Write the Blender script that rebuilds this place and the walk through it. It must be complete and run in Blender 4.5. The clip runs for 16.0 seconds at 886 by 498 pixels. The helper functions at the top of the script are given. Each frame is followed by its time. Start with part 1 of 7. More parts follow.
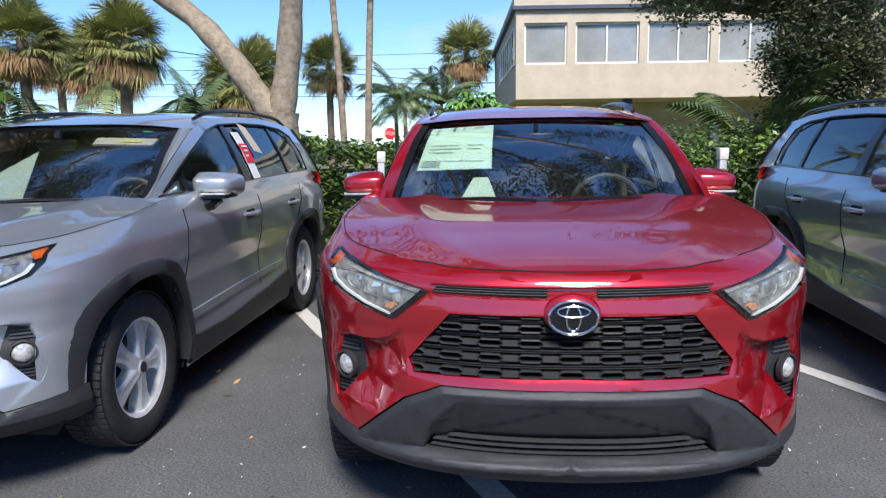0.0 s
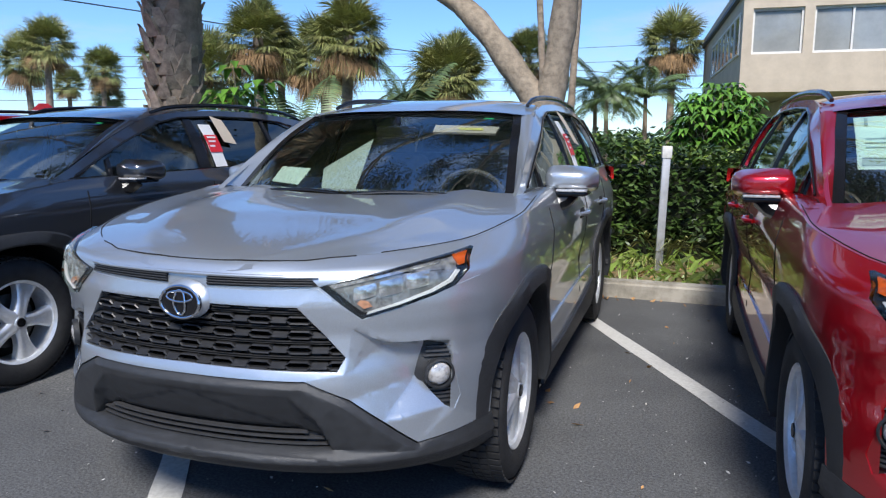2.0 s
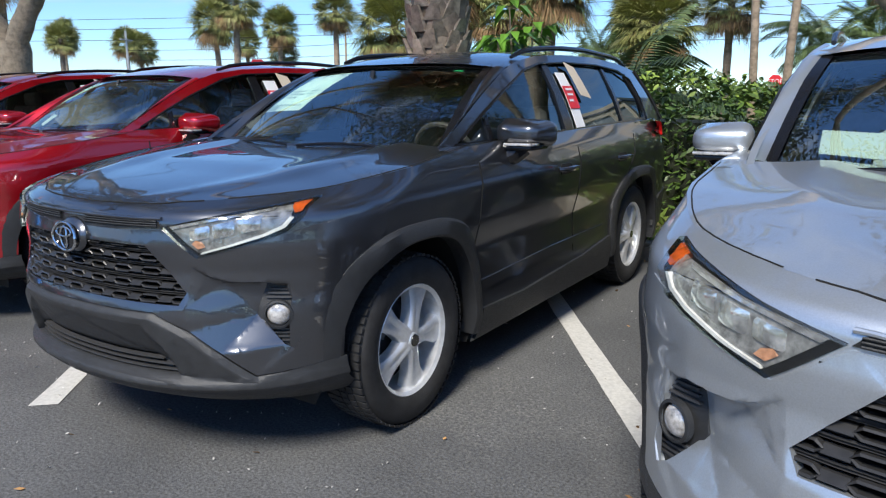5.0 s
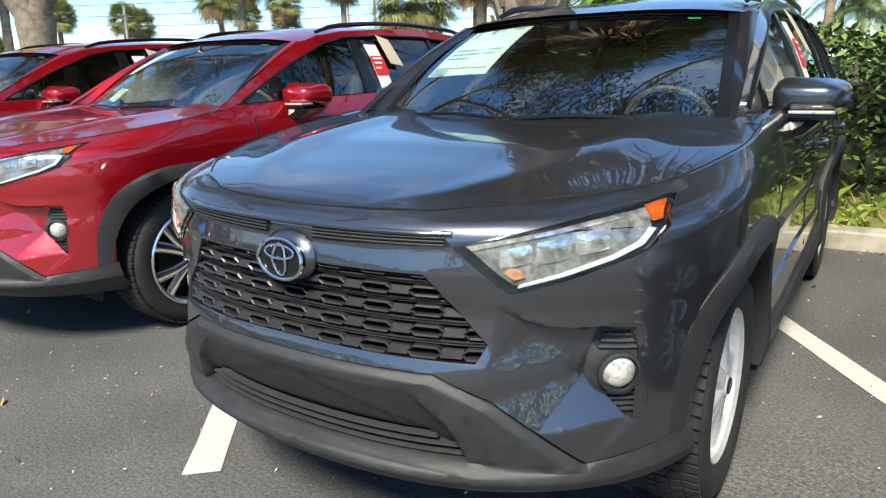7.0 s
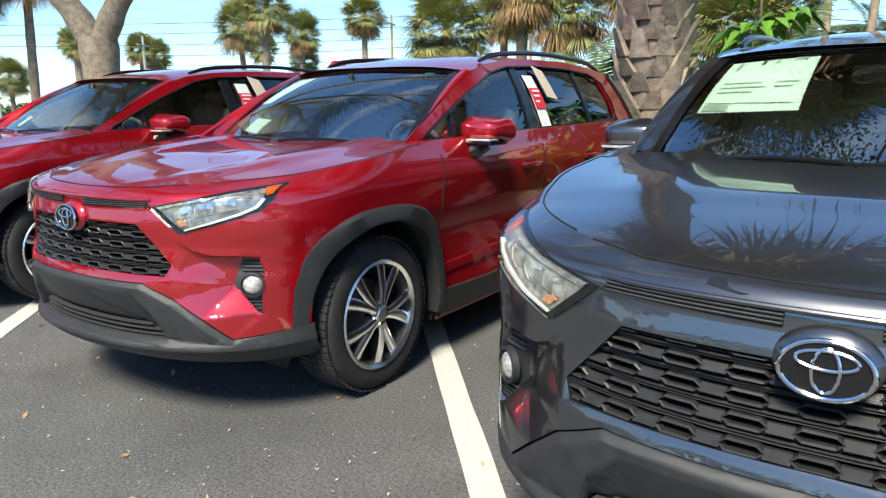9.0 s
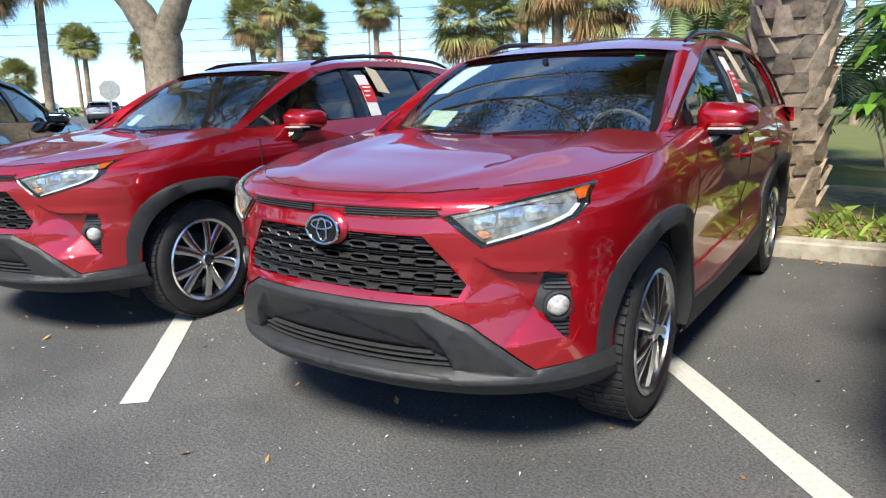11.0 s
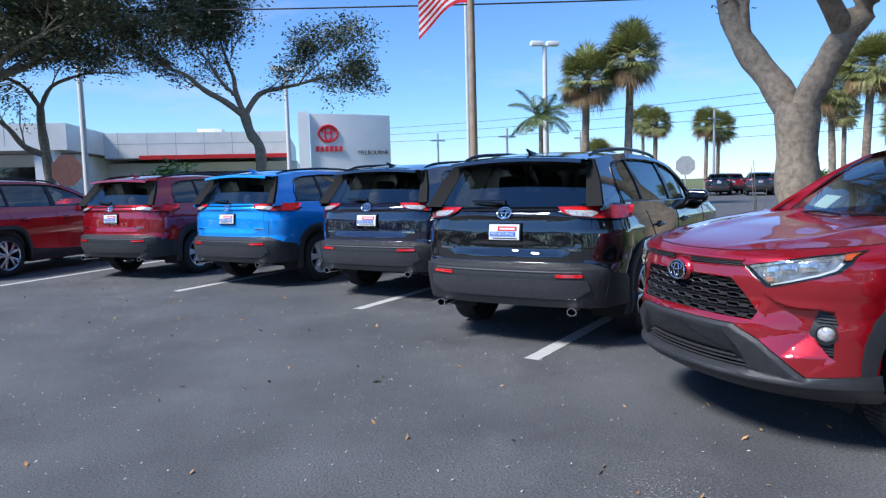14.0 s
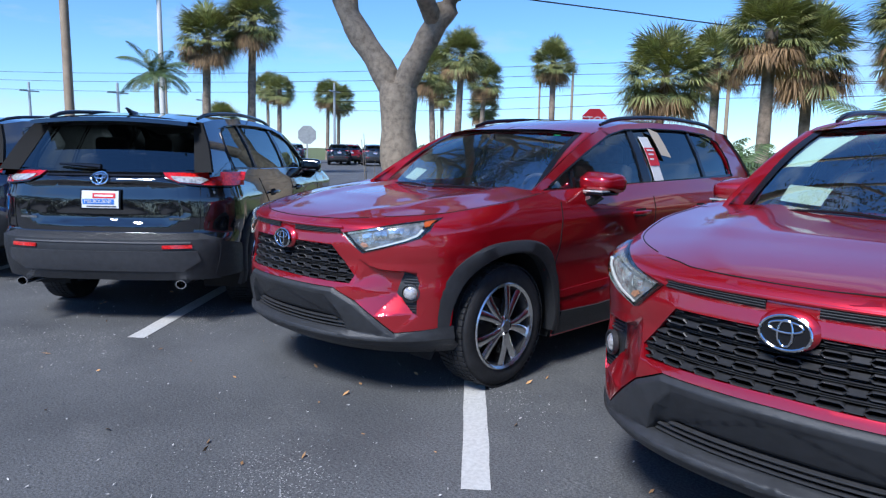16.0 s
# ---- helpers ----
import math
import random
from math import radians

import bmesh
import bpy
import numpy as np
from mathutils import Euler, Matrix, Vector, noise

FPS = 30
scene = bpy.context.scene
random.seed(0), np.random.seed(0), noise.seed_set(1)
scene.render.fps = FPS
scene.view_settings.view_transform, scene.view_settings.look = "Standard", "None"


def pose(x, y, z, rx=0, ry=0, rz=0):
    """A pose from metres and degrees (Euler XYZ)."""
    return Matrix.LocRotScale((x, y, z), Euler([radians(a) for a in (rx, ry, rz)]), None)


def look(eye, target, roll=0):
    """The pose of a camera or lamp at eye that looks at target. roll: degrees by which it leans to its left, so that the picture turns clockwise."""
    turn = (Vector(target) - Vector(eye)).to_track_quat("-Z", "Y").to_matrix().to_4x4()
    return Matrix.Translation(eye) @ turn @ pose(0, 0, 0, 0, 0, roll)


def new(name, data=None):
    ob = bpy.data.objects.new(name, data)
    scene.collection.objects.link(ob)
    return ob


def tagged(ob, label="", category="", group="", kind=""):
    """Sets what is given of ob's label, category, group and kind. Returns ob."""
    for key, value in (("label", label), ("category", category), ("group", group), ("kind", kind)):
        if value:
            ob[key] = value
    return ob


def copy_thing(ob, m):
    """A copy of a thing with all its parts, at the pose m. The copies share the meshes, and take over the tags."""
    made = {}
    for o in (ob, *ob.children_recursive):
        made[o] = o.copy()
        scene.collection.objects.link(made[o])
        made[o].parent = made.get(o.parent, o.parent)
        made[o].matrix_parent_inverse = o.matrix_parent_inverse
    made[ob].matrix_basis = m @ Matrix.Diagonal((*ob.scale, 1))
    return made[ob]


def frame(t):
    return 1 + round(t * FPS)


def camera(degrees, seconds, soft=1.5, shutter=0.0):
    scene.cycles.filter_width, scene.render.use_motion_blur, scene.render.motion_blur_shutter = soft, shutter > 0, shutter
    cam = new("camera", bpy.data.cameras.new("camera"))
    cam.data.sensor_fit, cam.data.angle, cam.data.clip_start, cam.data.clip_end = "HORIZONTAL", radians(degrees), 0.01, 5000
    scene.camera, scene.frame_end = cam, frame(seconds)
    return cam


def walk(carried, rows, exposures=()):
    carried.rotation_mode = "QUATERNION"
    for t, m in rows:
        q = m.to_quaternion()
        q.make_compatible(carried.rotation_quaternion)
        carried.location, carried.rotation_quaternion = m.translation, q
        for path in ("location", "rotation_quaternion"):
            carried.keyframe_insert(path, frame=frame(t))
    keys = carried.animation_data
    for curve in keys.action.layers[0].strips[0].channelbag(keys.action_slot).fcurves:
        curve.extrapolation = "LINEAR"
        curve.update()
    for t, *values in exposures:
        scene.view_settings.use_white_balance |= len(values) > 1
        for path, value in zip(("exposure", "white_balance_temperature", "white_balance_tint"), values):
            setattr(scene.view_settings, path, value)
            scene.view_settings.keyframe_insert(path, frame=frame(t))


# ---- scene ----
cam = camera(64.8, 16.0, soft=1.25)
PATH = [
    (0, (0.328, 0.511, 1.362), (-0.089, 2.445, 1.069), -0.7),
    (0.5, (0.108, 0.566, 1.327), (-0.573, 2.409, 0.952), 1.1),
    (1, (-0.175, 0.678, 1.331), (-0.981, 2.468, 0.949), 0.9),
    (1.5, (-0.5, 0.715, 1.342), (-1.391, 2.476, 1.014), -0.1),
    (2, (-0.8, 0.743, 1.342), (-1.674, 2.516, 1.039), 0.1),
    (2.5, (-1.142, 0.831, 1.35), (-2.03, 2.599, 1.062), 0.3),
    (3, (-1.449, 0.873, 1.333), (-2.396, 2.608, 1.029), -0.8),
    (3.5, (-1.727, 0.894, 1.339), (-2.738, 2.579, 0.97), -1.2),
    (4, (-2.058, 0.966, 1.344), (-3.211, 2.553, 0.95), -1.1),
    (4.2, (-2.191, 0.974, 1.344), (-3.395, 2.519, 0.943), -0.9),
    (6.3, (-3.61, 1.035, 1.284), (-4.789, 2.583, 0.82), 0.5),
    (6.5, (-3.715, 1.018, 1.283), (-4.891, 2.561, 0.797), 0.3),
    (7, (-4.009, 1.049, 1.283), (-5.205, 2.574, 0.787), -1.3),
    (7.5, (-4.283, 1.043, 1.284), (-5.513, 2.556, 0.836), -1.0),
    (8, (-4.584, 0.992, 1.3), (-5.794, 2.53, 0.885), -0.4),
    (8.5, (-4.852, 0.915, 1.286), (-6.036, 2.475, 0.88), -0.0),
    (9, (-5.149, 0.827, 1.288), (-6.357, 2.369, 0.884), -0.2),
    (9.5, (-5.434, 0.681, 1.301), (-6.642, 2.217, 0.875), -1.0),
    (9.7, (-5.534, 0.63, 1.302), (-6.734, 2.169, 0.865), -1.0),
    (11.8, (-6.712, 0.433, 1.278), (-7.944, 1.957, 0.878), -2.3),
    (12, (-6.8, 0.415, 1.297), (-8.105, 1.886, 0.931), -2.4),
    (12.5, (-7.011, 0.294, 1.307), (-8.553, 1.537, 1.028), -2.4),
    (13, (-7.169, 0.121, 1.34), (-8.904, 1.093, 1.127), -3.3),
    (13.5, (-7.2, 0.006, 1.348), (-9.076, 0.673, 1.159), -2.2),
    (14, (-7.209, -0.055, 1.352), (-9.171, 0.286, 1.167), -1.5),
    (14.5, (-7.181, -0.103, 1.359), (-9.172, -0.037, 1.183), -0.1),
    (15, (-7.173, -0.102, 1.361), (-9.163, 0.003, 1.19), 0.6),
    (15.5, (-7.161, -0.014, 1.364), (-8.974, 0.798, 1.139), 0.6),
    (16, (-7.202, 0.073, 1.356), (-8.721, 1.342, 1.073), 1.0),
]
EXPOSURES = [(0.0, 0.55, 6500, 10), (1.5, 0.42, 6400, 10), (3.0, 0.22, 6150, 10), (4.2, 0.22, 6200, 10), (6.3, 0.92, 7500, 3), (9.7, 0.92, 7300, 3), (11.8, 0.75, 6800, 8), (13.0, 0.45, 6050, 10), (14.0, 0.38, 5950, 10), (16.0, 0.32, 5700, 10)]
walk(cam, [(t, look(eye, target, roll)) for t, eye, target, roll in PATH], EXPOSURES)

# ---- world, sun, exposure ----
world = bpy.data.worlds.new("sky_world")
scene.world = world
world.use_nodes = True
wn = world.node_tree
wn.nodes.clear()
SUN_EL, SUN_AZ = 49.0, 289.0      # elevation; direction towards the sun, degrees counterclockwise from +x
sky = wn.nodes.new("ShaderNodeTexSky")
sky.sky_type = "NISHITA"
sky.sun_disc = False
sky.sun_elevation = radians(SUN_EL)
sky.sun_rotation = radians(90 - SUN_AZ)
sky.air_density, sky.dust_density, sky.ozone_density = 1.0, 0.0, 4.0
bg = wn.nodes.new("ShaderNodeBackground")
bg.inputs["Strength"].default_value = 0.125
wout = wn.nodes.new("ShaderNodeOutputWorld")
wtc = wn.nodes.new("ShaderNodeTexCoord")
wmap = wn.nodes.new("ShaderNodeMapping")
wmap.inputs["Scale"].default_value = (1.2, 1.2, 5.0)
wnoise = wn.nodes.new("ShaderNodeTexNoise")
wnoise.inputs["Scale"].default_value = 1.7
wnoise.inputs["Detail"].default_value = 7
wnoise.inputs["Roughness"].default_value = 0.6
wramp = wn.nodes.new("ShaderNodeValToRGB")
wramp.color_ramp.elements[0].position, wramp.color_ramp.elements[1].position = 0.53, 0.84
wmix = wn.nodes.new("ShaderNodeMix")
wmix.data_type = "RGBA"
wmix.inputs[7].default_value = (4.6, 4.9, 5.3, 1)
wn.links.new(wtc.outputs["Generated"], wmap.inputs[0])
wn.links.new(wmap.outputs[0], wnoise.inputs["Vector"])
wn.links.new(wnoise.outputs[0], wramp.inputs[0])
wn.links.new(wramp.outputs[0], wmix.inputs[0])
wtint = wn.nodes.new("ShaderNodeMix")
wtint.data_type, wtint.blend_type = "RGBA", "MULTIPLY"
wtint.inputs[0].default_value = 1.0
wtint.inputs[7].default_value = (0.71, 0.905, 1.16, 1)
wn.links.new(sky.outputs[0], wtint.inputs[6])
wn.links.new(wtint.outputs[2], wmix.inputs[6])
wn.links.new(wmix.outputs[2], bg.inputs[0])
wn.links.new(bg.outputs[0], wout.inputs[0])
sun = new("sun", bpy.data.lights.new("sun", "SUN"))
sun.data.energy, sun.data.angle, sun.data.color = 4.4, radians(16), (1.0, 0.95, 0.88)
sd = Vector((math.cos(radians(SUN_AZ)) * math.cos(radians(SUN_EL)), math.sin(radians(SUN_AZ)) * math.cos(radians(SUN_EL)), math.sin(radians(SUN_EL))))
sun.matrix_world = look(sd * 50, (0, 0, 0))


# ---- materials ----
def mat(name, color, rough=0.6, metal=0.0, var=0.12, scale=8.0, bump=0.0, bscale=60.0, coat=0.0, island=0.0, rand=0.0, spec=0.5, tone=None, coat_ior=1.5):
    """A surface with two scales of tone variation, fine relief, and a tone that may vary by piece."""
    m = bpy.data.materials.new(name)
    m.use_nodes = True
    nt = m.node_tree
    b = nt.nodes["Principled BSDF"]
    b.inputs["Roughness"].default_value = rough
    b.inputs["Metallic"].default_value = metal
    b.inputs["Coat Weight"].default_value = coat
    b.inputs["Coat Roughness"].default_value = 0.02
    b.inputs["Coat IOR"].default_value = coat_ior
    b.inputs["Specular IOR Level"].default_value = spec
    tc = nt.nodes.new("ShaderNodeTexCoord")
    src = tc.outputs["Object"]
    n1 = nt.nodes.new("ShaderNodeTexNoise")
    n1.inputs["Scale"].default_value = scale
    n1.inputs["Detail"].default_value = 8
    n1.inputs["Roughness"].default_value = 0.65
    nt.links.new(src, n1.inputs["Vector"])
    mix = nt.nodes.new("ShaderNodeMix")
    mix.data_type = "RGBA"
    lo = tone or tuple(c * (1 - 2.2 * var) for c in color)
    mix.inputs[6].default_value = (*[max(0, c) for c in lo], 1)
    mix.inputs[7].default_value = (*[min(1, c * (1 + var)) for c in color], 1)
    rmp = nt.nodes.new("ShaderNodeMapRange")
    rmp.inputs[1].default_value, rmp.inputs[2].default_value = 0.28, 0.62
    nt.links.new(n1.outputs[0], rmp.inputs[0])
    nt.links.new(rmp.outputs[0], mix.inputs[0])
    col = mix.outputs[2]
    if island or rand:
        if island:
            g = nt.nodes.new("ShaderNodeNewGeometry")
            rv = g.outputs["Random Per Island"]
        else:
            g = nt.nodes.new("ShaderNodeObjectInfo")
            rv = g.outputs["Random"]
        mr = nt.nodes.new("ShaderNodeMapRange")
        amt = island or rand
        mr.inputs[3].default_value, mr.inputs[4].default_value = 1 - amt, 1 + amt
        nt.links.new(rv, mr.inputs[0])
        mul = nt.nodes.new("ShaderNodeMix")
        mul.data_type, mul.blend_type = "RGBA", "MULTIPLY"
        mul.inputs[0].default_value = 1
        nt.links.new(col, mul.inputs[6])
        nt.links.new(mr.outputs[0], mul.inputs[7])
        col = mul.outputs[2]
    nt.links.new(col, b.inputs["Base Color"])
    if bump:
        n2 = nt.nodes.new("ShaderNodeTexNoise")
        n2.inputs["Scale"].default_value = bscale
        n2.inputs["Detail"].default_value = 6
        nt.links.new(src, n2.inputs["Vector"])
        bp = nt.nodes.new("ShaderNodeBump")
        bp.inputs["Strength"].default_value = bump
        bp.inputs["Distance"].default_value = 0.01
        nt.links.new(n2.outputs[0], bp.inputs["Height"])
        nt.links.new(bp.outputs[0], b.inputs["Normal"])
    return m


def glass(name, tint, gloss_rough=0.0, ior=2.1):
    """Thin pane: tinted see-through with a mirror share that grows at grazing angles."""
    m = bpy.data.materials.new(name)
    m.use_nodes = True
    nt = m.node_tree
    nt.nodes.clear()
    o = nt.nodes.new("ShaderNodeOutputMaterial")
    mx = nt.nodes.new("ShaderNodeMixShader")
    tr = nt.nodes.new("ShaderNodeBsdfTransparent")
    tr.inputs[0].default_value = (*tint, 1)
    gl = nt.nodes.new("ShaderNodeBsdfGlossy")
    gl.inputs["Roughness"].default_value = gloss_rough
    gl.inputs["Color"].default_value = (0.86, 0.95, 0.94, 1)
    fr = nt.nodes.new("ShaderNodeFresnel")
    fr.inputs[0].default_value = ior
    nt.links.new(fr.outputs[0], mx.inputs[0])
    nt.links.new(tr.outputs[0], mx.inputs[1])
    nt.links.new(gl.outputs[0], mx.inputs[2])
    nt.links.new(mx.outputs[0], o.inputs[0])
    return m


def paint(name, color, metal=0.35, rough=0.32):
    return mat(name, color, rough, metal, var=0.05, scale=300, coat=1.0, coat_ior=1.85, spec=0.3)


PAINTS = {
    "red": paint("ruby red paint", (0.45, 0.005, 0.013), 0.6, 0.30),
    "silver": paint("silver paint", (0.50, 0.535, 0.575), 0.72, 0.36),
    "grey": paint("dark grey paint", (0.086, 0.089, 0.100), 0.85, 0.30),
    "black": paint("black paint", (0.004, 0.0045, 0.006), 0.0, 0.1),
    "navy": paint("midnight paint", (0.006, 0.007, 0.022), 0.1, 0.12),
    "blue": paint("bright blue paint", (0.008, 0.32, 0.92), 0.3, 0.3),
    "bluegrey": paint("blue grey paint", (0.27, 0.34, 0.43), 0.65, 0.33),
}
M_PLASTIC = mat("grained dark plastic", (0.022, 0.023, 0.025), 0.5, var=0.12, scale=25, bump=0.25, bscale=900)
M_PLASTIC2 = mat("mid grey plastic", (0.048, 0.049, 0.053), 0.42, var=0.1, scale=25, bump=0.2, bscale=900)
M_SLAT = mat("grey satin plastic", (0.042, 0.042, 0.044), 0.48, var=0.1, scale=30, bump=0.1, bscale=900)
M_BUMPER = mat("grained bumper plastic", (0.030, 0.031, 0.033), 0.46, var=0.12, scale=25, bump=0.2, bscale=900)
M_DRL = mat("white light guide", (0.62, 0.63, 0.64), 0.22, 0.1, var=0.05, scale=40)
M_TURN = mat("peach turn lens", (0.44, 0.22, 0.13), 0.15, var=0.2, scale=60, coat=1)
M_GRILLE = mat("satin black grille", (0.026, 0.026, 0.027), 0.34, var=0.15, scale=30)
M_BLACK = mat("gloss black trim", (0.008, 0.008, 0.009), 0.18, var=0.1, scale=20)
M_DARK = mat("dark cavity", (0.006, 0.006, 0.006), 0.8, var=0.2, scale=10)
M_SEAM = mat("panel gap", (0.004, 0.004, 0.004), 0.9, var=0.1)
M_RUBBER = mat("tyre rubber", (0.020, 0.020, 0.021), 0.75, var=0.25, scale=14, bump=0.3, bscale=250)
M_ALLOY = mat("silver alloy", (0.78, 0.79, 0.80), 0.28, 0.5, var=0.06, scale=30)
M_ALLOY2 = mat("machined alloy", (0.74, 0.74, 0.74), 0.24, 1.0, var=0.08, scale=30)
M_CHROME = mat("chrome", (0.75, 0.76, 0.78), 0.08, 1.0, var=0.03)
M_REFL = mat("lamp reflector", (0.80, 0.80, 0.79), 0.10, 0.8, var=0.35, scale=30)
M_LAMPIN = mat("lamp inner", (0.30, 0.30, 0.30), 0.18, 0.5, var=0.35, scale=40, coat=1.0)
M_AMBER = mat("amber lens", (0.40, 0.075, 0.014), 0.15, var=0.25, scale=60, coat=1)
M_REDLENS = mat("red lens", (0.55, 0.012, 0.012), 0.12, var=0.3, scale=50, coat=1)
M_CLEARLENS = mat("clear lens", (0.52, 0.50, 0.48), 0.12, 0.3, var=0.35, scale=40, coat=1)
M_GLASS = glass("windscreen glass", (0.82, 0.90, 0.87), 0.0, 5.0)
M_GLASS_D = glass("privacy glass", (0.10, 0.12, 0.13))
M_GLASS_S = glass("side glass", (0.42, 0.48, 0.48))
M_LENS = glass("lamp lens", (0.92, 0.94, 0.95), 0.0, 1.5)
M_SEAT = mat("grey seat fabric", (0.24, 0.24, 0.245), 0.8, var=0.15, scale=20, bump=0.2, bscale=400)
M_LINER = mat("pale grey headliner", (0.42, 0.41, 0.39), 0.9, var=0.05, scale=10)
M_DASH = mat("dashboard plastic", (0.085, 0.086, 0.09), 0.6, var=0.2, scale=15, bump=0.1, bscale=500)
M_PAPER = mat("white paper", (0.47, 0.60, 0.56), 0.7, var=0.03, scale=6)
M_PRINT = mat("grey print", (0.25, 0.33, 0.30), 0.7, var=0.1)
M_PRINTK = mat("black print", (0.03, 0.03, 0.03), 0.7, var=0.1)
M_TAGRED = mat("red tag print", (0.62, 0.02, 0.03), 0.5, var=0.06)
M_TAGBLUE = mat("blue tag print", (0.05, 0.20, 0.62), 0.5, var=0.06)
M_WHITE = mat("white tag", (0.75, 0.75, 0.74), 0.5, var=0.04)
M_KRAFT = mat("beige card", (0.52, 0.44, 0.34), 0.7, var=0.06)
M_GREEN = mat("green sticker", (0.02, 0.42, 0.16), 0.6, var=0.05)


# ---- mesh helpers ----
def mesh_of(name, bm, material, smooth=True, angle=40):
    bmesh.ops.recalc_face_normals(bm, faces=bm.faces)
    me = bpy.data.meshes.new(name)
    for f in bm.faces:
        f.smooth = smooth
    if smooth:
        lim = radians(angle)
        for e in bm.edges:
            if len(e.link_faces) == 2 and e.calc_face_angle(0) > lim:
                e.smooth = False
    bm.to_mesh(me)
    bm.free()
    if material:
        me.materials.append(material)
    return me


def part(name, bm, material, parent=None, label="", smooth=True, angle=40):
    ob = new(name, mesh_of(name, bm, material, smooth, angle))
    ob.parent = parent
    if label:
        tagged(ob, label)
    return ob


def thing(name, label, category, group="", kind="", m=None):
    ob = new(name)
    ob.empty_display_size = 0.2
    if m is not None:
        ob.matrix_world = m
    return tagged(ob, label, category, group, kind)


def box(bm, x0, y0, z0, x1, y1, z1, bevel=0.0, m=None):
    r = bmesh.ops.create_cube(bm, size=1, matrix=Matrix.LocRotScale(((x0 + x1) / 2, (y0 + y1) / 2, (z0 + z1) / 2), None, (abs(x1 - x0), abs(y1 - y0), abs(z1 - z0))))
    vs = r["verts"]
    if bevel:
        es = {e for v in vs for e in v.link_edges}
        rb = bmesh.ops.bevel(bm, geom=list(es), offset=bevel, segments=2, affect="EDGES", profile=0.5)
        vs = list({v for f in rb["faces"] for v in f.verts} | {v for v in vs if v.is_valid})
    if m is not None:
        bmesh.ops.transform(bm, matrix=m, verts=vs)
    return vs


def tube(bm, pts, radii, n=8, caps=True):
    """A tapered tube along points."""
    pts = [Vector(p) for p in pts]
    if not isinstance(radii, (list, tuple)):
        radii = [radii] * len(pts)
    rings = []
    up = Vector((0.13, 0.21, 1)).normalized()
    for i, p in enumerate(pts):
        d = (pts[min(i + 1, len(pts) - 1)] - pts[max(i - 1, 0)]).normalized()
        a = d.cross(up)
        if a.length < 0.05:
            a = d.cross(Vector((1, 0, 0)))
        a.normalize()
        b = d.cross(a)
        rings.append([bm.verts.new(p + radii[i] * (a * math.cos(k * math.tau / n) + b * math.sin(k * math.tau / n))) for k in range(n)])
    for r0, r1 in zip(rings, rings[1:]):
        for k in range(n):
            bm.faces.new((r0[k], r0[(k + 1) % n], r1[(k + 1) % n], r1[k]))
    if caps:
        bm.faces.new(rings[0][::-1])
        bm.faces.new(rings[-1])
    return rings


def revolve(bm, prof, n=40, axis="x", close=True):
    """Turns (radius, along) points round the x axis."""
    rings = []
    for k in range(n):
        a = k * math.tau / n
        rings.append([bm.verts.new((h, r * math.cos(a), r * math.sin(a))) for r, h in prof])
    for k in range(n):
        r0, r1 = rings[k], rings[(k + 1) % n]
        for j in range(len(prof) - 1 if not close else len(prof)):
            j2 = (j + 1) % len(prof)
            bm.faces.new((r0[j], r1[j], r1[j2], r0[j2]))


def grid(bm, f, us, vs):
    """A sheet of quads through f(u, v)."""
    rows = [[bm.verts.new(f(u, v)) for u in us] for v in vs]
    for r0, r1 in zip(rows, rows[1:]):
        for i in range(len(us) - 1):
            bm.faces.new((r0[i], r0[i + 1], r1[i + 1], r1[i]))
    return rows


def frange(a, b, n):
    return [a + (b - a) * i / (n - 1) for i in range(n)]


def patch(poly, f, step=0.06, thick=0.012):
    """A thin panel whose outline is a polygon in (s, t), cut fine and laid on a surface by f(s, t, off)."""
    bm = bmesh.new()
    bm.faces.new([bm.verts.new((s, t, 0)) for s, t in poly])
    s0, s1 = min(p[0] for p in poly), max(p[0] for p in poly)
    t0, t1 = min(p[1] for p in poly), max(p[1] for p in poly)
    for a, b, no in ((s0, s1, (1, 0, 0)), (t0, t1, (0, 1, 0))):
        k = int((b - a) / step)
        for i in range(1, k + 1):
            c = a + (b - a) * i / (k + 1)
            bmesh.ops.bisect_plane(bm, geom=list(bm.verts) + list(bm.edges) + list(bm.faces), plane_co=[c * v for v in no], plane_no=no, dist=1e-5)
    top = list(bm.faces)
    if thick:
        rim = [e for e in bm.edges if e.is_boundary]
        r = bmesh.ops.extrude_edge_only(bm, edges=rim)
        low = {v for v in r["geom"] if isinstance(v, bmesh.types.BMVert)}
    else:
        low = set()
    for v in bm.verts:
        s, t = v.co.x, v.co.y
        v.co = f(s, t, -thick if v in low else 0.0)
    return bm


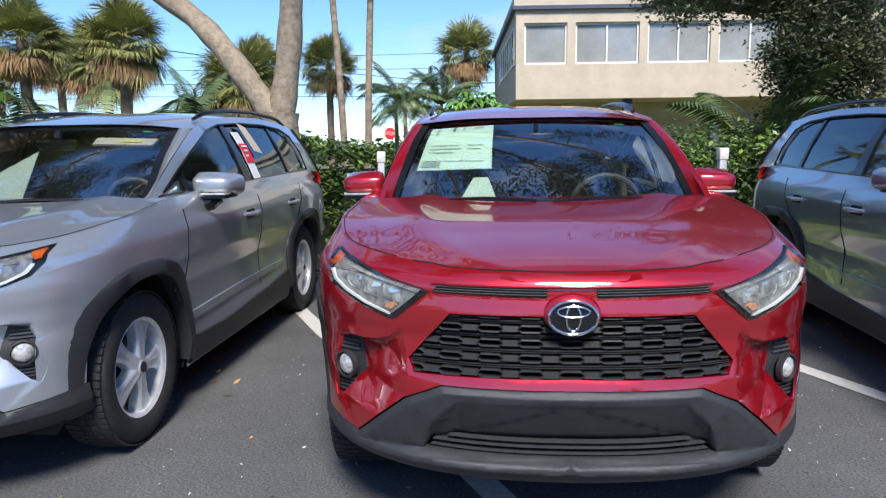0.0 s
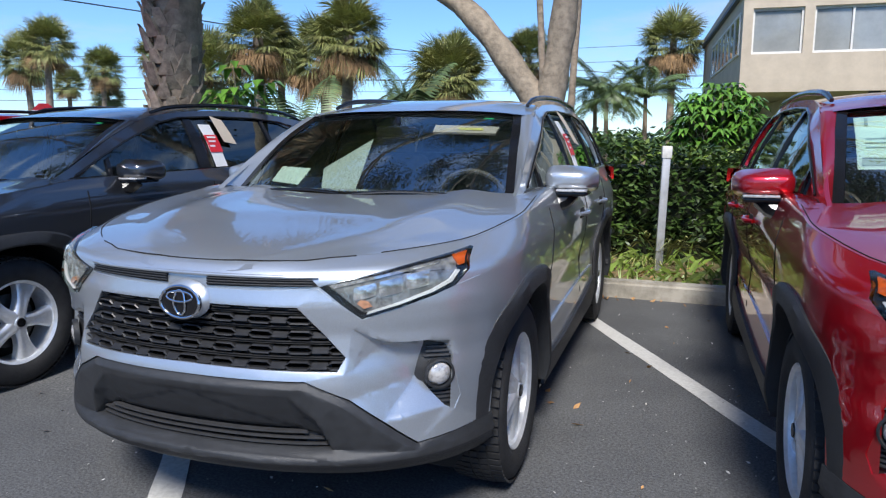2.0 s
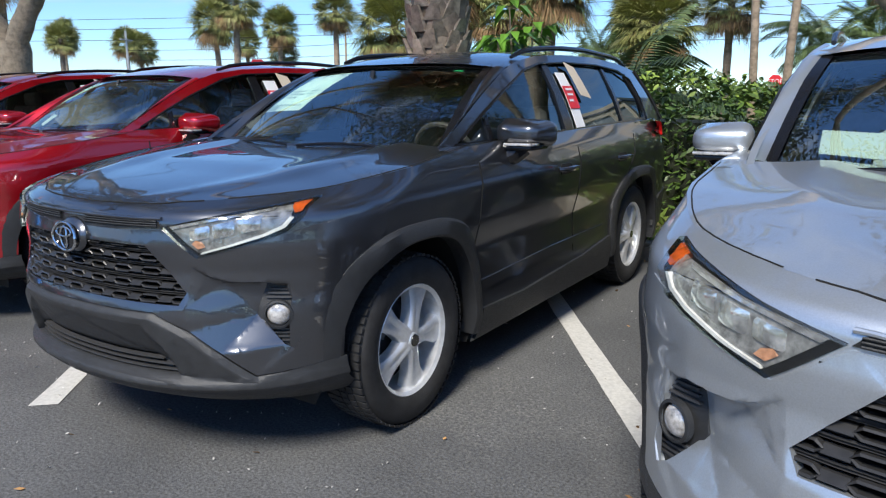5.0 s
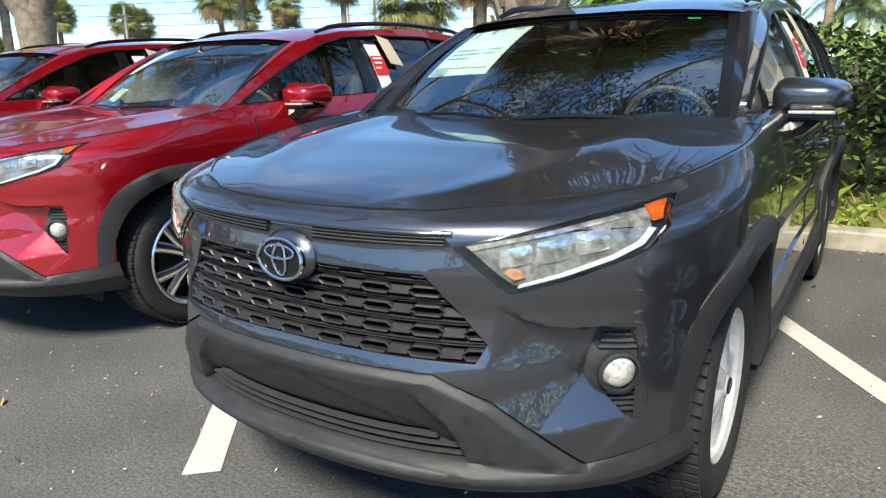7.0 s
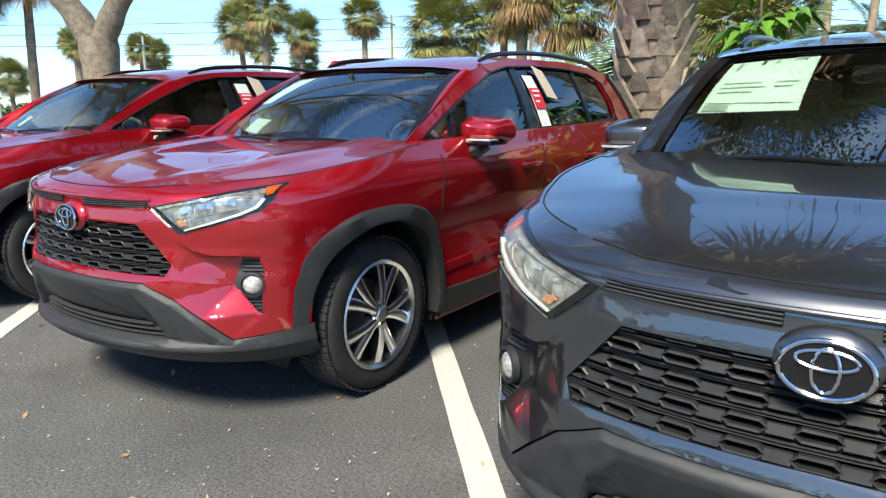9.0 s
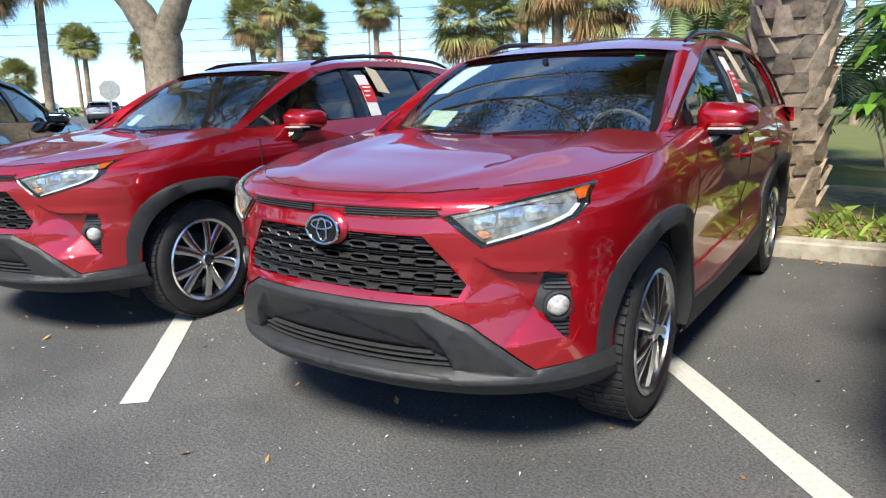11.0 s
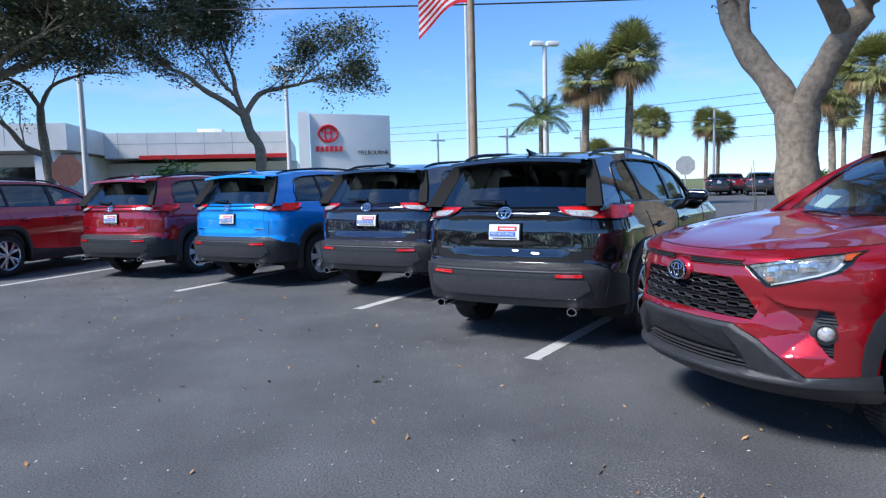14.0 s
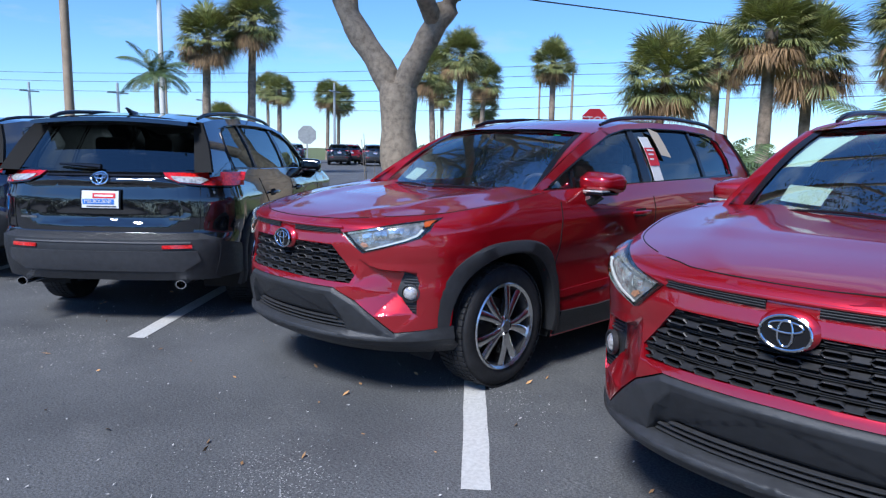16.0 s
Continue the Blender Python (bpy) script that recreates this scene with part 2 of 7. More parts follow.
def sheet(pts, faces, f, step=0.016, thick=0.03, smooth=2):
    """A sculpted panel, alike on both sides: faces over named points (x, z, height), cut fine, softened and laid on a surface."""
    bm = bmesh.new()
    for fc in faces:
        for k in range(1, len(fc) - 1):
            one = bmesh.new()
            one.faces.new([one.verts.new(pts[n]) for n in (fc[0], fc[k], fc[k + 1])])
            for ax in (0, 1):
                no = (1 - ax, ax, 0)
                lo, hi = min(v.co[ax] for v in one.verts), max(v.co[ax] for v in one.verts)
                for c in range(math.ceil(lo / step + 0.05), math.floor(hi / step - 0.05) + 1):
                    bmesh.ops.bisect_plane(one, geom=list(one.verts) + list(one.edges) + list(one.faces), plane_co=[c * step * q for q in no], plane_no=no, dist=1e-5)
            for sg in (1, -1):
                made = {v: bm.verts.new((v.co.x * sg, v.co.y, v.co.z)) for v in one.verts}
                for q in one.faces:
                    bm.faces.new([made[v] for v in q.verts])
            one.free()
    bmesh.ops.remove_doubles(bm, verts=bm.verts, dist=0.0008)
    for _ in range(smooth):
        level = {v: sum(e.other_vert(v).co.z for e in v.link_edges) / len(v.link_edges) for v in bm.verts if not v.is_boundary}
        for v, h in level.items():
            v.co.z = 0.35 * v.co.z + 0.65 * h
    low = set()
    if thick:
        r = bmesh.ops.extrude_edge_only(bm, edges=[e for e in bm.edges if e.is_boundary])
        low = {v for v in r["geom"] if isinstance(v, bmesh.types.BMVert)}
    for v in bm.verts:
        x, z, h = v.co
        v.co = f(x, z, h - (thick if v in low else 0.0))
    return bm


def text_mesh(words, size, material):
    """Raised letters in the built-in font, centred, as a mesh."""
    cu = bpy.data.curves.new("letters", "FONT")
    cu.body, cu.size, cu.align_x, cu.align_y, cu.extrude = words, size, "CENTER", "CENTER", size * 0.03
    tmp = bpy.data.objects.new("tmp", cu)
    scene.collection.objects.link(tmp)
    me = bpy.data.meshes.new_from_object(tmp.evaluated_get(bpy.context.evaluated_depsgraph_get()))
    bpy.data.objects.remove(tmp)
    me.materials.clear()
    me.materials.append(material)
    return me


def mirrored(bm):
    c = bm.copy()
    bmesh.ops.scale(c, vec=(-1, 1, 1), verts=c.verts)
    bmesh.ops.reverse_faces(c, faces=c.faces)
    return c


# ---- the sport utility car: x to its left side, y to its tail, z up; the nose stands at y = 0 ----
def W(z):
    return float(np.interp(z, [0.2, 0.35, 0.5, 0.66, 0.8, 0.95, 1.05, 1.15], [0.868, 0.900, 0.900, 0.905, 0.925, 0.918, 0.89, 0.85]))


def Y0(z):
    return float(np.interp(z, [0.2, 0.27, 0.33, 0.40, 0.5, 0.6, 0.64, 0.69, 0.76, 0.85, 0.893, 0.944, 0.958, 0.975, 1.0, 1.05], [0.14, 0.06, 0.0, -0.02, -0.025, -0.025, -0.018, 0.0, 0.01, 0.0, 0.008, 0.012, 0.03, 0.06, 0.14, 0.28]))


def Y1(z):
    return float(np.interp(z, [0.2, 0.3, 0.45, 0.58, 0.66, 0.70, 0.95, 1.10, 1.17], [4.36, 4.5, 4.56, 4.585, 4.575, 4.515, 4.505, 4.48, 4.42]))


def SH(y):
    return float(np.interp(y, [0.012, 0.03, 0.07, 0.15, 0.3, 0.5, 0.8, 1.3, 1.8, 3.0, 4.0, 4.6], [0.944, 0.957, 0.972, 0.985, 1.0, 1.018, 1.058, 1.118, 1.130, 1.148, 1.165, 1.168]))


LF, PF, LR, PR = 0.72, 2.3, 0.5, 3.0
HUB_F, HUB_R, HUB_Z = 0.87, 3.56, 0.355


def front(x, z, off=0.0):
    w = W(z)
    a = min(abs(x) / w, 0.9995)
    y = Y0(z) + LF * (1 - (1 - a ** PF) ** (1 / PF))
    slope = min(LF / w * (a ** (PF - 1)) * (1 - a ** PF) ** (1 / PF - 1), 30)
    n = Vector((math.copysign(slope, x), -1, 0)).normalized()
    return Vector((x, y, z)) + n * off


def rear(x, z, off=0.0):
    w = W(z)
    a = min(abs(x) / w, 0.9995)
    y = Y1(z) - LR * (1 - (1 - a ** PR) ** (1 / PR))
    slope = min(LR / w * (a ** (PR - 1)) * (1 - a ** PR) ** (1 / PR - 1), 30)
    n = Vector((math.copysign(slope, x), 1, 0)).normalized()
    return Vector((x, y, z)) + n * off


def side(y, z, off=0.0):
    w = W(z)
    a, b = Y0(z) + LF, Y1(z) - LR
    x = w
    if y < a:
        x = w * max(0.0, 1 - min(1, max(0, (a - y) / LF)) ** PF) ** (1 / PF)
    elif y > b:
        x = w * max(0.0, 1 - min(1, max(0, (y - b) / LR)) ** PR) ** (1 / PR)
    # flared shoulders over the wheels, hollow in the doors
    g = math.exp(-((y - HUB_F) / 0.5) ** 2) + math.exp(-((y - HUB_R) / 0.55) ** 2)
    x -= 0.030 * (1 - min(1, g)) * max(0, 1 - abs(z - 0.66) / 0.3) if a < y < b else 0
    return Vector((x + off, y, z))


def cabin_x(z, y):
    return float(np.interp(z, [1.02, 1.15, 1.35, 1.55, 1.62], [0.862, 0.835, 0.755, 0.640, 0.60])) - 0.03 * max(0, (y - 3.2)) ** 2 - 0.10 * max(0, 2.0 - y)


def cabin(y, z, off=0.0):
    return Vector((cabin_x(z, y) + off, y, z + off * 0.4))


def roof_z(y):
    return float(np.interp(y, [1.84, 2.1, 2.4, 2.8, 3.2, 3.8, 4.25], [1.495, 1.545, 1.585, 1.605, 1.612, 1.595, 1.555]))


def screen(u, v, off=0.0):
    """The windscreen: u across from -1 to 1, v up from 0 to 1."""
    hw = 0.738 - 0.118 * v
    y = 1.12 + 0.74 * v + 0.24 * (1 - v * 0.6) * u * u
    z = 1.105 + 0.392 * v + 0.035 * math.sin(v * math.pi) - 0.02 * u * u * v
    return Vector((u * hw, y - off * 0.5, z + off * 0.85))


def back_glass(u, v, off=0.0):
    hw = 0.57 + 0.11 * (1 - v)
    return Vector((u * hw, 4.46 - 0.30 * v - 0.06 * u * u + off, 1.15 + 0.385 * v + off * 0.4))


def build_car():
    car = thing("suv", "parked sport utility car", "car")
    P = PAINTS["red"]

    def both(name, bm, material, parent=car, label="", angle=40):
        m2 = mirrored(bm)
        return part(name, bm, material, parent, label, angle=angle), part(name, m2, material, parent, label, angle=angle)

    # lower shell
    def shell_side(sgn):
        bm = bmesh.new()
        cols = []
        ts = [("f", math.sin(radians(a)) ** (2 / PF)) for a in frange(0, 86, 44)]
        ys = frange(0.62, 4.2, 92)
        rs = [("r", math.sin(radians(a)) ** (2 / PR)) for a in frange(86, 0, 34)]
        for c in ts + [("s", y) for y in ys] + rs:
            col = []
            for k in frange(0, 1, 34):
                if c[0] == "f":
                    yr = 0.3
                    for _ in range(4):
                        yr = front(c[1] * W(SH(yr)), SH(yr)).y
                    z = 0.21 + (SH(yr) - 0.21) * k
                    p = front(c[1] * W(z), z)
                elif c[0] == "r":
                    yr = rear(c[1] * 0.85, 1.15).y
                    z = 0.38 + (SH(yr) - 0.38) * k
                    p = rear(c[1] * W(z), z)
                else:
                    zb = 0.21 if c[1] < 3.9 else 0.36
                    z = zb + (SH(c[1]) - zb) * k
                    p = side(c[1], z)
                col.append(bm.verts.new((p.x * sgn, p.y, p.z)))
            cols.append(col)
        for c0, c1 in zip(cols, cols[1:]):
            for i in range(len(c0) - 1):
                q = (c0[i], c1[i], c1[i + 1], c0[i + 1])
                cy, cz = sum(v.co.y for v in q) / 4, sum(v.co.z for v in q) / 4
                cx = abs(sum(v.co.x for v in q) / 4)
                if c0[i].co.y < 0.6 and ((cz < 0.80 and cx < 0.78) or (cz < 0.865 and cx < 0.47)):
                    continue
                if cy < 0.62 and cz < 0.40:
                    continue
                if cy > 4.3 and cx < 0.56 and 0.73 < cz < 1.10:
                    continue
                if cx > 0.6 and min(math.hypot(cy - HUB_F, cz - HUB_Z), math.hypot(cy - HUB_R, cz - HUB_Z)) < 0.47:
                    continue
                bm.faces.new(q)
        for v in [v for v in bm.verts if not v.link_faces]:
            bm.verts.remove(v)
        return bm

    a, b = shell_side(1), shell_side(-1)
    me = bpy.data.meshes.new("tmp")
    b.to_mesh(me)
    a.from_mesh(me)
    bpy.data.meshes.remove(me)
    b.free()
    bmesh.ops.remove_doubles(a, verts=a.verts, dist=0.002)
    part("body", a, P, car, angle=50)
    # bonnet
    bm = bmesh.new()

    def bonnet(u, v):
        y = 0.014 + max(v, 0) * 1.261
        z = SH(y) - 0.004 * (v <= 0.02)
        half = side(y, z).x if y < 0.9 else W(z)
        half = min(half, front(0, 0.9).x + 0.90) + 0.002
        c = abs(u)
        crown = 0.055 * (1 - c ** 2.6) * max(0, min(1, v * 2.0)) * (1 - 0.95 * max(v, 0)) - (0.035 if v < 0 else 0)
        rib = 0.012 * math.exp(-((c - 0.62) / 0.10) ** 2) * max(0, min(1, v * 2))
        y += 0.012 * (v < 0)
        return Vector((u * half, y, z + crown + rib))
    grid(bm, bonnet, frange(-1, 1, 41), [-0.01, 0.0, 0.008, 0.02] + [i / 30 for i in range(1, 31)])
    part("bonnet", bm, P, car)
    # bonnet shut line, across the nose and up both sides
    bm = bmesh.new()

    def on_bonnet(x, y):
        v = (y - 0.014) / 1.261
        half = bonnet(1, v).x
        return bonnet(max(-1, min(1, x / half)), v)
    tube(bm, [on_bonnet(x, 0.060 + 0.13 * abs(x / 0.56) ** 2.2) for x in frange(-0.56, 0.56, 41)], 0.0026, 5)
    for sg in (-1, 1):
        tube(bm, [bonnet(sg * 0.985, v) for v in frange(0.18, 0.97, 18)], 0.0026, 5)
    part("shut_line", bm, M_SEAM, car, "dark gap round the bonnet")
    # cowl and wipers
    bm = bmesh.new()
    grid(bm, lambda u, v: Vector((u * 0.76, 1.10 + 0.10 * v + 0.24 * u * u, 1.100 + 0.018 * math.sin(v * 3) - 0.005 * u * u)), frange(-1, 1, 17), frange(0, 1, 5))
    part("cowl", bm, M_BLACK, car)
    for s, x0, x1 in ((1, 0.05, 0.62), (1, -0.62, -0.05)):
        bm = bmesh.new()
        tube(bm, [screen(u, -0.02 + 0.025 * math.sin((u - x0) / (x1 - x0) * 3), 0.016) for u in frange(x0, x1, 8)], 0.007, 6)
        part("wiper", bm, M_BLACK, car)
    # underbody and wheel housings
    bm = bmesh.new()
    box(bm, -0.62, 0.50, 0.24, 0.62, 3.90, 0.34, 0.02)
    box(bm, -0.60, 3.85, 0.33, 0.60, 4.38, 0.42, 0.02)
    box(bm, -0.80, 1.40, 0.2, 0.80, 3.02, 0.30, 0.02)
    part("underbody", bm, M_DARK, car)
    for hy in (HUB_F, HUB_R):
        bm = bmesh.new()
        arc = [(hy + 0.465 * math.cos(radians(a)), HUB_Z + 0.465 * math.sin(radians(a))) for a in frange(-18, 198, 24)]
        grid(bm, lambda i, x: Vector((min(x, side(*arc[int(i)]).x - 0.012), arc[int(i)][0], arc[int(i)][1])), range(24), [0.56, 0.72, 0.885])
        bm.faces.new([bm.verts.new((0.56, y, z)) for y, z in arc])
        both("wheel_housing", bm, M_DARK)
    # wheel arch cladding: flat-cornered flares
    for hy in (HUB_F, HUB_R):
        bm = bmesh.new()

        def rr(a, r):
            k = 1.0 + (0.06 if r < 0.45 else 0.105) * math.sin(2 * radians(a)) ** 2
            y, z = hy + r * k * math.cos(radians(a)), HUB_Z + r * k * math.sin(radians(a))
            return y, max(z, 0.23)
        ang = frange(-12, 181 if hy < 2 else 188, 40)
        prof = [(0.432, -0.05), (0.432, 0.022), (0.442, 0.028), (0.488, 0.022), (0.500, 0.010), (0.500, -0.02)]
        rows = []
        for an in ang:
            row = []
            for r, off in prof:
                y, z = rr(an, r)
                row.append(bm.verts.new(side(y, z, off if y > 0.62 or off < 0 else off * max(0.15, 1 - (0.62 - y) / 0.2))))
            rows.append(row)
        for r0, r1 in zip(rows, rows[1:]):
            for j in range(len(prof) - 1):
                bm.faces.new((r0[j], r0[j + 1], r1[j + 1], r1[j]))
        both("wheel_arch", bm, M_PLASTIC)
    # sills
    both("sill", patch([(1.34, 0.225), (3.08, 0.225), (3.05, 0.44), (2.6, 0.395), (1.8, 0.36), (1.38, 0.37)], lambda s, t, o: side(s, t, 0.016 + o), 0.07, 0.03), M_PLASTIC)
    # nose: painted fascia with grille frame, brow, hollow and cheek
    fp = dict(a0=(0, 0.893, 0.003), a1=(0.25, 0.893, 0.003), a2=(0.428, 0.903, 0.003), b0=(0, 0.848, 0.006), b1=(0.372, 0.846, 0.006),
              l1=(0.553, 0.806, 0.003), l2=(0.65, 0.837, 0.003), l3=(0.734, 0.868, 0.003), l4=(0.785, 0.893, 0.003), l5=(0.845, 0.915, 0.003),
              g0=(0, 0.654, 0.006), g1=(0.507, 0.690, 0.006), g2=(0.488, 0.648, 0.006), d0=(0, 0.622, 0.009), d1=(0.40, 0.621, 0.009), dm=(0.525, 0.562, 0.005), dn=(0.615, 0.484, 0.004),
              bt=(0.524, 0.778, 0.005), b2=(0.575, 0.750, 0.005), b3=(0.615, 0.733, 0.005), b4=(0.727, 0.724, 0.004), b5=(0.775, 0.718, 0.003),
              u1=(0.570, 0.741, -0.012), u2=(0.610, 0.722, -0.032), u3=(0.727, 0.712, -0.048), c0=(0.508, 0.640, 0.008),
              pt=(0.771, 0.704, -0.014), pr=(0.787, 0.656, 0.0), ps=(0.804, 0.53, 0.002), pb=(0.790, 0.486, 0.003), pl=(0.770, 0.503, -0.006), pi=(0.716, 0.605, -0.060),
              tip=(0.700, 0.400, 0.003), o1=(0.868, 0.85, 0.002), o2=(0.872, 0.70, 0.002), o3=(0.872, 0.55, 0.002), o4=(0.866, 0.428, 0.002), o5=(0.765, 0.409, 0.003))
    ff = ["a0 a1 b1 b0", "a1 a2 b1", "a2 l1 b1", "l1 bt b1", "b1 bt g1", "bt c0 g1", "g1 c0 g2", "g0 g2 d1 d0", "g2 c0 d1",
          "bt b2 u1", "b2 b3 u2 u1", "b3 b4 u3 u2", "bt u1 c0", "u1 u2 c0", "u2 pi c0", "u2 u3 pi", "b4 b5 pt u3", "b5 pr pt",
          "bt l1 b2", "l1 l2 b3 b2", "l2 l3 b4 b3", "l3 l4 b5 b4", "l4 l5 o1 b5", "b5 o1 o2", "b5 o2 pr", "pr o2 o3 ps", "ps o3 o4 pb", "pb o4 o5", "pb o5 tip pl",
          "c0 pi dm", "c0 dm d1", "pi dn dm", "pi pl dn", "pl tip dn"]
    part("front_fascia", sheet(fp, [q.split() for q in ff], front, 0.014, 0.03, 1), P, car, angle=55)
    # dark lower bumper with flared wings, sunken middle and lip
    lp = dict(d0=(0, 0.619, 0.006), d1=(0.398, 0.617, 0.006), dm=(0.522, 0.557, 0.004), dn=(0.611, 0.479, 0.003), tip=(0.697, 0.395, 0.002), o5=(0.765, 0.405, 0.003), o4=(0.870, 0.425, 0.004),
              e0=(0, 0.600, 0.019), e1=(0.392, 0.599, 0.019), em=(0.503, 0.543, 0.016), en=(0.588, 0.472, 0.014), et=(0.660, 0.398, 0.010),
              r0=(0, 0.575, 0.016), r1=(0.345, 0.572, 0.014), rw=(0.428, 0.50, 0.010), i0=(0, 0.458, -0.045), i1=(0.36, 0.455, -0.045), i2=(0.452, 0.428, -0.036), i3=(0.470, 0.394, -0.008),
              q0=(0, 0.394, -0.028), p0=(0, 0.374, 0.020), p1=(0.47, 0.370, 0.022), p2=(0.70, 0.372, 0.014), p3=(0.870, 0.388, 0.006),
              m0=(0, 0.352, 0.028), m1=(0.47, 0.350, 0.028), m2=(0.72, 0.350, 0.018), m3=(0.870, 0.36, 0.008), n0=(0, 0.342, 0.014), n1=(0.47, 0.340, 0.014), n2=(0.72, 0.340, 0.008), n3=(0.868, 0.348, 0.003),
              k0=(0, 0.312, 0.014), k1=(0.47, 0.312, 0.012), k2=(0.72, 0.312, 0.004), k3=(0.866, 0.316, 0.0), v0=(0, 0.268, -0.03), v1=(0.47, 0.268, -0.03), v2=(0.70, 0.268, -0.03), v3=(0.845, 0.270, -0.025))
    lf = ["d0 d1 e1 e0", "d1 dm em e1", "dm dn en em", "dn tip et en", "e0 e1 r1 r0", "e1 em rw r1", "em en i3 rw", "en et i3", "r0 r1 i1 i0", "r1 rw i2 i1", "rw i3 i2",
          "q0 i3 p1 p0", "i3 et p2 p1", "et tip p2", "tip o5 p2", "o5 o4 p3 p2", "p0 p1 m1 m0", "p1 p2 m2 m1", "p2 p3 m3 m2", "m0 m1 n1 n0", "m1 m2 n2 n1", "m2 m3 n3 n2",
          "n0 n1 k1 k0", "n1 n2 k2 k1", "n2 n3 k3 k2", "k0 k1 v1 v0", "k1 k2 v2 v1", "k2 k3 v3 v2"]
    part("lower_bumper", sheet(lp, [q.split() for q in lf], front, 0.018, 0.03, 1), M_BUMPER, car, angle=60)
    part("lower_intake", patch([(-0.49, 0.375), (0.49, 0.375), (0.47, 0.48), (-0.47, 0.48)], lambda s, t, o: front(s, t, -0.075 + o), 0.06), M_DARK, car)
    for z, hw in ((0.404, 0.455), (0.424, 0.445), (0.443, 0.395)):
        part("intake_bar", patch([(-hw, z - 0.003), (hw, z - 0.003), (hw - 0.006, z + 0.003), (0.006 - hw, z + 0.003)], lambda s, t, o: front(s, t, -0.030 + o), 0.08, 0.02), M_SLAT, car)
    both("intake_end", patch([(0.385, 0.396), (0.455, 0.396), (0.440, 0.430), (0.385, 0.446)], lambda s, t, o: front(s, t, -0.052 + o), 0.04, 0.01), M_SLAT)
    # radiator grille: rows of flat links and six-sided openings, fine ribs between them
    gp = [(-0.50, 0.635), (0.50, 0.635), (0.525, 0.690), (0.378, 0.860), (-0.378, 0.860), (-0.525, 0.690)]
    part("grille_panel", patch(gp, lambda s, t, o: front(s, t, -0.055 + o), 0.06), M_DARK, car)
    bm = bmesh.new()

    def bar(q, off, back=-0.04, tilt=0.010):
        lim = [(0.488 + (zz - 0.647) * 0.44 if zz < 0.69 else 0.507 - (zz - 0.690) * 0.865) + 0.004 for x, zz in q]
        q = [(max(-l, min(l, x)), zz) for (x, zz), l in zip(q, lim)]
        if max(x for x, zz in q) - min(x for x, zz in q) < 0.002 or not all(0.642 < zz < 0.852 for x, zz in q):
            return
        fr = [bm.verts.new(front(x, zz, off - tilt * (k > 1))) for k, (x, zz) in enumerate(q)]
        bk = [bm.verts.new(front(x, zz, back)) for x, zz in q]
        bm.faces.new(fr)
        for k in range(4):
            bm.faces.new((fr[k], fr[(k + 1) % 4], bk[(k + 1) % 4], bk[k]))
    PITCH, ROWH = 0.124, 0.0465
    for r in range(5):
        z = 0.6640 + r * ROWH
        for i in range(-5, 6):
            xc = i * PITCH
            half, hh = 0.042, 0.0125
            hexa = [(-half, 0), (-half + 0.014, hh), (half - 0.014, hh), (half, 0), (half - 0.014, -hh), (-half + 0.014, -hh)]
            for k in range(6):
                (xa, za), (xb, zb) = hexa[k], hexa[(k + 1) % 6]
                bar([(xc + xa, z + za), (xc + xb, z + zb), (xc + xb * 0.94, z + zb * 0.70), (xc + xa * 0.94, z + za * 0.70)] if k > 2 else
                    [(xc + xa * 0.94, z + za * 0.70), (xc + xb * 0.94, z + zb * 0.70), (xc + xb, z + zb), (xc + xa, z + za)], 0.002, tilt=0.004)
            bar([(xc + half - 0.004, z - 0.007), (xc + PITCH - half + 0.004, z - 0.007), (xc + PITCH - half + 0.004, z + 0.007), (xc + half - 0.004, z + 0.007)], 0.006, tilt=0.016)
            for dz, o in ((0.0165, -0.008), (0.0235, -0.004), (0.0305, -0.008)):
                bar([(xc - PITCH / 2, z + dz), (xc + PITCH / 2, z + dz), (xc + PITCH / 2, z + dz + 0.0036), (xc - PITCH / 2, z + dz + 0.0036)], o, tilt=0.004)
    part("grille_mesh", bm, M_GRILLE, car, "black grille bars with six-sided openings", angle=20)
    both("upper_slot", patch([(0.075, 0.902), (0.43, 0.910), (0.41, 0.931), (0.075, 0.934)], lambda s, t, o: front(s, t, 0.004 + o), 0.05), M_DARK)
    for z in (0.909, 0.917, 0.925):
        bm = bmesh.new()
        tube(bm, [front(x, z + 0.004 * x / 0.42, 0.007) for x in frange(0.075, 0.415, 9)], 0.0028, 5)
        both("slot_bar", bm, M_PLASTIC)
    bm = bmesh.new()
    tube(bm, [front(x, 0.9375 + 0.001 * abs(x), 0.002 + 0.006 * (abs(x) < 0.4)) for x in frange(-0.43, 0.43, 31)], 0.006, 8)
    part("bonnet_lip", bm, P, car)
    # emblem: plain rings on a dark oval
    EZ = 0.850

    def oval(rx, rz, r, off, cz=EZ):
        bm = bmesh.new()
        pts = [front(rx * math.cos(a), cz + rz * math.sin(a), off) for a in frange(0, math.tau, 41)]
        tube(bm, pts + pts[1:2], r, 8, False)
        return bm
    bm = bmesh.new()
    bm.faces.new([bm.verts.new(front(0.069 * math.cos(a), EZ + 0.048 * math.sin(a), 0.034)) for a in frange(0, math.tau, 33)[:-1]])
    r = bmesh.ops.extrude_face_region(bm, geom=bm.faces[:])
    for v in r["geom"]:
        if isinstance(v, bmesh.types.BMVert):
            v.co.y += 0.07
    em = part("emblem", bm, M_BLACK, car, "round badge with bright rings")
    el = [(0.088 * math.cos(a), EZ + 0.004 + 0.064 * math.sin(a)) for a in frange(0, math.tau, 33)[:-1]]
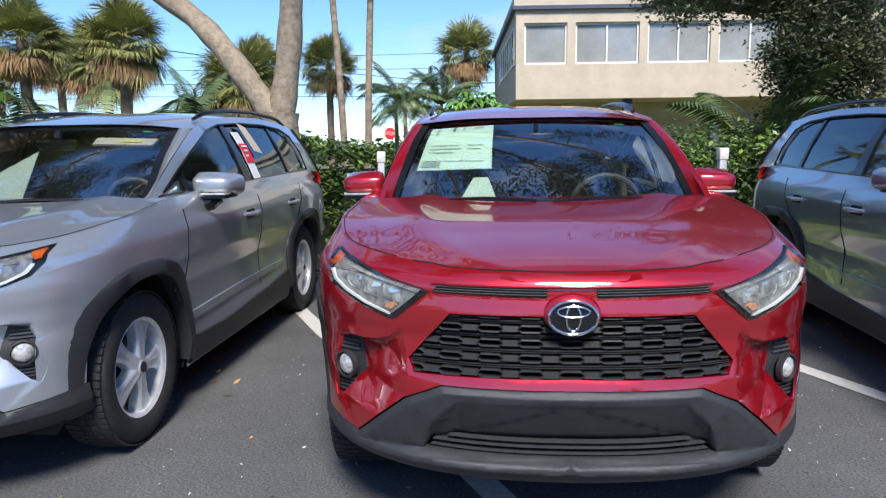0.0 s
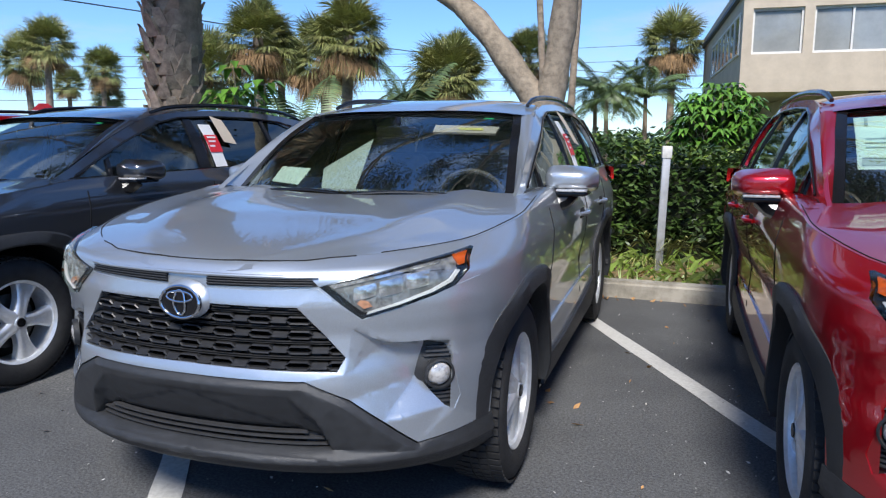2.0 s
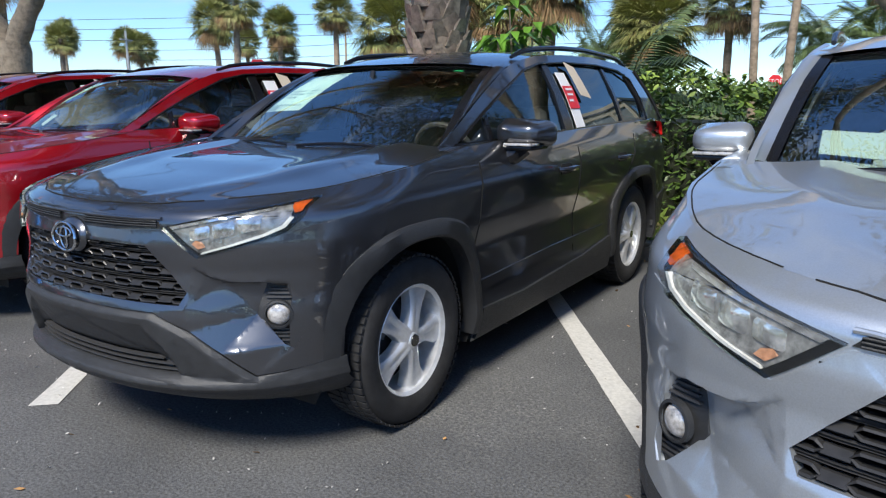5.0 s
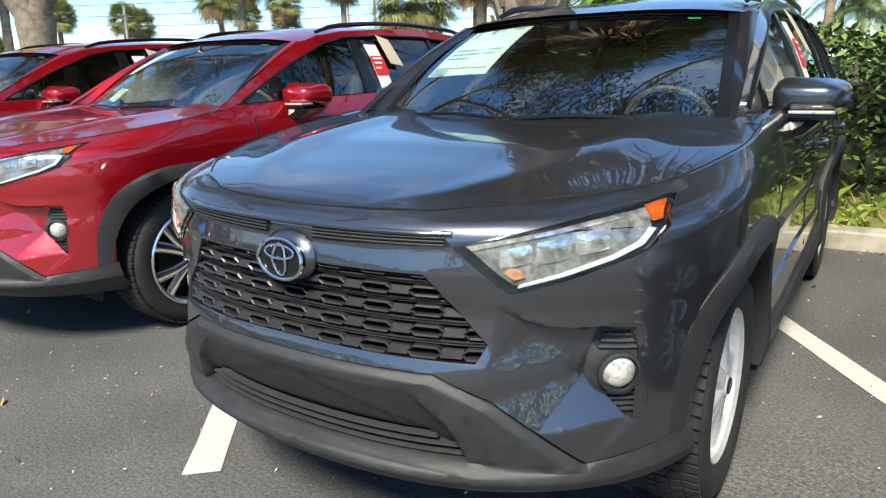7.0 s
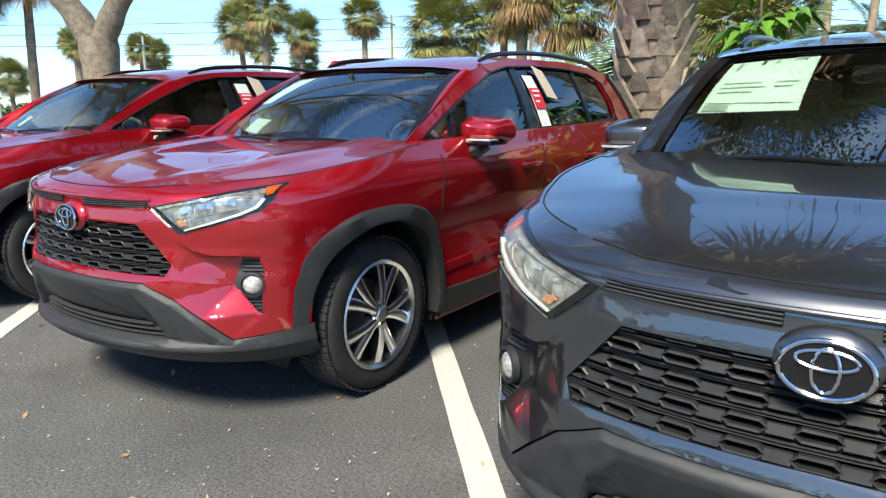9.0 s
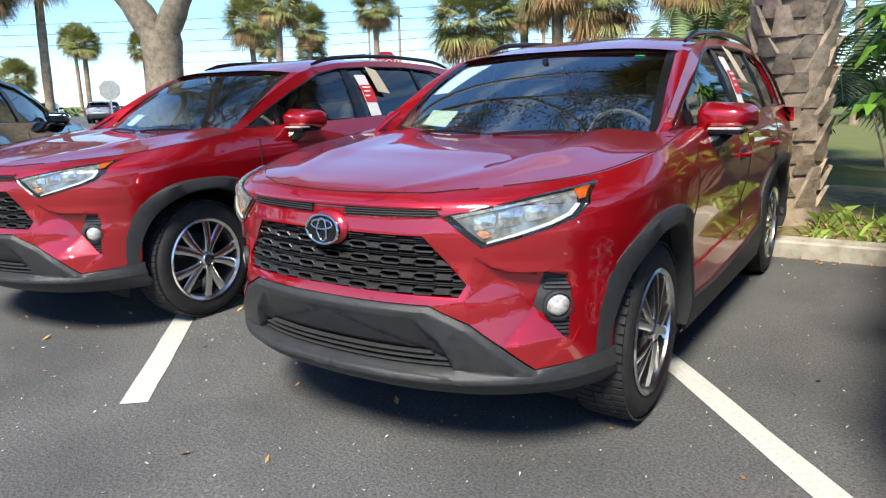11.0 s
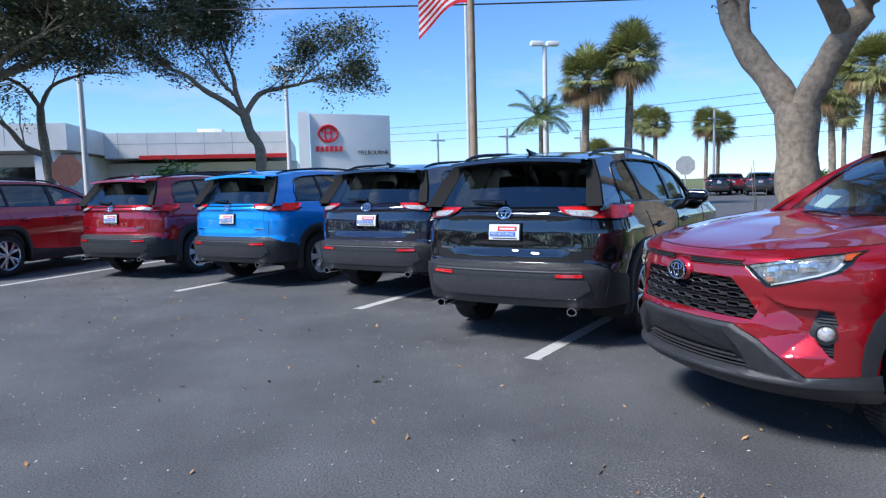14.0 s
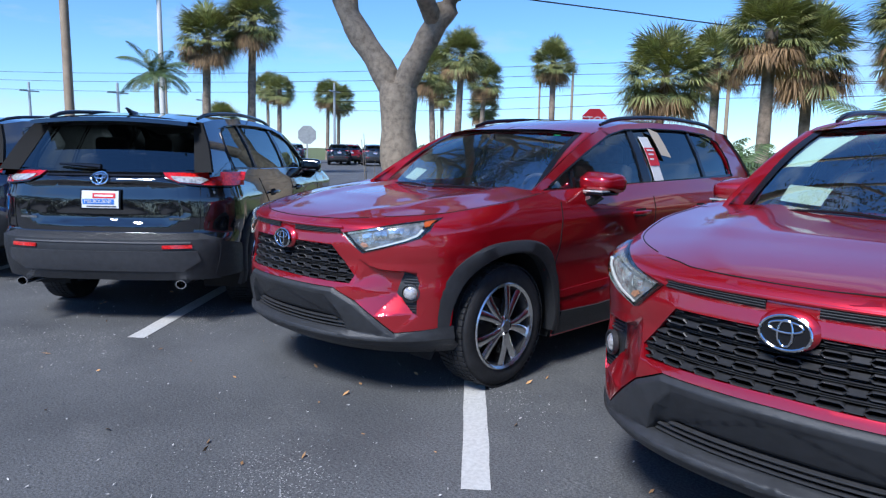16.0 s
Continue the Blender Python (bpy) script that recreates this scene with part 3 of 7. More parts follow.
    part("badge_mount", patch(el, lambda s, t, o: front(s, t, 0.030 * max(0.0, 1 - (s / 0.088) ** 2 - ((t - EZ - 0.004) / 0.064) ** 2) ** 0.6 + 0.002), 0.010, 0), P, car)
    part("ring", oval(0.0715, 0.0505, 0.0048, 0.036), M_CHROME, em)
    part("ring", oval(0.021, 0.039, 0.0036, 0.036, EZ - 0.001), M_CHROME, em)
    part("ring", oval(0.047, 0.016, 0.0036, 0.036, EZ + 0.018), M_CHROME, em)
    # headlamps
    hp = [(0.436, 0.912), (0.553, 0.813), (0.65, 0.844), (0.734, 0.875), (0.783, 0.899), (0.812, 0.945), (0.790, 1.000), (0.751, 0.988), (0.611, 0.954)]
    rim, rim2 = both("headlamp", patch(hp, lambda s, t, o: front(s, t, 0.004 + o), 0.03), M_BLACK, label="long wedge-shaped headlamp")

    def in_lamp(name, poly, material, off, step=0.03, thick=0.012, label="", dome=None):
        f = (lambda s, t, o: front(s, t, off + o)) if dome is None else (lambda s, t, o: front(s, t, off + o - 6 * ((s - dome[0]) ** 2 + (t - dome[1]) ** 2)))
        bm = patch(poly, f, step, thick)
        m2 = mirrored(bm)
        return part(name, bm, material, rim, label), part(name, m2, material, rim2, label)
    in_lamp("reflector", [(0.470, 0.906), (0.560, 0.830), (0.645, 0.856), (0.730, 0.888), (0.772, 0.912), (0.788, 0.945), (0.768, 0.980), (0.740, 0.974), (0.612, 0.944)], M_LAMPIN, 0.008)
    for cx, cz, w, h in ((0.560, 0.893, 0.030, 0.022), (0.628, 0.905, 0.030, 0.026), (0.694, 0.922, 0.028, 0.026)):
        in_lamp("lamp_unit", [(cx - w, cz - h - 0.004), (cx + w, cz - h + 0.010), (cx + w, cz + h + 0.006), (cx - w, cz + h - 0.008)], M_REFL, 0.016, 0.016, dome=(cx, cz))
    in_lamp("day_light", [(0.566, 0.826), (0.65, 0.852), (0.733, 0.884), (0.776, 0.910), (0.793, 0.943), (0.784, 0.945), (0.769, 0.917), (0.730, 0.892), (0.649, 0.859), (0.570, 0.833)], M_DRL, 0.014, label="white light guide along the lower edge")
    in_lamp("upper_trim", [(0.462, 0.914), (0.475, 0.905), (0.612, 0.938), (0.735, 0.966), (0.735, 0.974), (0.612, 0.946)], M_REFL, 0.012, label="bright upper edge trim")
    in_lamp("side_marker", [(0.758, 0.983), (0.785, 0.991), (0.798, 0.960), (0.787, 0.956)], M_AMBER, 0.012, label="amber side marker")
    in_lamp("turn_lamp", [(0.540, 0.860), (0.560, 0.844), (0.582, 0.851), (0.570, 0.866), (0.550, 0.871)], M_TURN, 0.013, label="amber turn lamp")
    for l in in_lamp("lens", hp, M_LENS, 0.020, 0.03, 0.016):
        l.visible_shadow = False
    # fog lamps in their dark pockets
    fpk = [(0.725, 0.716), (0.776, 0.710), (0.792, 0.656), (0.809, 0.53), (0.792, 0.482), (0.765, 0.497), (0.710, 0.605)]
    pk, pk2 = both("fog_lamp_pocket", patch(fpk, lambda s, t, o: front(s, t, -0.052 + 0.50 * max(0, s - 0.72) + o), 0.02), M_PLASTIC)
    for z, xa, xb in ((0.690, 0.732, 0.778), (0.676, 0.730, 0.782), (0.662, 0.728, 0.785), (0.553, 0.742, 0.800), (0.539, 0.750, 0.802), (0.525, 0.758, 0.804), (0.511, 0.766, 0.802)):
        bm = patch([(xa, z), (xb, z), (xb, z + 0.006), (xa, z + 0.006)], lambda s, t, o: front(s, t, -0.042 + 0.50 * max(0, s - 0.72) + o), 0.03)
        m2 = mirrored(bm)
        part("pocket_rib", bm, M_SLAT, pk)
        part("pocket_rib", m2, M_SLAT, pk2)
    c = front(0.762, 0.610, -0.024)
    for nm, prof, mt in (("fog_bezel", [(0.050, 0.0), (0.050, 0.018), (0.043, 0.020), (0.041, 0.004)], M_PLASTIC), ("fog_lamp", [(0.0005, 0.026), (0.016, 0.0245), (0.030, 0.019), (0.040, 0.008), (0.041, 0.0)], M_CLEARLENS)):
        bm = bmesh.new()
        revolve(bm, prof, 24, close=False)
        bmesh.ops.rotate(bm, cent=(0, 0, 0), matrix=Matrix.Rotation(radians(-52), 3, "Z"), verts=bm.verts)
        bmesh.ops.translate(bm, vec=c, verts=bm.verts)
        m2 = mirrored(bm)
        part(nm, bm, mt, pk)
        part(nm, m2, mt, pk2)
    # cabin: pillars, rails and glass
    roofline = [(2.10, 1.510), (2.4, 1.555), (2.8, 1.580), (3.3, 1.588), (3.8, 1.565), (4.18, 1.520)]
    a_out = [(1.20, 1.10), (1.42, 1.215), (1.68, 1.350), (1.95, 1.465), (2.10, 1.510)]
    both("a_pillar", patch(a_out + [(2.20, 1.480), (1.80, 1.335), (1.56, 1.225), (1.34, 1.115)], lambda s, t, o: cabin(s, t, 0.006 + o), 0.08, 0.02), P)
    both("roof_rail_panel", patch(roofline + [(3.98, 1.475), (3.7, 1.515), (3.3, 1.538), (2.8, 1.535), (2.4, 1.515), (2.15, 1.465)], lambda s, t, o: cabin(s, t, 0.006 + o), 0.1, 0.02), P)
    both("c_pillar", patch([(3.96, 1.12), (4.405, 1.12), (4.38, 1.20), (4.16, 1.520), (3.98, 1.52), (3.86, 1.48), (3.98, 1.22)], lambda s, t, o: cabin(s, t, 0.006 + o), 0.08, 0.02), P)
    both("b_pillar", patch([(2.42, 1.07), (2.54, 1.07), (2.52, 1.53), (2.44, 1.525)], lambda s, t, o: cabin(s, t, 0.004 + o), 0.1, 0.015), M_BLACK)
    both("b_pillar", patch([(3.40, 1.09), (3.45, 1.09), (3.43, 1.54), (3.39, 1.54)], lambda s, t, o: cabin(s, t, 0.004 + o), 0.1, 0.015), M_BLACK)
    both("b_pillar", patch([(1.60, 1.055), (1.63, 1.055), (1.65, 1.245), (1.62, 1.23)], lambda s, t, o: cabin(s, t, 0.004 + o), 0.1, 0.015), M_BLACK)
    both("belt_trim", patch([(1.30, 1.105), (2.4, 1.128), (3.4, 1.148), (4.0, 1.165), (4.0, 1.184), (3.4, 1.166), (2.4, 1.145), (1.34, 1.122)], lambda s, t, o: cabin(s, t, 0.010 + o), 0.1, 0.02), M_BLACK)
    bm = bmesh.new()
    tr = [(1.38, 1.135), (1.57, 1.230), (1.81, 1.340), (2.17, 1.470), (2.4, 1.512), (2.8, 1.532), (3.3, 1.534), (3.7, 1.510), (3.90, 1.45), (3.97, 1.30), (3.96, 1.16)]
    tube(bm, [cabin(y, z, 0.011) for y, z in tr], 0.007, 6)
    both("window_trim", bm, M_BLACK)
    g = both("front_side_glass", patch([(1.36, 1.10), (2.46, 1.12), (2.46, 1.53), (2.19, 1.485), (1.79, 1.34)], lambda s, t, o: cabin(s, t, -0.006 + o), 0.15, 0), M_GLASS_S)
    g += both("rear_side_glass", patch([(2.50, 1.07), (3.42, 1.09), (3.42, 1.55), (2.8, 1.548), (2.50, 1.535)], lambda s, t, o: cabin(s, t, -0.006 + o), 0.15, 0), M_GLASS_D)
    g += both("quarter_glass", patch([(3.42, 1.09), (4.0, 1.12), (3.98, 1.28), (3.90, 1.49), (3.42, 1.55)], lambda s, t, o: cabin(s, t, -0.006 + o), 0.15, 0), M_GLASS_D)
    bm = bmesh.new()
    grid(bm, lambda u, v: screen(u, v), frange(-1, 1, 21), frange(0, 1, 13))
    g += (part("windscreen", bm, M_GLASS, car),)
    bm = bmesh.new()
    grid(bm, lambda u, v: back_glass(u, v), frange(-1, 1, 17), frange(0, 1, 9))
    g += (part("rear_window", bm, M_GLASS_D, car),)
    for o in g:
        o.visible_shadow = False
    # screen edge: pillars that close windscreen and rear window to the sides
    bm = bmesh.new()
    grid(bm, lambda i, v: screen(0.985, v, 0.004) * (1 - i) + cabin(1.22 + 0.74 * v, 1.108 + 0.362 * v + 0.022 * math.sin(v * 3.14), 0.008) * i + Vector((0.012, -0.004, 0.010)) * math.sin(i * math.pi), frange(0, 1, 5), frange(0, 1, 14))
    both("screen_pillar", bm, P)
    bm = bmesh.new()
    grid(bm, lambda i, v: screen(0.94 + 0.065 * i, v, 0.006 + 0.006 * i), frange(0, 1, 4), frange(0.0, 1, 14))
    both("screen_trim", bm, M_BLACK)
    bm = bmesh.new()
    grid(bm, lambda i, v: back_glass(0.98, v, 0.004) * (1 - i) + cabin(4.428 - 0.25 * v, 1.15 + 0.37 * v, 0.017) * i if i <= 1 else cabin(4.428 - 0.045 * (i - 1) - 0.25 * v, 1.15 + 0.37 * v, 0.012), [0, 0.33, 0.67, 1.0, 1.1, 2.0], frange(0, 1, 8))
    both("rear_pillar", bm, M_SEAM)
    part("screen_band", patch([(-0.99, 0.978), (0.99, 0.978), (0.99, 1.0), (-0.99, 1.0)], lambda s, t, o: screen(s, t, 0.003 + o), 0.12, 0), M_BLACK, car)
    bm = bmesh.new()

    def roof(u, v):
        y = 1.84 + 0.11 * u * u * (1 - v) + v * 2.43
        hw = cabin_x(roof_z(y) - 0.03, y) + 0.012
        return Vector((u * hw, y, roof_z(y) + 0.014 - 0.055 * abs(u) ** 3))
    grid(bm, roof, frange(-1, 1, 21), frange(0, 1, 21))
    part("roof", bm, P, car)
    bm = bmesh.new()
    grid(bm, lambda u, v: roof(u * 0.96, 0.02 + v * 0.95) - Vector((0, 0, 0.035)), frange(-1, 1, 11), frange(0, 1, 11))
    part("headliner", bm, M_LINER, car)
    bm = bmesh.new()

    def ledge(i, y):
        a, c = side(y, SH(y)), cabin(y, SH(y) - 0.006, 0.0)
        return a.lerp(c, i) + Vector((-0.004 * (i > 0.9), 0, 0.006 * math.sin(i * math.pi)))
    grid(bm, ledge, frange(0, 1, 4), frange(1.16, 4.40, 40))
    both("shoulder", bm, P)
    bm = bmesh.new()
    grid(bm, lambda u, v: Vector((u * 0.60, 4.22 + 0.17 * v - 0.05 * u * u, 1.572 - 0.02 * v - 0.03 * u * u + (0.0 if v < 0.99 else -0.03))), frange(-1, 1, 13), [0, 0.5, 0.97, 1.0])
    part("spoiler", bm, P, car)
    bm = bmesh.new()
    grid(bm, lambda u, v: Vector((u * 0.58, 4.20 + 0.18 * v - 0.05 * u * u, 1.530 - 0.005 * v - 0.03 * u * u)), frange(-1, 1, 13), [0, 0.5, 1.0])
    part("spoiler_underside", bm, M_BLACK, car)
    bm = bmesh.new()
    pts = [Vector((0.60 - 0.015 * (y > 3.9), y, roof_z(y) - 0.012 + 0.032 * math.sin(min(1, max(0, (y - 2.2) / 1.9)) * math.pi) ** 0.35)) for y in frange(2.2, 4.1, 16)]
    tube(bm, pts, [0.011] + [0.016] * 14 + [0.011], 8)
    both("roof_rack_rail", bm, M_BLACK)
    bm = bmesh.new()
    tube(bm, [(0, 3.90, 1.590), (0, 3.98, 1.605), (0, 4.05, 1.632), (0, 4.07, 1.628)], [0.026, 0.020, 0.009, 0.004], 8)
    part("antenna_fin", bm, P, car)
    # doors: shut lines, handles
    for y0, y1 in ((1.30, 1.36), (2.46, 2.49)):
        both("door_gap", patch([(y0, 0.44), (y0 + 0.007, 0.44), (y1 + 0.007, 1.05), (y1, 1.05)], lambda s, t, o: side(s, t, 0.0025 + o), 0.05, 0.004), M_SEAM)
    bm = bmesh.new()
    tube(bm, [side(y, z, 0.001) for y, z in ((3.50, 1.08), (3.44, 0.95), (3.30, 0.82), (3.14, 0.70), (3.06, 0.55), (3.05, 0.44))], 0.004, 5)
    both("door_gap", bm, M_SEAM)
    for y in (2.28, 3.20):
        bm = bmesh.new()
        tube(bm, [side(y + d, 0.945, o) for d, o in ((-0.11, 0.004), (-0.08, 0.03), (0, 0.036), (0.08, 0.03), (0.11, 0.004))], [0.010, 0.014, 0.015, 0.014, 0.010], 8)
        h = both("door_handle", bm, P)
        cup = patch([(y - 0.07, 0.915), (y + 0.07, 0.915), (y + 0.08, 0.945), (y + 0.06, 0.97), (y - 0.06, 0.97), (y - 0.08, 0.945)], lambda s, t, o: side(s, t, 0.003 + o), 0.03, 0.004)
        both("handle_cup", cup, M_SEAM)
    # side crease blade under the doors
    both("door_crease", patch([(1.36, 0.455), (2.9, 0.50), (2.95, 0.53), (2.2, 0.525), (1.36, 0.50)], lambda s, t, o: side(s, t, 0.010 + o), 0.08, 0.02), P)
    # mirrors
    bm = bmesh.new()
    bmesh.ops.create_cube(bm, size=1, matrix=Matrix.LocRotScale((0.935, 1.72, 1.160), Euler((0, 0, radians(-10))), (0.235, 0.19, 0.140)))
    bmesh.ops.bevel(bm, geom=bm.edges[:], offset=0.055, segments=4, affect="EDGES", profile=0.6)
    for v in bm.verts:
        if v.co.y < 1.68:
            v.co.z = 1.165 + (v.co.z - 1.165) * 0.70
        if v.co.x > 0.95:
            v.co.z = 1.14 + (v.co.z - 1.14) * (1 - 1.6 * (v.co.x - 0.95))
            v.co.y += 0.5 * (v.co.x - 0.95)
    mr, mr2 = both("mirror", bm, P, label="door mirror on a dark arm")
    for sg, pr in ((1, mr), (-1, mr2)):
        bm = bmesh.new()
        tube(bm, [(sg * 0.80, 1.64, 1.055), (sg * 0.86, 1.655, 1.035), (sg * 0.895, 1.675, 1.055), (sg * 0.93, 1.70, 1.10)], [0.030, 0.038, 0.046, 0.056], 8)
        part("arm", bm, M_BLACK, pr)
        bm = bmesh.new()
        box(bm, sg * 0.835, 1.624, 1.083, sg * 1.02, 1.81, 1.107, 0.01)
        part("trim_band", bm, M_BLACK, pr)
        bm = bmesh.new()
        box(bm, sg * 0.875, 1.612, 1.105, sg * 1.024, 1.70, 1.117, 0.004)
        part("indicator", bm, M_CLEARLENS, pr)
        bm = bmesh.new()
        box(bm, sg * 0.845, 1.805, 1.10, sg * 1.005, 1.822, 1.20, 0.006)
        part("mirror_glass", bm, M_CHROME, pr)
    # tail
    part("rear_bumper", patch([(-0.82, 0.35), (0.82, 0.35), (0.888, 0.45), (0.885, 0.60), (0.84, 0.66), (0.70, 0.705), (-0.70, 0.705), (-0.84, 0.66), (-0.885, 0.60), (-0.888, 0.45)], lambda s, t, o: rear(s, t, 0.006 + o), 0.05, 0.02), M_PLASTIC, car)
    both("rear_bumper_side", patch([(3.98, 0.36), (4.38, 0.36), (4.38, 0.64), (4.12, 0.60), (4.02, 0.52)], lambda s, t, o: side(s, t, 0.008 + o), 0.06, 0.02), M_PLASTIC)
    part("bumper_step", patch([(-0.66, 0.635), (0.66, 0.635), (0.68, 0.695), (-0.68, 0.695)], lambda s, t, o: rear(s, t, 0.014 + o - 0.20 * max(0, t - 0.66)), 0.06, 0.02), M_PLASTIC2, car)
    part("bumper_skid", patch([(-0.60, 0.42), (0.60, 0.42), (0.72, 0.50), (0.70, 0.575), (-0.70, 0.575), (-0.72, 0.50)], lambda s, t, o: rear(s, t, 0.018 + o - 0.10 * max(0, 0.48 - t)), 0.06, 0.02), M_PLASTIC2, car)
    both("reflector_strip", patch([(0.47, 0.596), (0.67, 0.598), (0.67, 0.624), (0.47, 0.622)], lambda s, t, o: rear(s, t, 0.016 + o), 0.06), M_REDLENS)
    tp_ = dict(a0=(0, 1.135, 0.004), a1=(0.42, 1.135, 0.004), b0=(0, 1.075, 0.014), b1=(0.40, 1.075, 0.014), c0=(0, 1.055, -0.012), c1=(0.36, 1.055, -0.012),
               d0=(0, 0.81, -0.014), d1=(0.44, 0.81, -0.010), e0=(0, 0.755, 0.003), e1=(0.50, 0.755, 0.003), f0=(0, 0.70, 0.002), f1=(0.66, 0.70, 0.002), g1=(0.62, 1.05, 0.004), g2=(0.66, 0.85, 0.004))
    tf_ = ["a0 a1 b1 b0", "b0 b1 c1 c0", "c0 c1 d1 d0", "d0 d1 e1 e0", "e0 e1 f1 f0", "a1 g1 b1", "b1 g1 c1", "c1 g1 g2 d1", "d1 g2 e1", "e1 g2 f1"]
    part("tailgate", sheet(tp_, [q.split() for q in tf_], rear, 0.02, 0.02, 3), P, car, angle=55)
    for sg in (-1, 1):
        bm = bmesh.new()
        tube(bm, [rear(sg * x, z, 0.003) for x, z in ((0.70, 1.06), (0.71, 0.90), (0.70, 0.72))], 0.003, 5)
        part("tailgate_gap", bm, M_SEAM, car)
    tl, tl2 = both("tail_lamp", patch([(0.44, 1.150), (0.47, 1.118), (0.56, 1.075), (0.70, 1.062), (0.90, 1.050), (0.90, 1.150), (0.62, 1.160)], lambda s, t, o: rear(s, t, 0.022 + o), 0.04, 0.025), M_REDLENS, label="red wrap-round tail lamp")

    def in_tail(name, poly, f, material, label="", step=0.05):
        bm = patch(poly, f, step)
        m2 = mirrored(bm)
        part(name, bm, material, tl, label)
        part(name, m2, material, tl2, label)
    in_tail("clear_lens", [(0.52, 1.104), (0.57, 1.082), (0.70, 1.070), (0.74, 1.098), (0.70, 1.118), (0.50, 1.126)], lambda s, t, o: rear(s, t, 0.030 + o), M_CLEARLENS)
    in_tail("dark_rim", [(0.46, 1.112), (0.56, 1.066), (0.70, 1.052), (0.88, 1.040), (0.88, 1.050), (0.70, 1.062), (0.56, 1.076), (0.47, 1.118)], lambda s, t, o: rear(s, t, 0.024 + o), M_BLACK)
    in_tail("wrap_lens", [(4.02, 1.095), (4.12, 1.062), (4.37, 1.050), (4.37, 1.145), (4.22, 1.148)], lambda s, t, o: side(s, t, 0.016 + o), M_REDLENS)
    in_tail("wrap_tip", [(3.93, 1.085), (4.04, 1.052), (4.12, 1.058), (4.03, 1.100)], lambda s, t, o: side(s, t, 0.017 + o), M_BLACK)
    part("tail_strip", patch([(-0.43, 1.120), (0.43, 1.120), (0.43, 1.132), (-0.43, 1.132)], lambda s, t, o: rear(s, t, 0.018 + o), 0.08), M_BLACK, car)
    pl = part("dealer_plate", patch([(-0.150, 0.870), (0.150, 0.870), (0.150, 1.022), (-0.150, 1.022)], lambda s, t, o: rear(s, t, 0.010 + o), 0.1), M_BLACK, car, "dealer plate in a black frame, white with red and blue bands")
    part("white_field", patch([(-0.138, 0.884), (0.138, 0.884), (0.138, 1.010), (-0.138, 1.010)], lambda s, t, o: rear(s, t, 0.013 + o), 0.1, 0.002), M_WHITE, pl)
    part("red_band", patch([(-0.115, 0.957), (0.055, 0.957), (0.055, 0.993), (-0.115, 0.993)], lambda s, t, o: rear(s, t, 0.016 + o), 0.1, 0.002), M_TAGRED, pl)
    part("blue_band", patch([(-0.105, 0.912), (0.130, 0.912), (0.130, 0.950), (-0.105, 0.950)], lambda s, t, o: rear(s, t, 0.016 + o), 0.1, 0.002), M_TAGBLUE, pl)
    part("name_bar", patch([(-0.10, 0.968), (0.04, 0.968), (0.04, 0.982), (-0.10, 0.982)], lambda s, t, o: rear(s, t, 0.018 + o), 0.1, 0.001), M_WHITE, pl)
    part("small_print", patch([(-0.12, 0.892), (0.10, 0.892), (0.10, 0.900), (-0.12, 0.900)], lambda s, t, o: rear(s, t, 0.016 + o), 0.1, 0.001), M_PRINTK, pl)
    lt = new("letters", text_mesh("MELBOURNE", 0.036, M_WHITE))
    lt.parent = pl
    lt.matrix_basis = pose(0.0125, 4.524, 0.931, 90, 0, 180)
    bm = bmesh.new()
    for rx, rz, cz, rr_ in ((0.062, 0.044, 1.103, 0.007), (0.020, 0.034, 1.102, 0.005), (0.042, 0.015, 1.117, 0.005)):
        pts = [rear(rx * math.cos(a), cz + rz * math.sin(a), 0.030) for a in frange(0, math.tau, 25)]
        tube(bm, pts + pts[1:2], rr_, 6, False)
    part("tail_badge", bm, M_CHROME, car, "oval chrome badge with inner rings")
    part("model_badge", patch([(-0.64, 0.800), (-0.50, 0.800), (-0.50, 0.818), (-0.64, 0.818)], lambda s, t, o: rear(s, t, 0.010 + o), 0.1), M_CHROME, car)
    part("model_badge", patch([(0.50, 0.80), (0.64, 0.80), (0.64, 0.815), (0.50, 0.815)], lambda s, t, o: rear(s, t, 0.010 + o), 0.1), M_CHROME, car)
    bm = bmesh.new()
    tube(bm, [back_glass(0.0, 0.06, 0.03), back_glass(0.25, 0.09, 0.028), back_glass(0.5, 0.11, 0.02)], [0.02, 0.014, 0.008], 6)
    part("rear_wiper", bm, M_BLACK, car)
    bm = bmesh.new()
    prof = [(0.028, 4.30), (0.032, 4.44), (0.032, 4.56), (0.027, 4.56), (0.025, 4.45), (0.025, 4.30)]
    rings = [[bm.verts.new((0.60 + r * 1.25 * math.cos(a), y, 0.332 + r * math.sin(a))) for a in frange(0, math.tau, 21)[:-1]] for r, y in prof]
    for r0, r1 in zip(rings, rings[1:]):
        for k in range(20):
            bm.faces.new((r0[k], r0[(k + 1) % 20], r1[(k + 1) % 20], r1[k]))
    both("exhaust_tip", bm, M_CHROME)
    # inside
    bm = bmesh.new()
    box(bm, -0.80, 1.24, 0.82, 0.80, 1.78, 1.045, 0.05)
    box(bm, -0.78, 1.15, 0.45, 0.78, 4.35, 0.50)
    box(bm, -0.80, 1.4, 0.5, -0.74, 4.35, 1.02, 0.02)
    box(bm, 0.74, 1.4, 0.5, 0.80, 4.35, 1.02, 0.02)
    box(bm, -0.14, 1.7, 0.5, 0.14, 2.6, 0.80, 0.03)
    box(bm, 0.20, 1.42, 1.0, 0.58, 1.72, 1.085, 0.035)
    part("dashboard", bm, M_DASH, car)
    bm = bmesh.new()
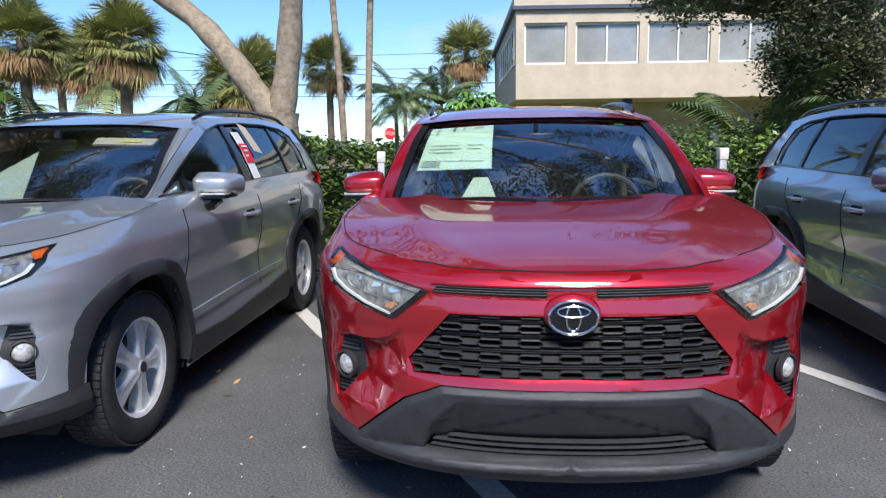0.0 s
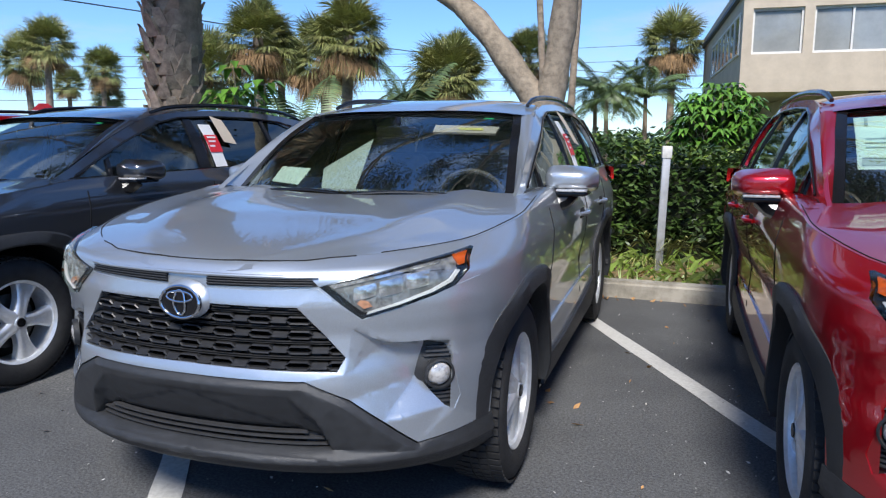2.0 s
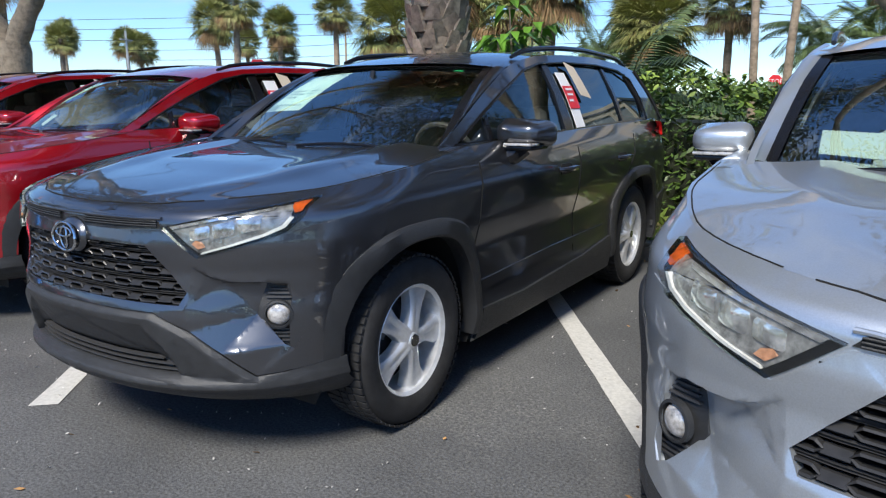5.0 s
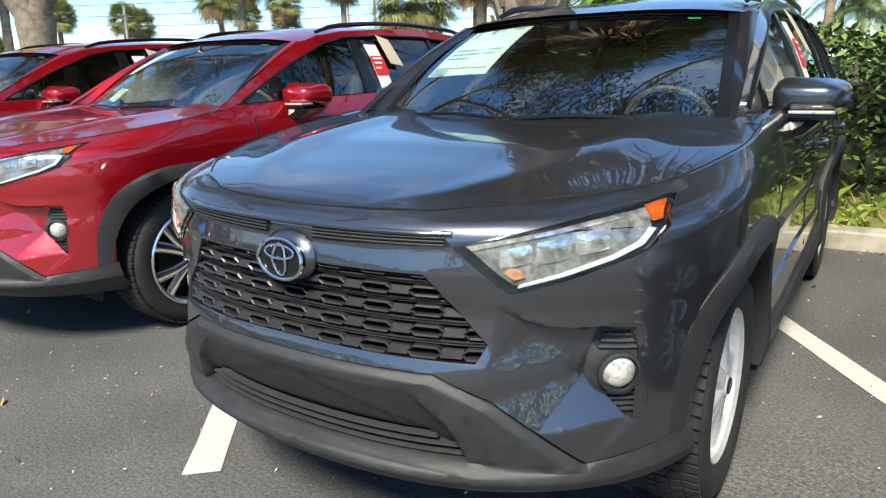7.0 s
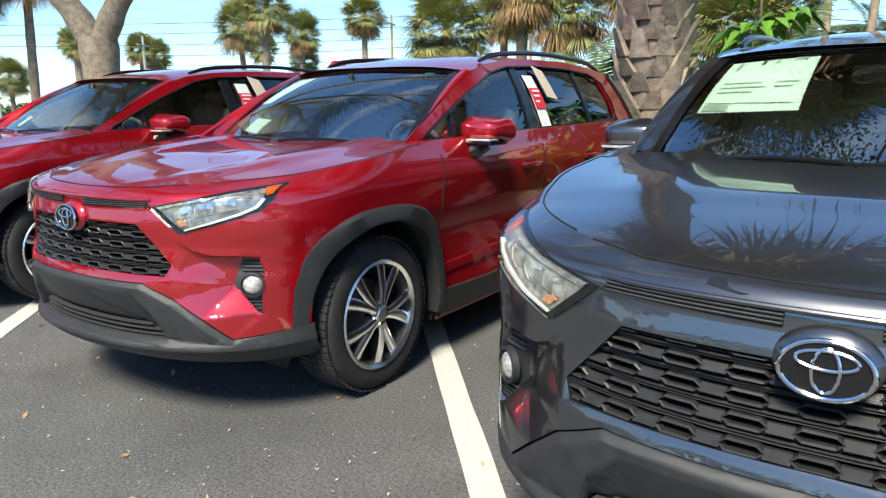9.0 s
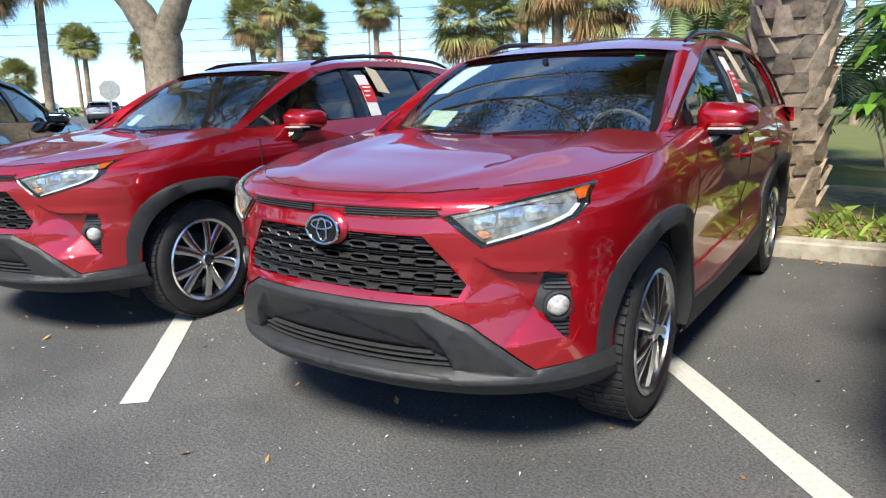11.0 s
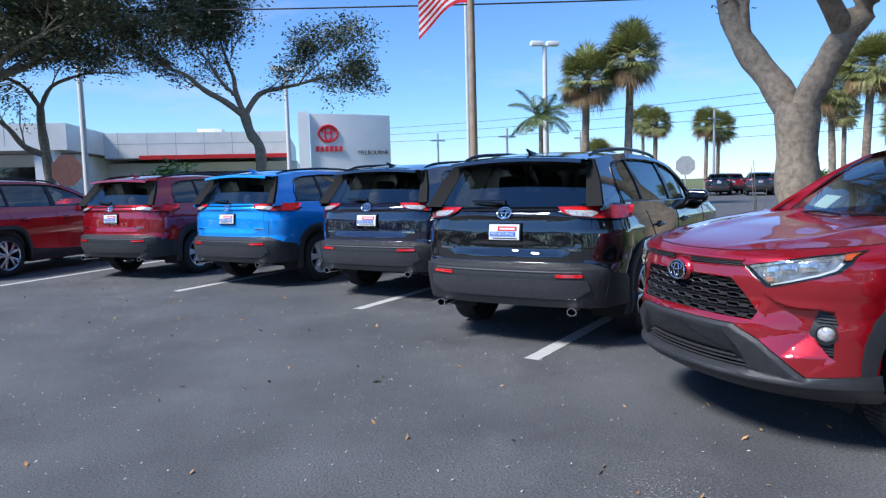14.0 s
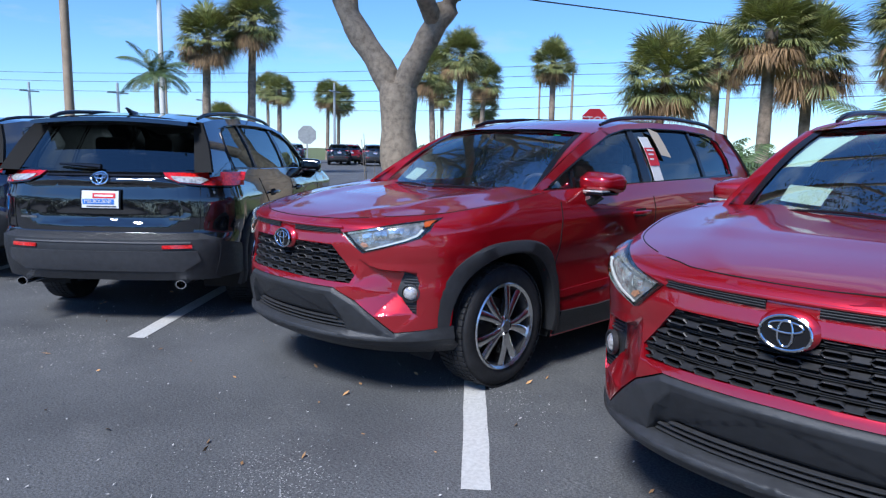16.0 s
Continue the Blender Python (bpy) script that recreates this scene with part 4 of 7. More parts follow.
    pts = [Vector((0.39 + 0.185 * math.cos(a), 1.86 - 0.07 * math.sin(a), 1.02 + 0.17 * math.sin(a))) for a in frange(0, math.tau, 25)]
    tube(bm, pts + pts[1:2], 0.016, 8, False)
    box(bm, 0.22, 1.82, 0.955, 0.56, 1.86, 0.99, 0.01)
    part("steering_wheel", bm, M_DASH, car)
    for x, y, w in ((-0.39, 2.45, 0.25), (0.39, 2.45, 0.25), (-0.40, 3.35, 0.30), (0.40, 3.35, 0.30)):
        bm = bmesh.new()
        box(bm, x - w, y - 0.50, 0.55, x + w, y, 0.72, 0.05)
        box(bm, x - w, -0.07, 0.0, x + w, 0.07, 0.62, 0.05, Matrix.Translation((0, y, 0.66)) @ Matrix.Rotation(radians(-14), 4, "X"))
        st = part("seat", bm, M_SEAT, car)
        bm = bmesh.new()
        box(bm, x - 0.13, y + 0.14, 1.25, x + 0.13, y + 0.24, 1.41, 0.035)
        part("headrest", bm, M_SEAT, st)
    bm = bmesh.new()
    box(bm, -0.12, 1.70, 1.36, 0.12, 1.74, 1.425, 0.02)
    tube(bm, [(0, 1.72, 1.42), (0, 1.74, 1.47)], 0.015, 6)
    part("rear_view_mirror", bm, M_BLACK, car)
    part("green_dot", patch([(0.70, 0.935), (0.78, 0.935), (0.78, 0.955), (0.70, 0.955)], lambda s, t, o: screen(s, t, -0.006 + o), 0.1, 0.001), M_GREEN, car, "small green sticker inside the windscreen")
    # wheels
    RIMS = []
    for kind in (0, 1):
        bm = bmesh.new()
        R = 0.235 if kind == 0 else 0.250
        dx = 0.012 if kind == 0 else 0.032
        revolve(bm, [(R + 0.004, 0.075), (R - 0.004, 0.082), (R - 0.018, 0.070), (R - 0.022, 0.02), (R - 0.03, -0.06), (R, -0.07)], 48, close=False)
        if kind == 0:
            for k in range(5):
                a = k * math.tau / 5 + 0.3

                def sp(u, v, a=a):
                    r = 0.035 + (R - 0.045) * v
                    half = 0.040 + 0.036 * v * v - 0.012 * math.sin(v * math.pi)
                    t = u * half
                    h = 0.068 + 0.012 * math.cos(v * 2.2) - 0.016 * (1 - abs(u)) ** 1.2 * math.sin(v * math.pi) - 0.02 * abs(u) ** 4
                    return Vector((h, r * math.cos(a) - t * math.sin(a), r * math.sin(a) + t * math.cos(a)))
                grid(bm, sp, frange(-1, 1, 9), frange(0, 1, 7))
                for s in (-1, 1):
                    grid(bm, lambda d, v: sp(s, v) - Vector((0.045 * d, 0, 0)), [0, 1], frange(0, 1, 7))
        else:
            for k in range(10):
                a = (k // 2) * math.tau / 5 + (0.21 if k % 2 else -0.21) + 0.3

                def sp(u, v, a=a, k=k):
                    r = 0.045 + (R - 0.055) * v
                    aa = a + (0.06 if k % 2 else -0.06) * v - (0.10 if k % 2 else -0.10) * (1 - v)
                    t = u * (0.018 + 0.011 * v)
                    h = 0.070 + 0.010 * math.cos(v * 2.4) - 0.010 * abs(u) ** 3
                    return Vector((h, r * math.cos(aa) - t * math.sin(aa), r * math.sin(aa) + t * math.cos(aa)))
                grid(bm, sp, frange(-1, 1, 5), frange(0, 1, 6))
                for s in (-1, 1):
                    grid(bm, lambda d, v: sp(s, v) - Vector((0.035 * d, 0, 0)), [0, 1], frange(0, 1, 6))
        revolve(bm, [(0.001, 0.084), (0.030, 0.084), (0.036, 0.076), (0.060, 0.066), (0.062, 0.03), (0.001, 0.03)], 24, close=False)
        for k in range(5):
            a = k * math.tau / 5
            tube(bm, [(0.062, 0.05 * math.cos(a), 0.05 * math.sin(a)), (0.076, 0.05 * math.cos(a), 0.05 * math.sin(a))], 0.008, 6)
        bmesh.ops.translate(bm, vec=(dx, 0, 0), verts=bm.verts)
        RIMS.append(mesh_of("rim", bm, M_ALLOY if kind == 0 else M_ALLOY2))
    bm = bmesh.new()
    revolve(bm, [(0.220, 0.075), (0.235, 0.094), (0.270, 0.108), (0.315, 0.107), (0.340, 0.094), (0.353, 0.070), (0.356, 0.0), (0.353, -0.07), (0.340, -0.094), (0.30, -0.108), (0.23, -0.09), (0.218, -0.06)], 64, close=True)
    tyre = mesh_of("tyre", bm, M_RUBBER)
    bm = bmesh.new()
    for k in range(64):
        a = k * math.tau / 64
        for h, w in ((-0.075, 0.022), (-0.035, 0.014), (0.0, 0.014), (0.035, 0.014), (0.075, 0.022)):
            rr0 = 0.3555 if abs(h) < 0.05 else 0.3515
            da = 0.034
            q = [Vector((h - w, (rr0 + 0.005) * math.cos(a - da), (rr0 + 0.005) * math.sin(a - da))), Vector((h + w, (rr0 + 0.005) * math.cos(a - da), (rr0 + 0.005) * math.sin(a - da))),
                 Vector((h + w, (rr0 + 0.005) * math.cos(a + da), (rr0 + 0.005) * math.sin(a + da))), Vector((h - w, (rr0 + 0.005) * math.cos(a + da), (rr0 + 0.005) * math.sin(a + da)))]
            tv = [bm.verts.new(v) for v in q]
            lv = [bm.verts.new(Vector((v.x, v.y * 0.975, v.z * 0.975))) for v in q]
            bm.faces.new(tv)
            for j in range(4):
                bm.faces.new((tv[j], tv[(j + 1) % 4], lv[(j + 1) % 4], lv[j]))
    tread = mesh_of("tread", bm, M_RUBBER, smooth=False)
    bm = bmesh.new()
    revolve(bm, [(0.001, 0.0), (0.15, 0.0), (0.15, -0.015), (0.001, -0.015)], 28, close=False)
    box(bm, -0.03, -0.06, 0.10, 0.03, 0.06, 0.165, 0.01)
    disc = mesh_of("brake_disc", bm, M_GRILLE)
    bm = bmesh.new()
    revolve(bm, [(0.026, 0.0975), (0.024, 0.102), (0.001, 0.102)], 20, close=False)
    cap = mesh_of("hub_cap", bm, M_BLACK)
    for hy in (HUB_F, HUB_R):
        for s in (1, -1):
            wh = new("wheel", tyre)
            wh.parent = car
            wh.matrix_basis = pose(s * 0.785, hy, HUB_Z + 0.004, random.uniform(0, 60), 0, 0 if s > 0 else 180)
            for nm, md in (("tread", tread), ("rim", RIMS[0]), ("brake_disc", disc), ("hub_cap", cap)):
                o = new(nm, md)
                o.parent = wh
    return car, RIMS


CAR, RIMS = build_car()


def recolor(car, colour, sport=False):
    for o in car.children_recursive:
        if o.type == "MESH" and o.material_slots and o.material_slots[0].material == PAINTS["red"] and colour != "red":
            o.material_slots[0].link = "OBJECT"
            o.material_slots[0].material = PAINTS[colour]
        if sport and o.data is RIMS[0]:
            o.data = RIMS[1]


def heading(ax, ay, h):
    """Pose of a nose-in car from its rear axle's middle and the way it heads."""
    m = pose(ax, ay, 0, 0, 0, h + 90)
    return m @ Matrix.Translation((0, -HUB_R, 0))


FRONT_CARS = [
    ("red", "ruby red sport utility car with a price sheet in the windscreen", (0.274, 2.60, 8.3), False),
    ("silver", "silver sport utility car with folded papers on the dashboard", (-2.47, 2.31, 7.3), False),
    ("grey", "dark grey sport utility car with a large sheet behind the windscreen", (-5.328, 2.12, 4.8), False),
    ("red", "ruby red sport utility car with machined double-spoke wheels", (-8.07, 2.114, 4.2), True),
    ("red", "ruby red sport utility car beside a reversed black one", (-10.771, 1.906, 5.0), True),
    ("bluegrey", "blue grey sport utility car beside the red one", (3.05, 3.02, 6.0), False),
]
REAR_CARS = [
    ("black", "glossy black sport utility car seen from its tail", (-13.47, 2.06, 138), True),
    ("navy", "midnight blue sport utility car parked nose in", (-16.25, 1.10, 139), True),
    ("blue", "bright blue sport utility car parked nose in", (-18.0, -0.72, 139), False),
    ("red", "dark red sport utility car with plain alloy wheels, nose in", (-19.6, -2.75, 146), False),
    ("red", "dark red sport utility car with double-spoke wheels, nose in", (-20.2, -6.0, 155), True),
]
cars = []
for i, (colour, label, (x, y, a), sport) in enumerate(FRONT_CARS):
    m = pose(x, y, 0, 0, 0, a)
    if i == 0:
        CAR.matrix_world = m
        c = CAR
    else:
        c = copy_thing(CAR, m)
    cars.append((c, colour, label, sport))
for colour, label, (x, y, h), sport in REAR_CARS:
    cars.append((copy_thing(CAR, heading(x, y, h)), colour, label, sport))
for c, colour, label, sport in cars:
    recolor(c, colour, sport)
    tagged(c, label, "car", "row of parked cars")

# ---- ground ----
def asphalt():
    m = bpy.data.materials.new("worn asphalt")
    m.use_nodes = True
    nt = m.node_tree
    b = nt.nodes["Principled BSDF"]
    b.inputs["Roughness"].default_value = 0.78
    b.inputs["Specular IOR Level"].default_value = 0.35
    tc = nt.nodes.new("ShaderNodeTexCoord")

    def noise_at(scale, detail=6, rough=0.6):
        n = nt.nodes.new("ShaderNodeTexNoise")
        n.inputs["Scale"].default_value = scale
        n.inputs["Detail"].default_value = detail
        n.inputs["Roughness"].default_value = rough
        nt.links.new(tc.outputs["Object"], n.inputs["Vector"])
        return n

    def ramp(src, a, b2, ca, cb):
        r = nt.nodes.new("ShaderNodeValToRGB")
        r.color_ramp.elements[0].position, r.color_ramp.elements[1].position = a, b2
        r.color_ramp.elements[0].color, r.color_ramp.elements[1].color = (*ca, 1), (*cb, 1)
        nt.links.new(src, r.inputs[0])
        return r.outputs[0]

    def mix(kind, f, a, b2):
        x = nt.nodes.new("ShaderNodeMix")
        x.data_type, x.blend_type = "RGBA", kind
        if isinstance(f, float):
            x.inputs[0].default_value = f
        else:
            nt.links.new(f, x.inputs[0])
        nt.links.new(a, x.inputs[6])
        nt.links.new(b2, x.inputs[7])
        return x.outputs[2]
    base = ramp(noise_at(0.9, 8).outputs[0], 0.3, 0.7, (0.069, 0.070, 0.072), (0.116, 0.117, 0.118))
    grain = ramp(noise_at(85, 6, 0.8).outputs[0], 0.37, 0.66, (0.42, 0.42, 0.43), (1.85, 1.85, 1.83))
    c = mix("MULTIPLY", 1.0, base, grain)
    stain = ramp(noise_at(0.5, 9, 0.72).outputs[0], 0.53, 0.66, (0, 0, 0), (1, 1, 1))
    pale = nt.nodes.new("ShaderNodeRGB")
    pale.outputs[0].default_value = (0.24, 0.235, 0.22, 1)
    fleck = ramp(noise_at(60, 5, 0.75).outputs[0], 0.48, 0.60, (0, 0, 0), (0.75, 0.75, 0.75))
    both = mix("MULTIPLY", 1.0, stain, fleck)
    c = mix("MIX", both, c, pale.outputs[0])
    nt.links.new(c, b.inputs["Base Color"])
    bp = nt.nodes.new("ShaderNodeBump")
    bp.inputs["Strength"].default_value = 0.7
    bp.inputs["Distance"].default_value = 0.006
    nt.links.new(noise_at(110, 5, 0.7).outputs[0], bp.inputs["Height"])
    nt.links.new(bp.outputs[0], b.inputs["Normal"])
    return m


M_ASPHALT = asphalt()
M_GRASS = mat("rough lawn", (0.10, 0.13, 0.035), 0.9, var=0.3, scale=3, bump=0.6, bscale=90, tone=(0.12, 0.10, 0.045))
M_MULCH = mat("mulch and dry grass", (0.20, 0.15, 0.07), 0.95, var=0.35, scale=9, bump=0.9, bscale=60, tone=(0.05, 0.075, 0.02))
M_CONC = mat("weathered concrete", (0.36, 0.33, 0.28), 0.85, var=0.2, scale=5, bump=0.4, bscale=120, tone=(0.17, 0.155, 0.12))
M_LINE = mat("worn white road paint", (0.53, 0.52, 0.49), 0.75, var=0.08, scale=45, bump=0.15, bscale=260, tone=(0.42, 0.41, 0.385))

bm = bmesh.new()
bm.faces.new([bm.verts.new(v) for v in ((-900, -900, -0.06), (900, -900, -0.06), (900, 900, -0.06), (-900, 900, -0.06))])
tagged(part("ground", bm, M_GRASS), "rough lawn to the horizon", "ground", kind="structure")
KA = radians(5.5)
KX, KY = -1.4, 6.83


def kerb_pt(s, d=0.0):
    """A place along the kerb line (s metres from its middle, d behind its face)."""
    return Vector((KX + s * math.cos(KA) - d * math.sin(KA), KY + s * math.sin(KA) + d * math.cos(KA), 0))


bm = bmesh.new()
lot = [(-60, -40), (45, -40), tuple(kerb_pt(46)[:2]), tuple(kerb_pt(-8.2)[:2]), (-11.5, 6.9), (-17, 6.2), (-22, 2.5), (-26.5, -4.5), (-27.5, -12), (-60, -12.5)]
bm.faces.new([bm.verts.new((x, y, 0)) for x, y in lot])
bmesh.ops.triangulate(bm, faces=bm.faces[:])
tagged(part("car_park", bm, M_ASPHALT), "dark worn asphalt with pale stains", "asphalt", kind="structure")
bm = bmesh.new()
bm.faces.new([bm.verts.new((x, y, -0.02)) for x, y in ((-200, 20), (-26, 12), (-24, 30), (-200, 62))])
tagged(part("road", bm, M_ASPHALT), "far asphalt lot beyond the trees", "asphalt", kind="structure")
bm = bmesh.new()
bm.faces.new([bm.verts.new((x, y, -0.03)) for x, y in ((-48, -60), (-27.4, -60), (-27.4, -2), (-48, 9))])
tagged(part("road", bm, M_ASPHALT), "asphalt drive before the showroom", "asphalt", kind="structure")
# grass island beside the row of parked cars
bm = bmesh.new()
isl = [(-20.5, -7.95), (-22.1, -8.2), (-25.4, -10.2), (-25.7, -11.2), (-24.6, -12.4), (-21.5, -11.6), (-20.1, -9.0)]
top = [bm.verts.new((x, y, 0.10)) for x, y in isl]
low = [bm.verts.new((x, y, -0.02)) for x, y in isl]
bm.faces.new(top)
for i in range(len(isl)):
    bm.faces.new((low[i], low[(i + 1) % len(isl)], top[(i + 1) % len(isl)], top[i]))
bmesh.ops.recalc_face_normals(bm, faces=bm.faces[:])
tagged(part("grass_island", bm, M_GRASS, angle=30), "raised island of yellowing grass in the car park", "ground", kind="structure")
# planting bed
bm = bmesh.new()
rows = []
for i in range(81):
    s = -11.5 + i * 0.7
    rows.append([bm.verts.new(kerb_pt(s, d) + Vector((0, 0, 0.11 + 0.05 * noise.noise(Vector((s * 1.3, d * 2, 0))) + 0.02 * d))) for d in (0.10, 0.4, 0.8, 1.3, 2.0, 3.2)])
for r0, r1 in zip(rows, rows[1:]):
    for j in range(5):
        bm.faces.new((r0[j], r0[j + 1], r1[j + 1], r1[j]))
tagged(part("planting_bed", bm, M_MULCH), "bed of mulch and dry grass", "ground", kind="structure")
kerb = tagged(new("kerb"), "weathered cast concrete kerb", "kerb", kind="structure")
bm = bmesh.new()
vs = box(bm, -1.495, -0.0, -0.02, 1.495, 0.15, 0.145)
bmesh.ops.bevel(bm, geom=[e for e in bm.edges if abs(e.verts[0].co.z - 0.145) < 1e-4 and abs(e.verts[1].co.z - 0.145) < 1e-4 and e.verts[0].co.y < 0.01 and e.verts[1].co.y < 0.01], offset=0.03, segments=3, affect="EDGES")
kme = mesh_of("kerb_stone", bm, M_CONC)
for i in range(14):
    p = kerb_pt(-9.5 + i * 3.0)
    o = new("kerb_stone", kme)
    o.parent = kerb
    o.matrix_basis = pose(p.x, p.y, 0, 0, 0, 5.5)
# bay lines: front end, the way they run, length
for x, y, a, ln in ((2.62, 3.35, 123, 4.6), (0.10, 2.90, 126, 4.6), (-2.76, 2.40, 130, 5.2), (-5.93, 2.17, 134.5, 5.4), (-9.13, 1.88, 138, 5.6), (-12.25, 1.48, 138, 5.4), (-14.88, 0.30, 141, 5.2), (-17.05, -2.03, 143, 5.0), (-18.1, -5.15, 150, 4.8)):
    bm = bmesh.new()
    n = 26
    rows = []
    for i in range(n):
        s = ln * i / (n - 1)
        w = 0.061
        rows.append([bm.verts.new((s + random.uniform(-0.01, 0.01) * (i == 0), q * w + random.uniform(-0.003, 0.003), 0.004)) for q in (-1, 1)])
    for r0, r1 in zip(rows, rows[1:]):
        bm.faces.new((r0[0], r1[0], r1[1], r0[1]))
    o = part("parking_line", bm, M_LINE)
    o.matrix_world = pose(x, y, 0, 0, 0, a)
    tagged(o, "worn white painted bay line on asphalt", "road marking", "bay lines", "structure")

# ---- plants ----
M_PALMLEAF = mat("palm leaf", (0.24, 0.265, 0.09), 0.5, var=0.25, scale=2, island=0.45, tone=(0.23, 0.20, 0.07))
M_PALMDEAD = mat("dead palm leaf", (0.27, 0.165, 0.075), 0.75, var=0.2, scale=2, island=0.5)
M_PALMBARK = mat("palm bark", (0.27, 0.21, 0.155), 0.9, var=0.3, scale=4, bump=0.8, bscale=30)
M_BOOT = mat("palm boot", (0.34, 0.27, 0.20), 0.9, var=0.3, scale=9, bump=0.7, bscale=40, island=0.3)
M_OAKBARK = mat("oak bark", (0.33, 0.265, 0.19), 0.95, var=0.22, scale=13, bump=1.0, bscale=26)
M_OAKLEAF = mat("oak leaf", (0.100, 0.112, 0.052), 0.5, var=0.2, scale=2, island=0.5)
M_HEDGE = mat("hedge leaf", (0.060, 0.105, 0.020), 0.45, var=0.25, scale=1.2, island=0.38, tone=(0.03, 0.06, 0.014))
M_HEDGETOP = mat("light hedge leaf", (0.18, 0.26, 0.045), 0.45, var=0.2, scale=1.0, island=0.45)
M_BROAD = mat("broad glossy leaf", (0.12, 0.26, 0.035), 0.3, var=0.2, scale=2, island=0.4)
M_FEATHER = mat("feather palm leaf", (0.10, 0.145, 0.05), 0.45, var=0.2, scale=2, island=0.45)


class Pile:
    """Vertices and faces gathered for one mesh."""
    def __init__(self):
        self.v, self.f = [], []

    def quad(self, *p):
        n = len(self.v)
        self.v += [tuple(q) for q in p]
        self.f.append(tuple(range(n, n + len(p))))

    def mesh(self, name, material, smooth=False):
        me = bpy.data.meshes.new(name)
        me.from_pydata(self.v, [], self.f)
        me.materials.append(material)
        if smooth:
            me.polygons.foreach_set("use_smooth", [True] * len(self.f))
        return me


def fan_frond(pile, base, d, size, droop, rnd, leaflets=42):
    """A fan palm frond: stalk, and a fan of pointed folded leaflets that hang at their tips."""
    d = d.normalized()
    sidev = d.cross(Vector((0, 0, 1)))
    if sidev.length < 0.05:
        sidev = Vector((1, 0, 0))
    sidev.normalize()
    up = sidev.cross(d).normalized()
    hub = base + d * size * 0.72 - Vector((0, 0, droop * 0.12 * size))
    w = 0.02 * size
    pile.quad(base - sidev * w, base + sidev * w, hub + sidev * w * 0.6, hub - sidev * w * 0.6)
    fold = rnd.uniform(0.15, 0.5)
    for i in range(leaflets):
        a = radians(-112 + 224 * i / (leaflets - 1) + rnd.uniform(-6, 6))
        ln = size * (0.62 - 0.12 * abs(a) / 2) * rnd.uniform(0.8, 1.15)
        t = (d * math.cos(a) + sidev * math.sin(a) - up * fold * abs(math.sin(a)) * 0.7).normalized()
        s2 = (sidev * math.cos(a) - d * math.sin(a)) * size * 0.0135
        mid = hub + t * ln * 0.55 + up * 0.03 * size
        tip = hub + t * ln - Vector((0, 0, (0.05 + droop * 0.5) * ln * rnd.uniform(0.6, 1.3)))
        pile.quad(hub, mid - s2, tip, mid + s2)


def fan_palm(name, x, y, height, crown=1.5, fronds=46, lean=(0, 0), trunk=0.16, seed=1, dead=0.42, boots=False, label="", group="fan palms"):
    rnd = random.Random(seed)
    t = thing(name, label or "tall fan palm with a shaggy crown of green and brown fronds", "palm tree", group, m=pose(x, y, 0))
    bm = bmesh.new()
    n = 12
    pts = [Vector((lean[0] * (i / n) ** 1.5, lean[1] * (i / n) ** 1.5, height * i / n - 0.06)) for i in range(n + 1)]
    tube(bm, pts, [trunk * (1.25 if i == 0 else 1.0 - 0.12 * i / n) * rnd.uniform(0.95, 1.05) for i in range(n + 1)], 12)
    part("trunk", bm, M_PALMBARK, t)
    top = pts[-1]
    if boots:
        pile = Pile()
        k = 0
        z = 0.25
        while z < height:
            for j in range(8):
                a = j * math.tau / 8 + (k % 2) * math.tau / 16 + rnd.uniform(-0.1, 0.1)
                o = Vector((math.cos(a), math.sin(a), 0))
                s = Vector((-math.sin(a), math.cos(a), 0))
                ln = rnd.uniform(0.15, 0.27)
                c0 = o * (trunk * 0.93) + Vector((0, 0, z + rnd.uniform(-0.03, 0.03)))
                c1 = c0 + o * rnd.uniform(0.05, 0.11) + Vector((0, 0, ln)) + s * rnd.uniform(-0.06, 0.06)
                w0, w1, th = 0.10, 0.045, 0.03
                a0, a1, b0, b1 = c0 - s * w0, c0 + s * w0, c1 - s * w1, c1 + s * w1
                pile.quad(a0 + o * th, a1 + o * th, b1 + o * th * 0.6, b0 + o * th * 0.6)
                pile.quad(a0 + o * th, b0 + o * th * 0.6, b0 - o * 0.01, a0 - o * 0.03)
                pile.quad(a1 + o * th, a1 - o * 0.03, b1 - o * 0.01, b1 + o * th * 0.6)
                pile.quad(b0 + o * th * 0.6, b1 + o * th * 0.6, b1 - o * 0.01, b0 - o * 0.01)
            z += 0.145
            k += 1
        o2 = new("boot_cover", pile.mesh("boot_cover", M_BOOT))
        o2.parent = t
        tagged(o2, "criss-cross stubs of cut fronds", kind="stuff")
    live, deadp = Pile(), Pile()
    for i in range(fronds):
        u = (i + rnd.random()) / fronds
        a = rnd.uniform(0, math.tau)
        el = math.asin(max(-0.92, min(0.99, 0.99 - 1.75 * u + rnd.uniform(-0.12, 0.12))))
        d = Vector((math.cos(a) * math.cos(el), math.sin(a) * math.cos(el), math.sin(el)))
        isdead = u > 1 - dead * 0.62 and rnd.random() < 0.85
        p = top - Vector((0, 0, 0.15 * crown * u))
        fan_frond(deadp if isdead else live, p, d, crown * rnd.uniform(0.62, 0.82) * (0.92 if isdead else 1), 0.8 if isdead else 0.05 + 0.55 * u * u, rnd)
    o = new("crown", live.mesh("crown", M_PALMLEAF))
    o.parent = t
    if deadp.f:
        o = new("dead_fronds", deadp.mesh("dead_fronds", M_PALMDEAD))
        o.parent = t
        tagged(o, "hanging brown dead fronds")
    return t


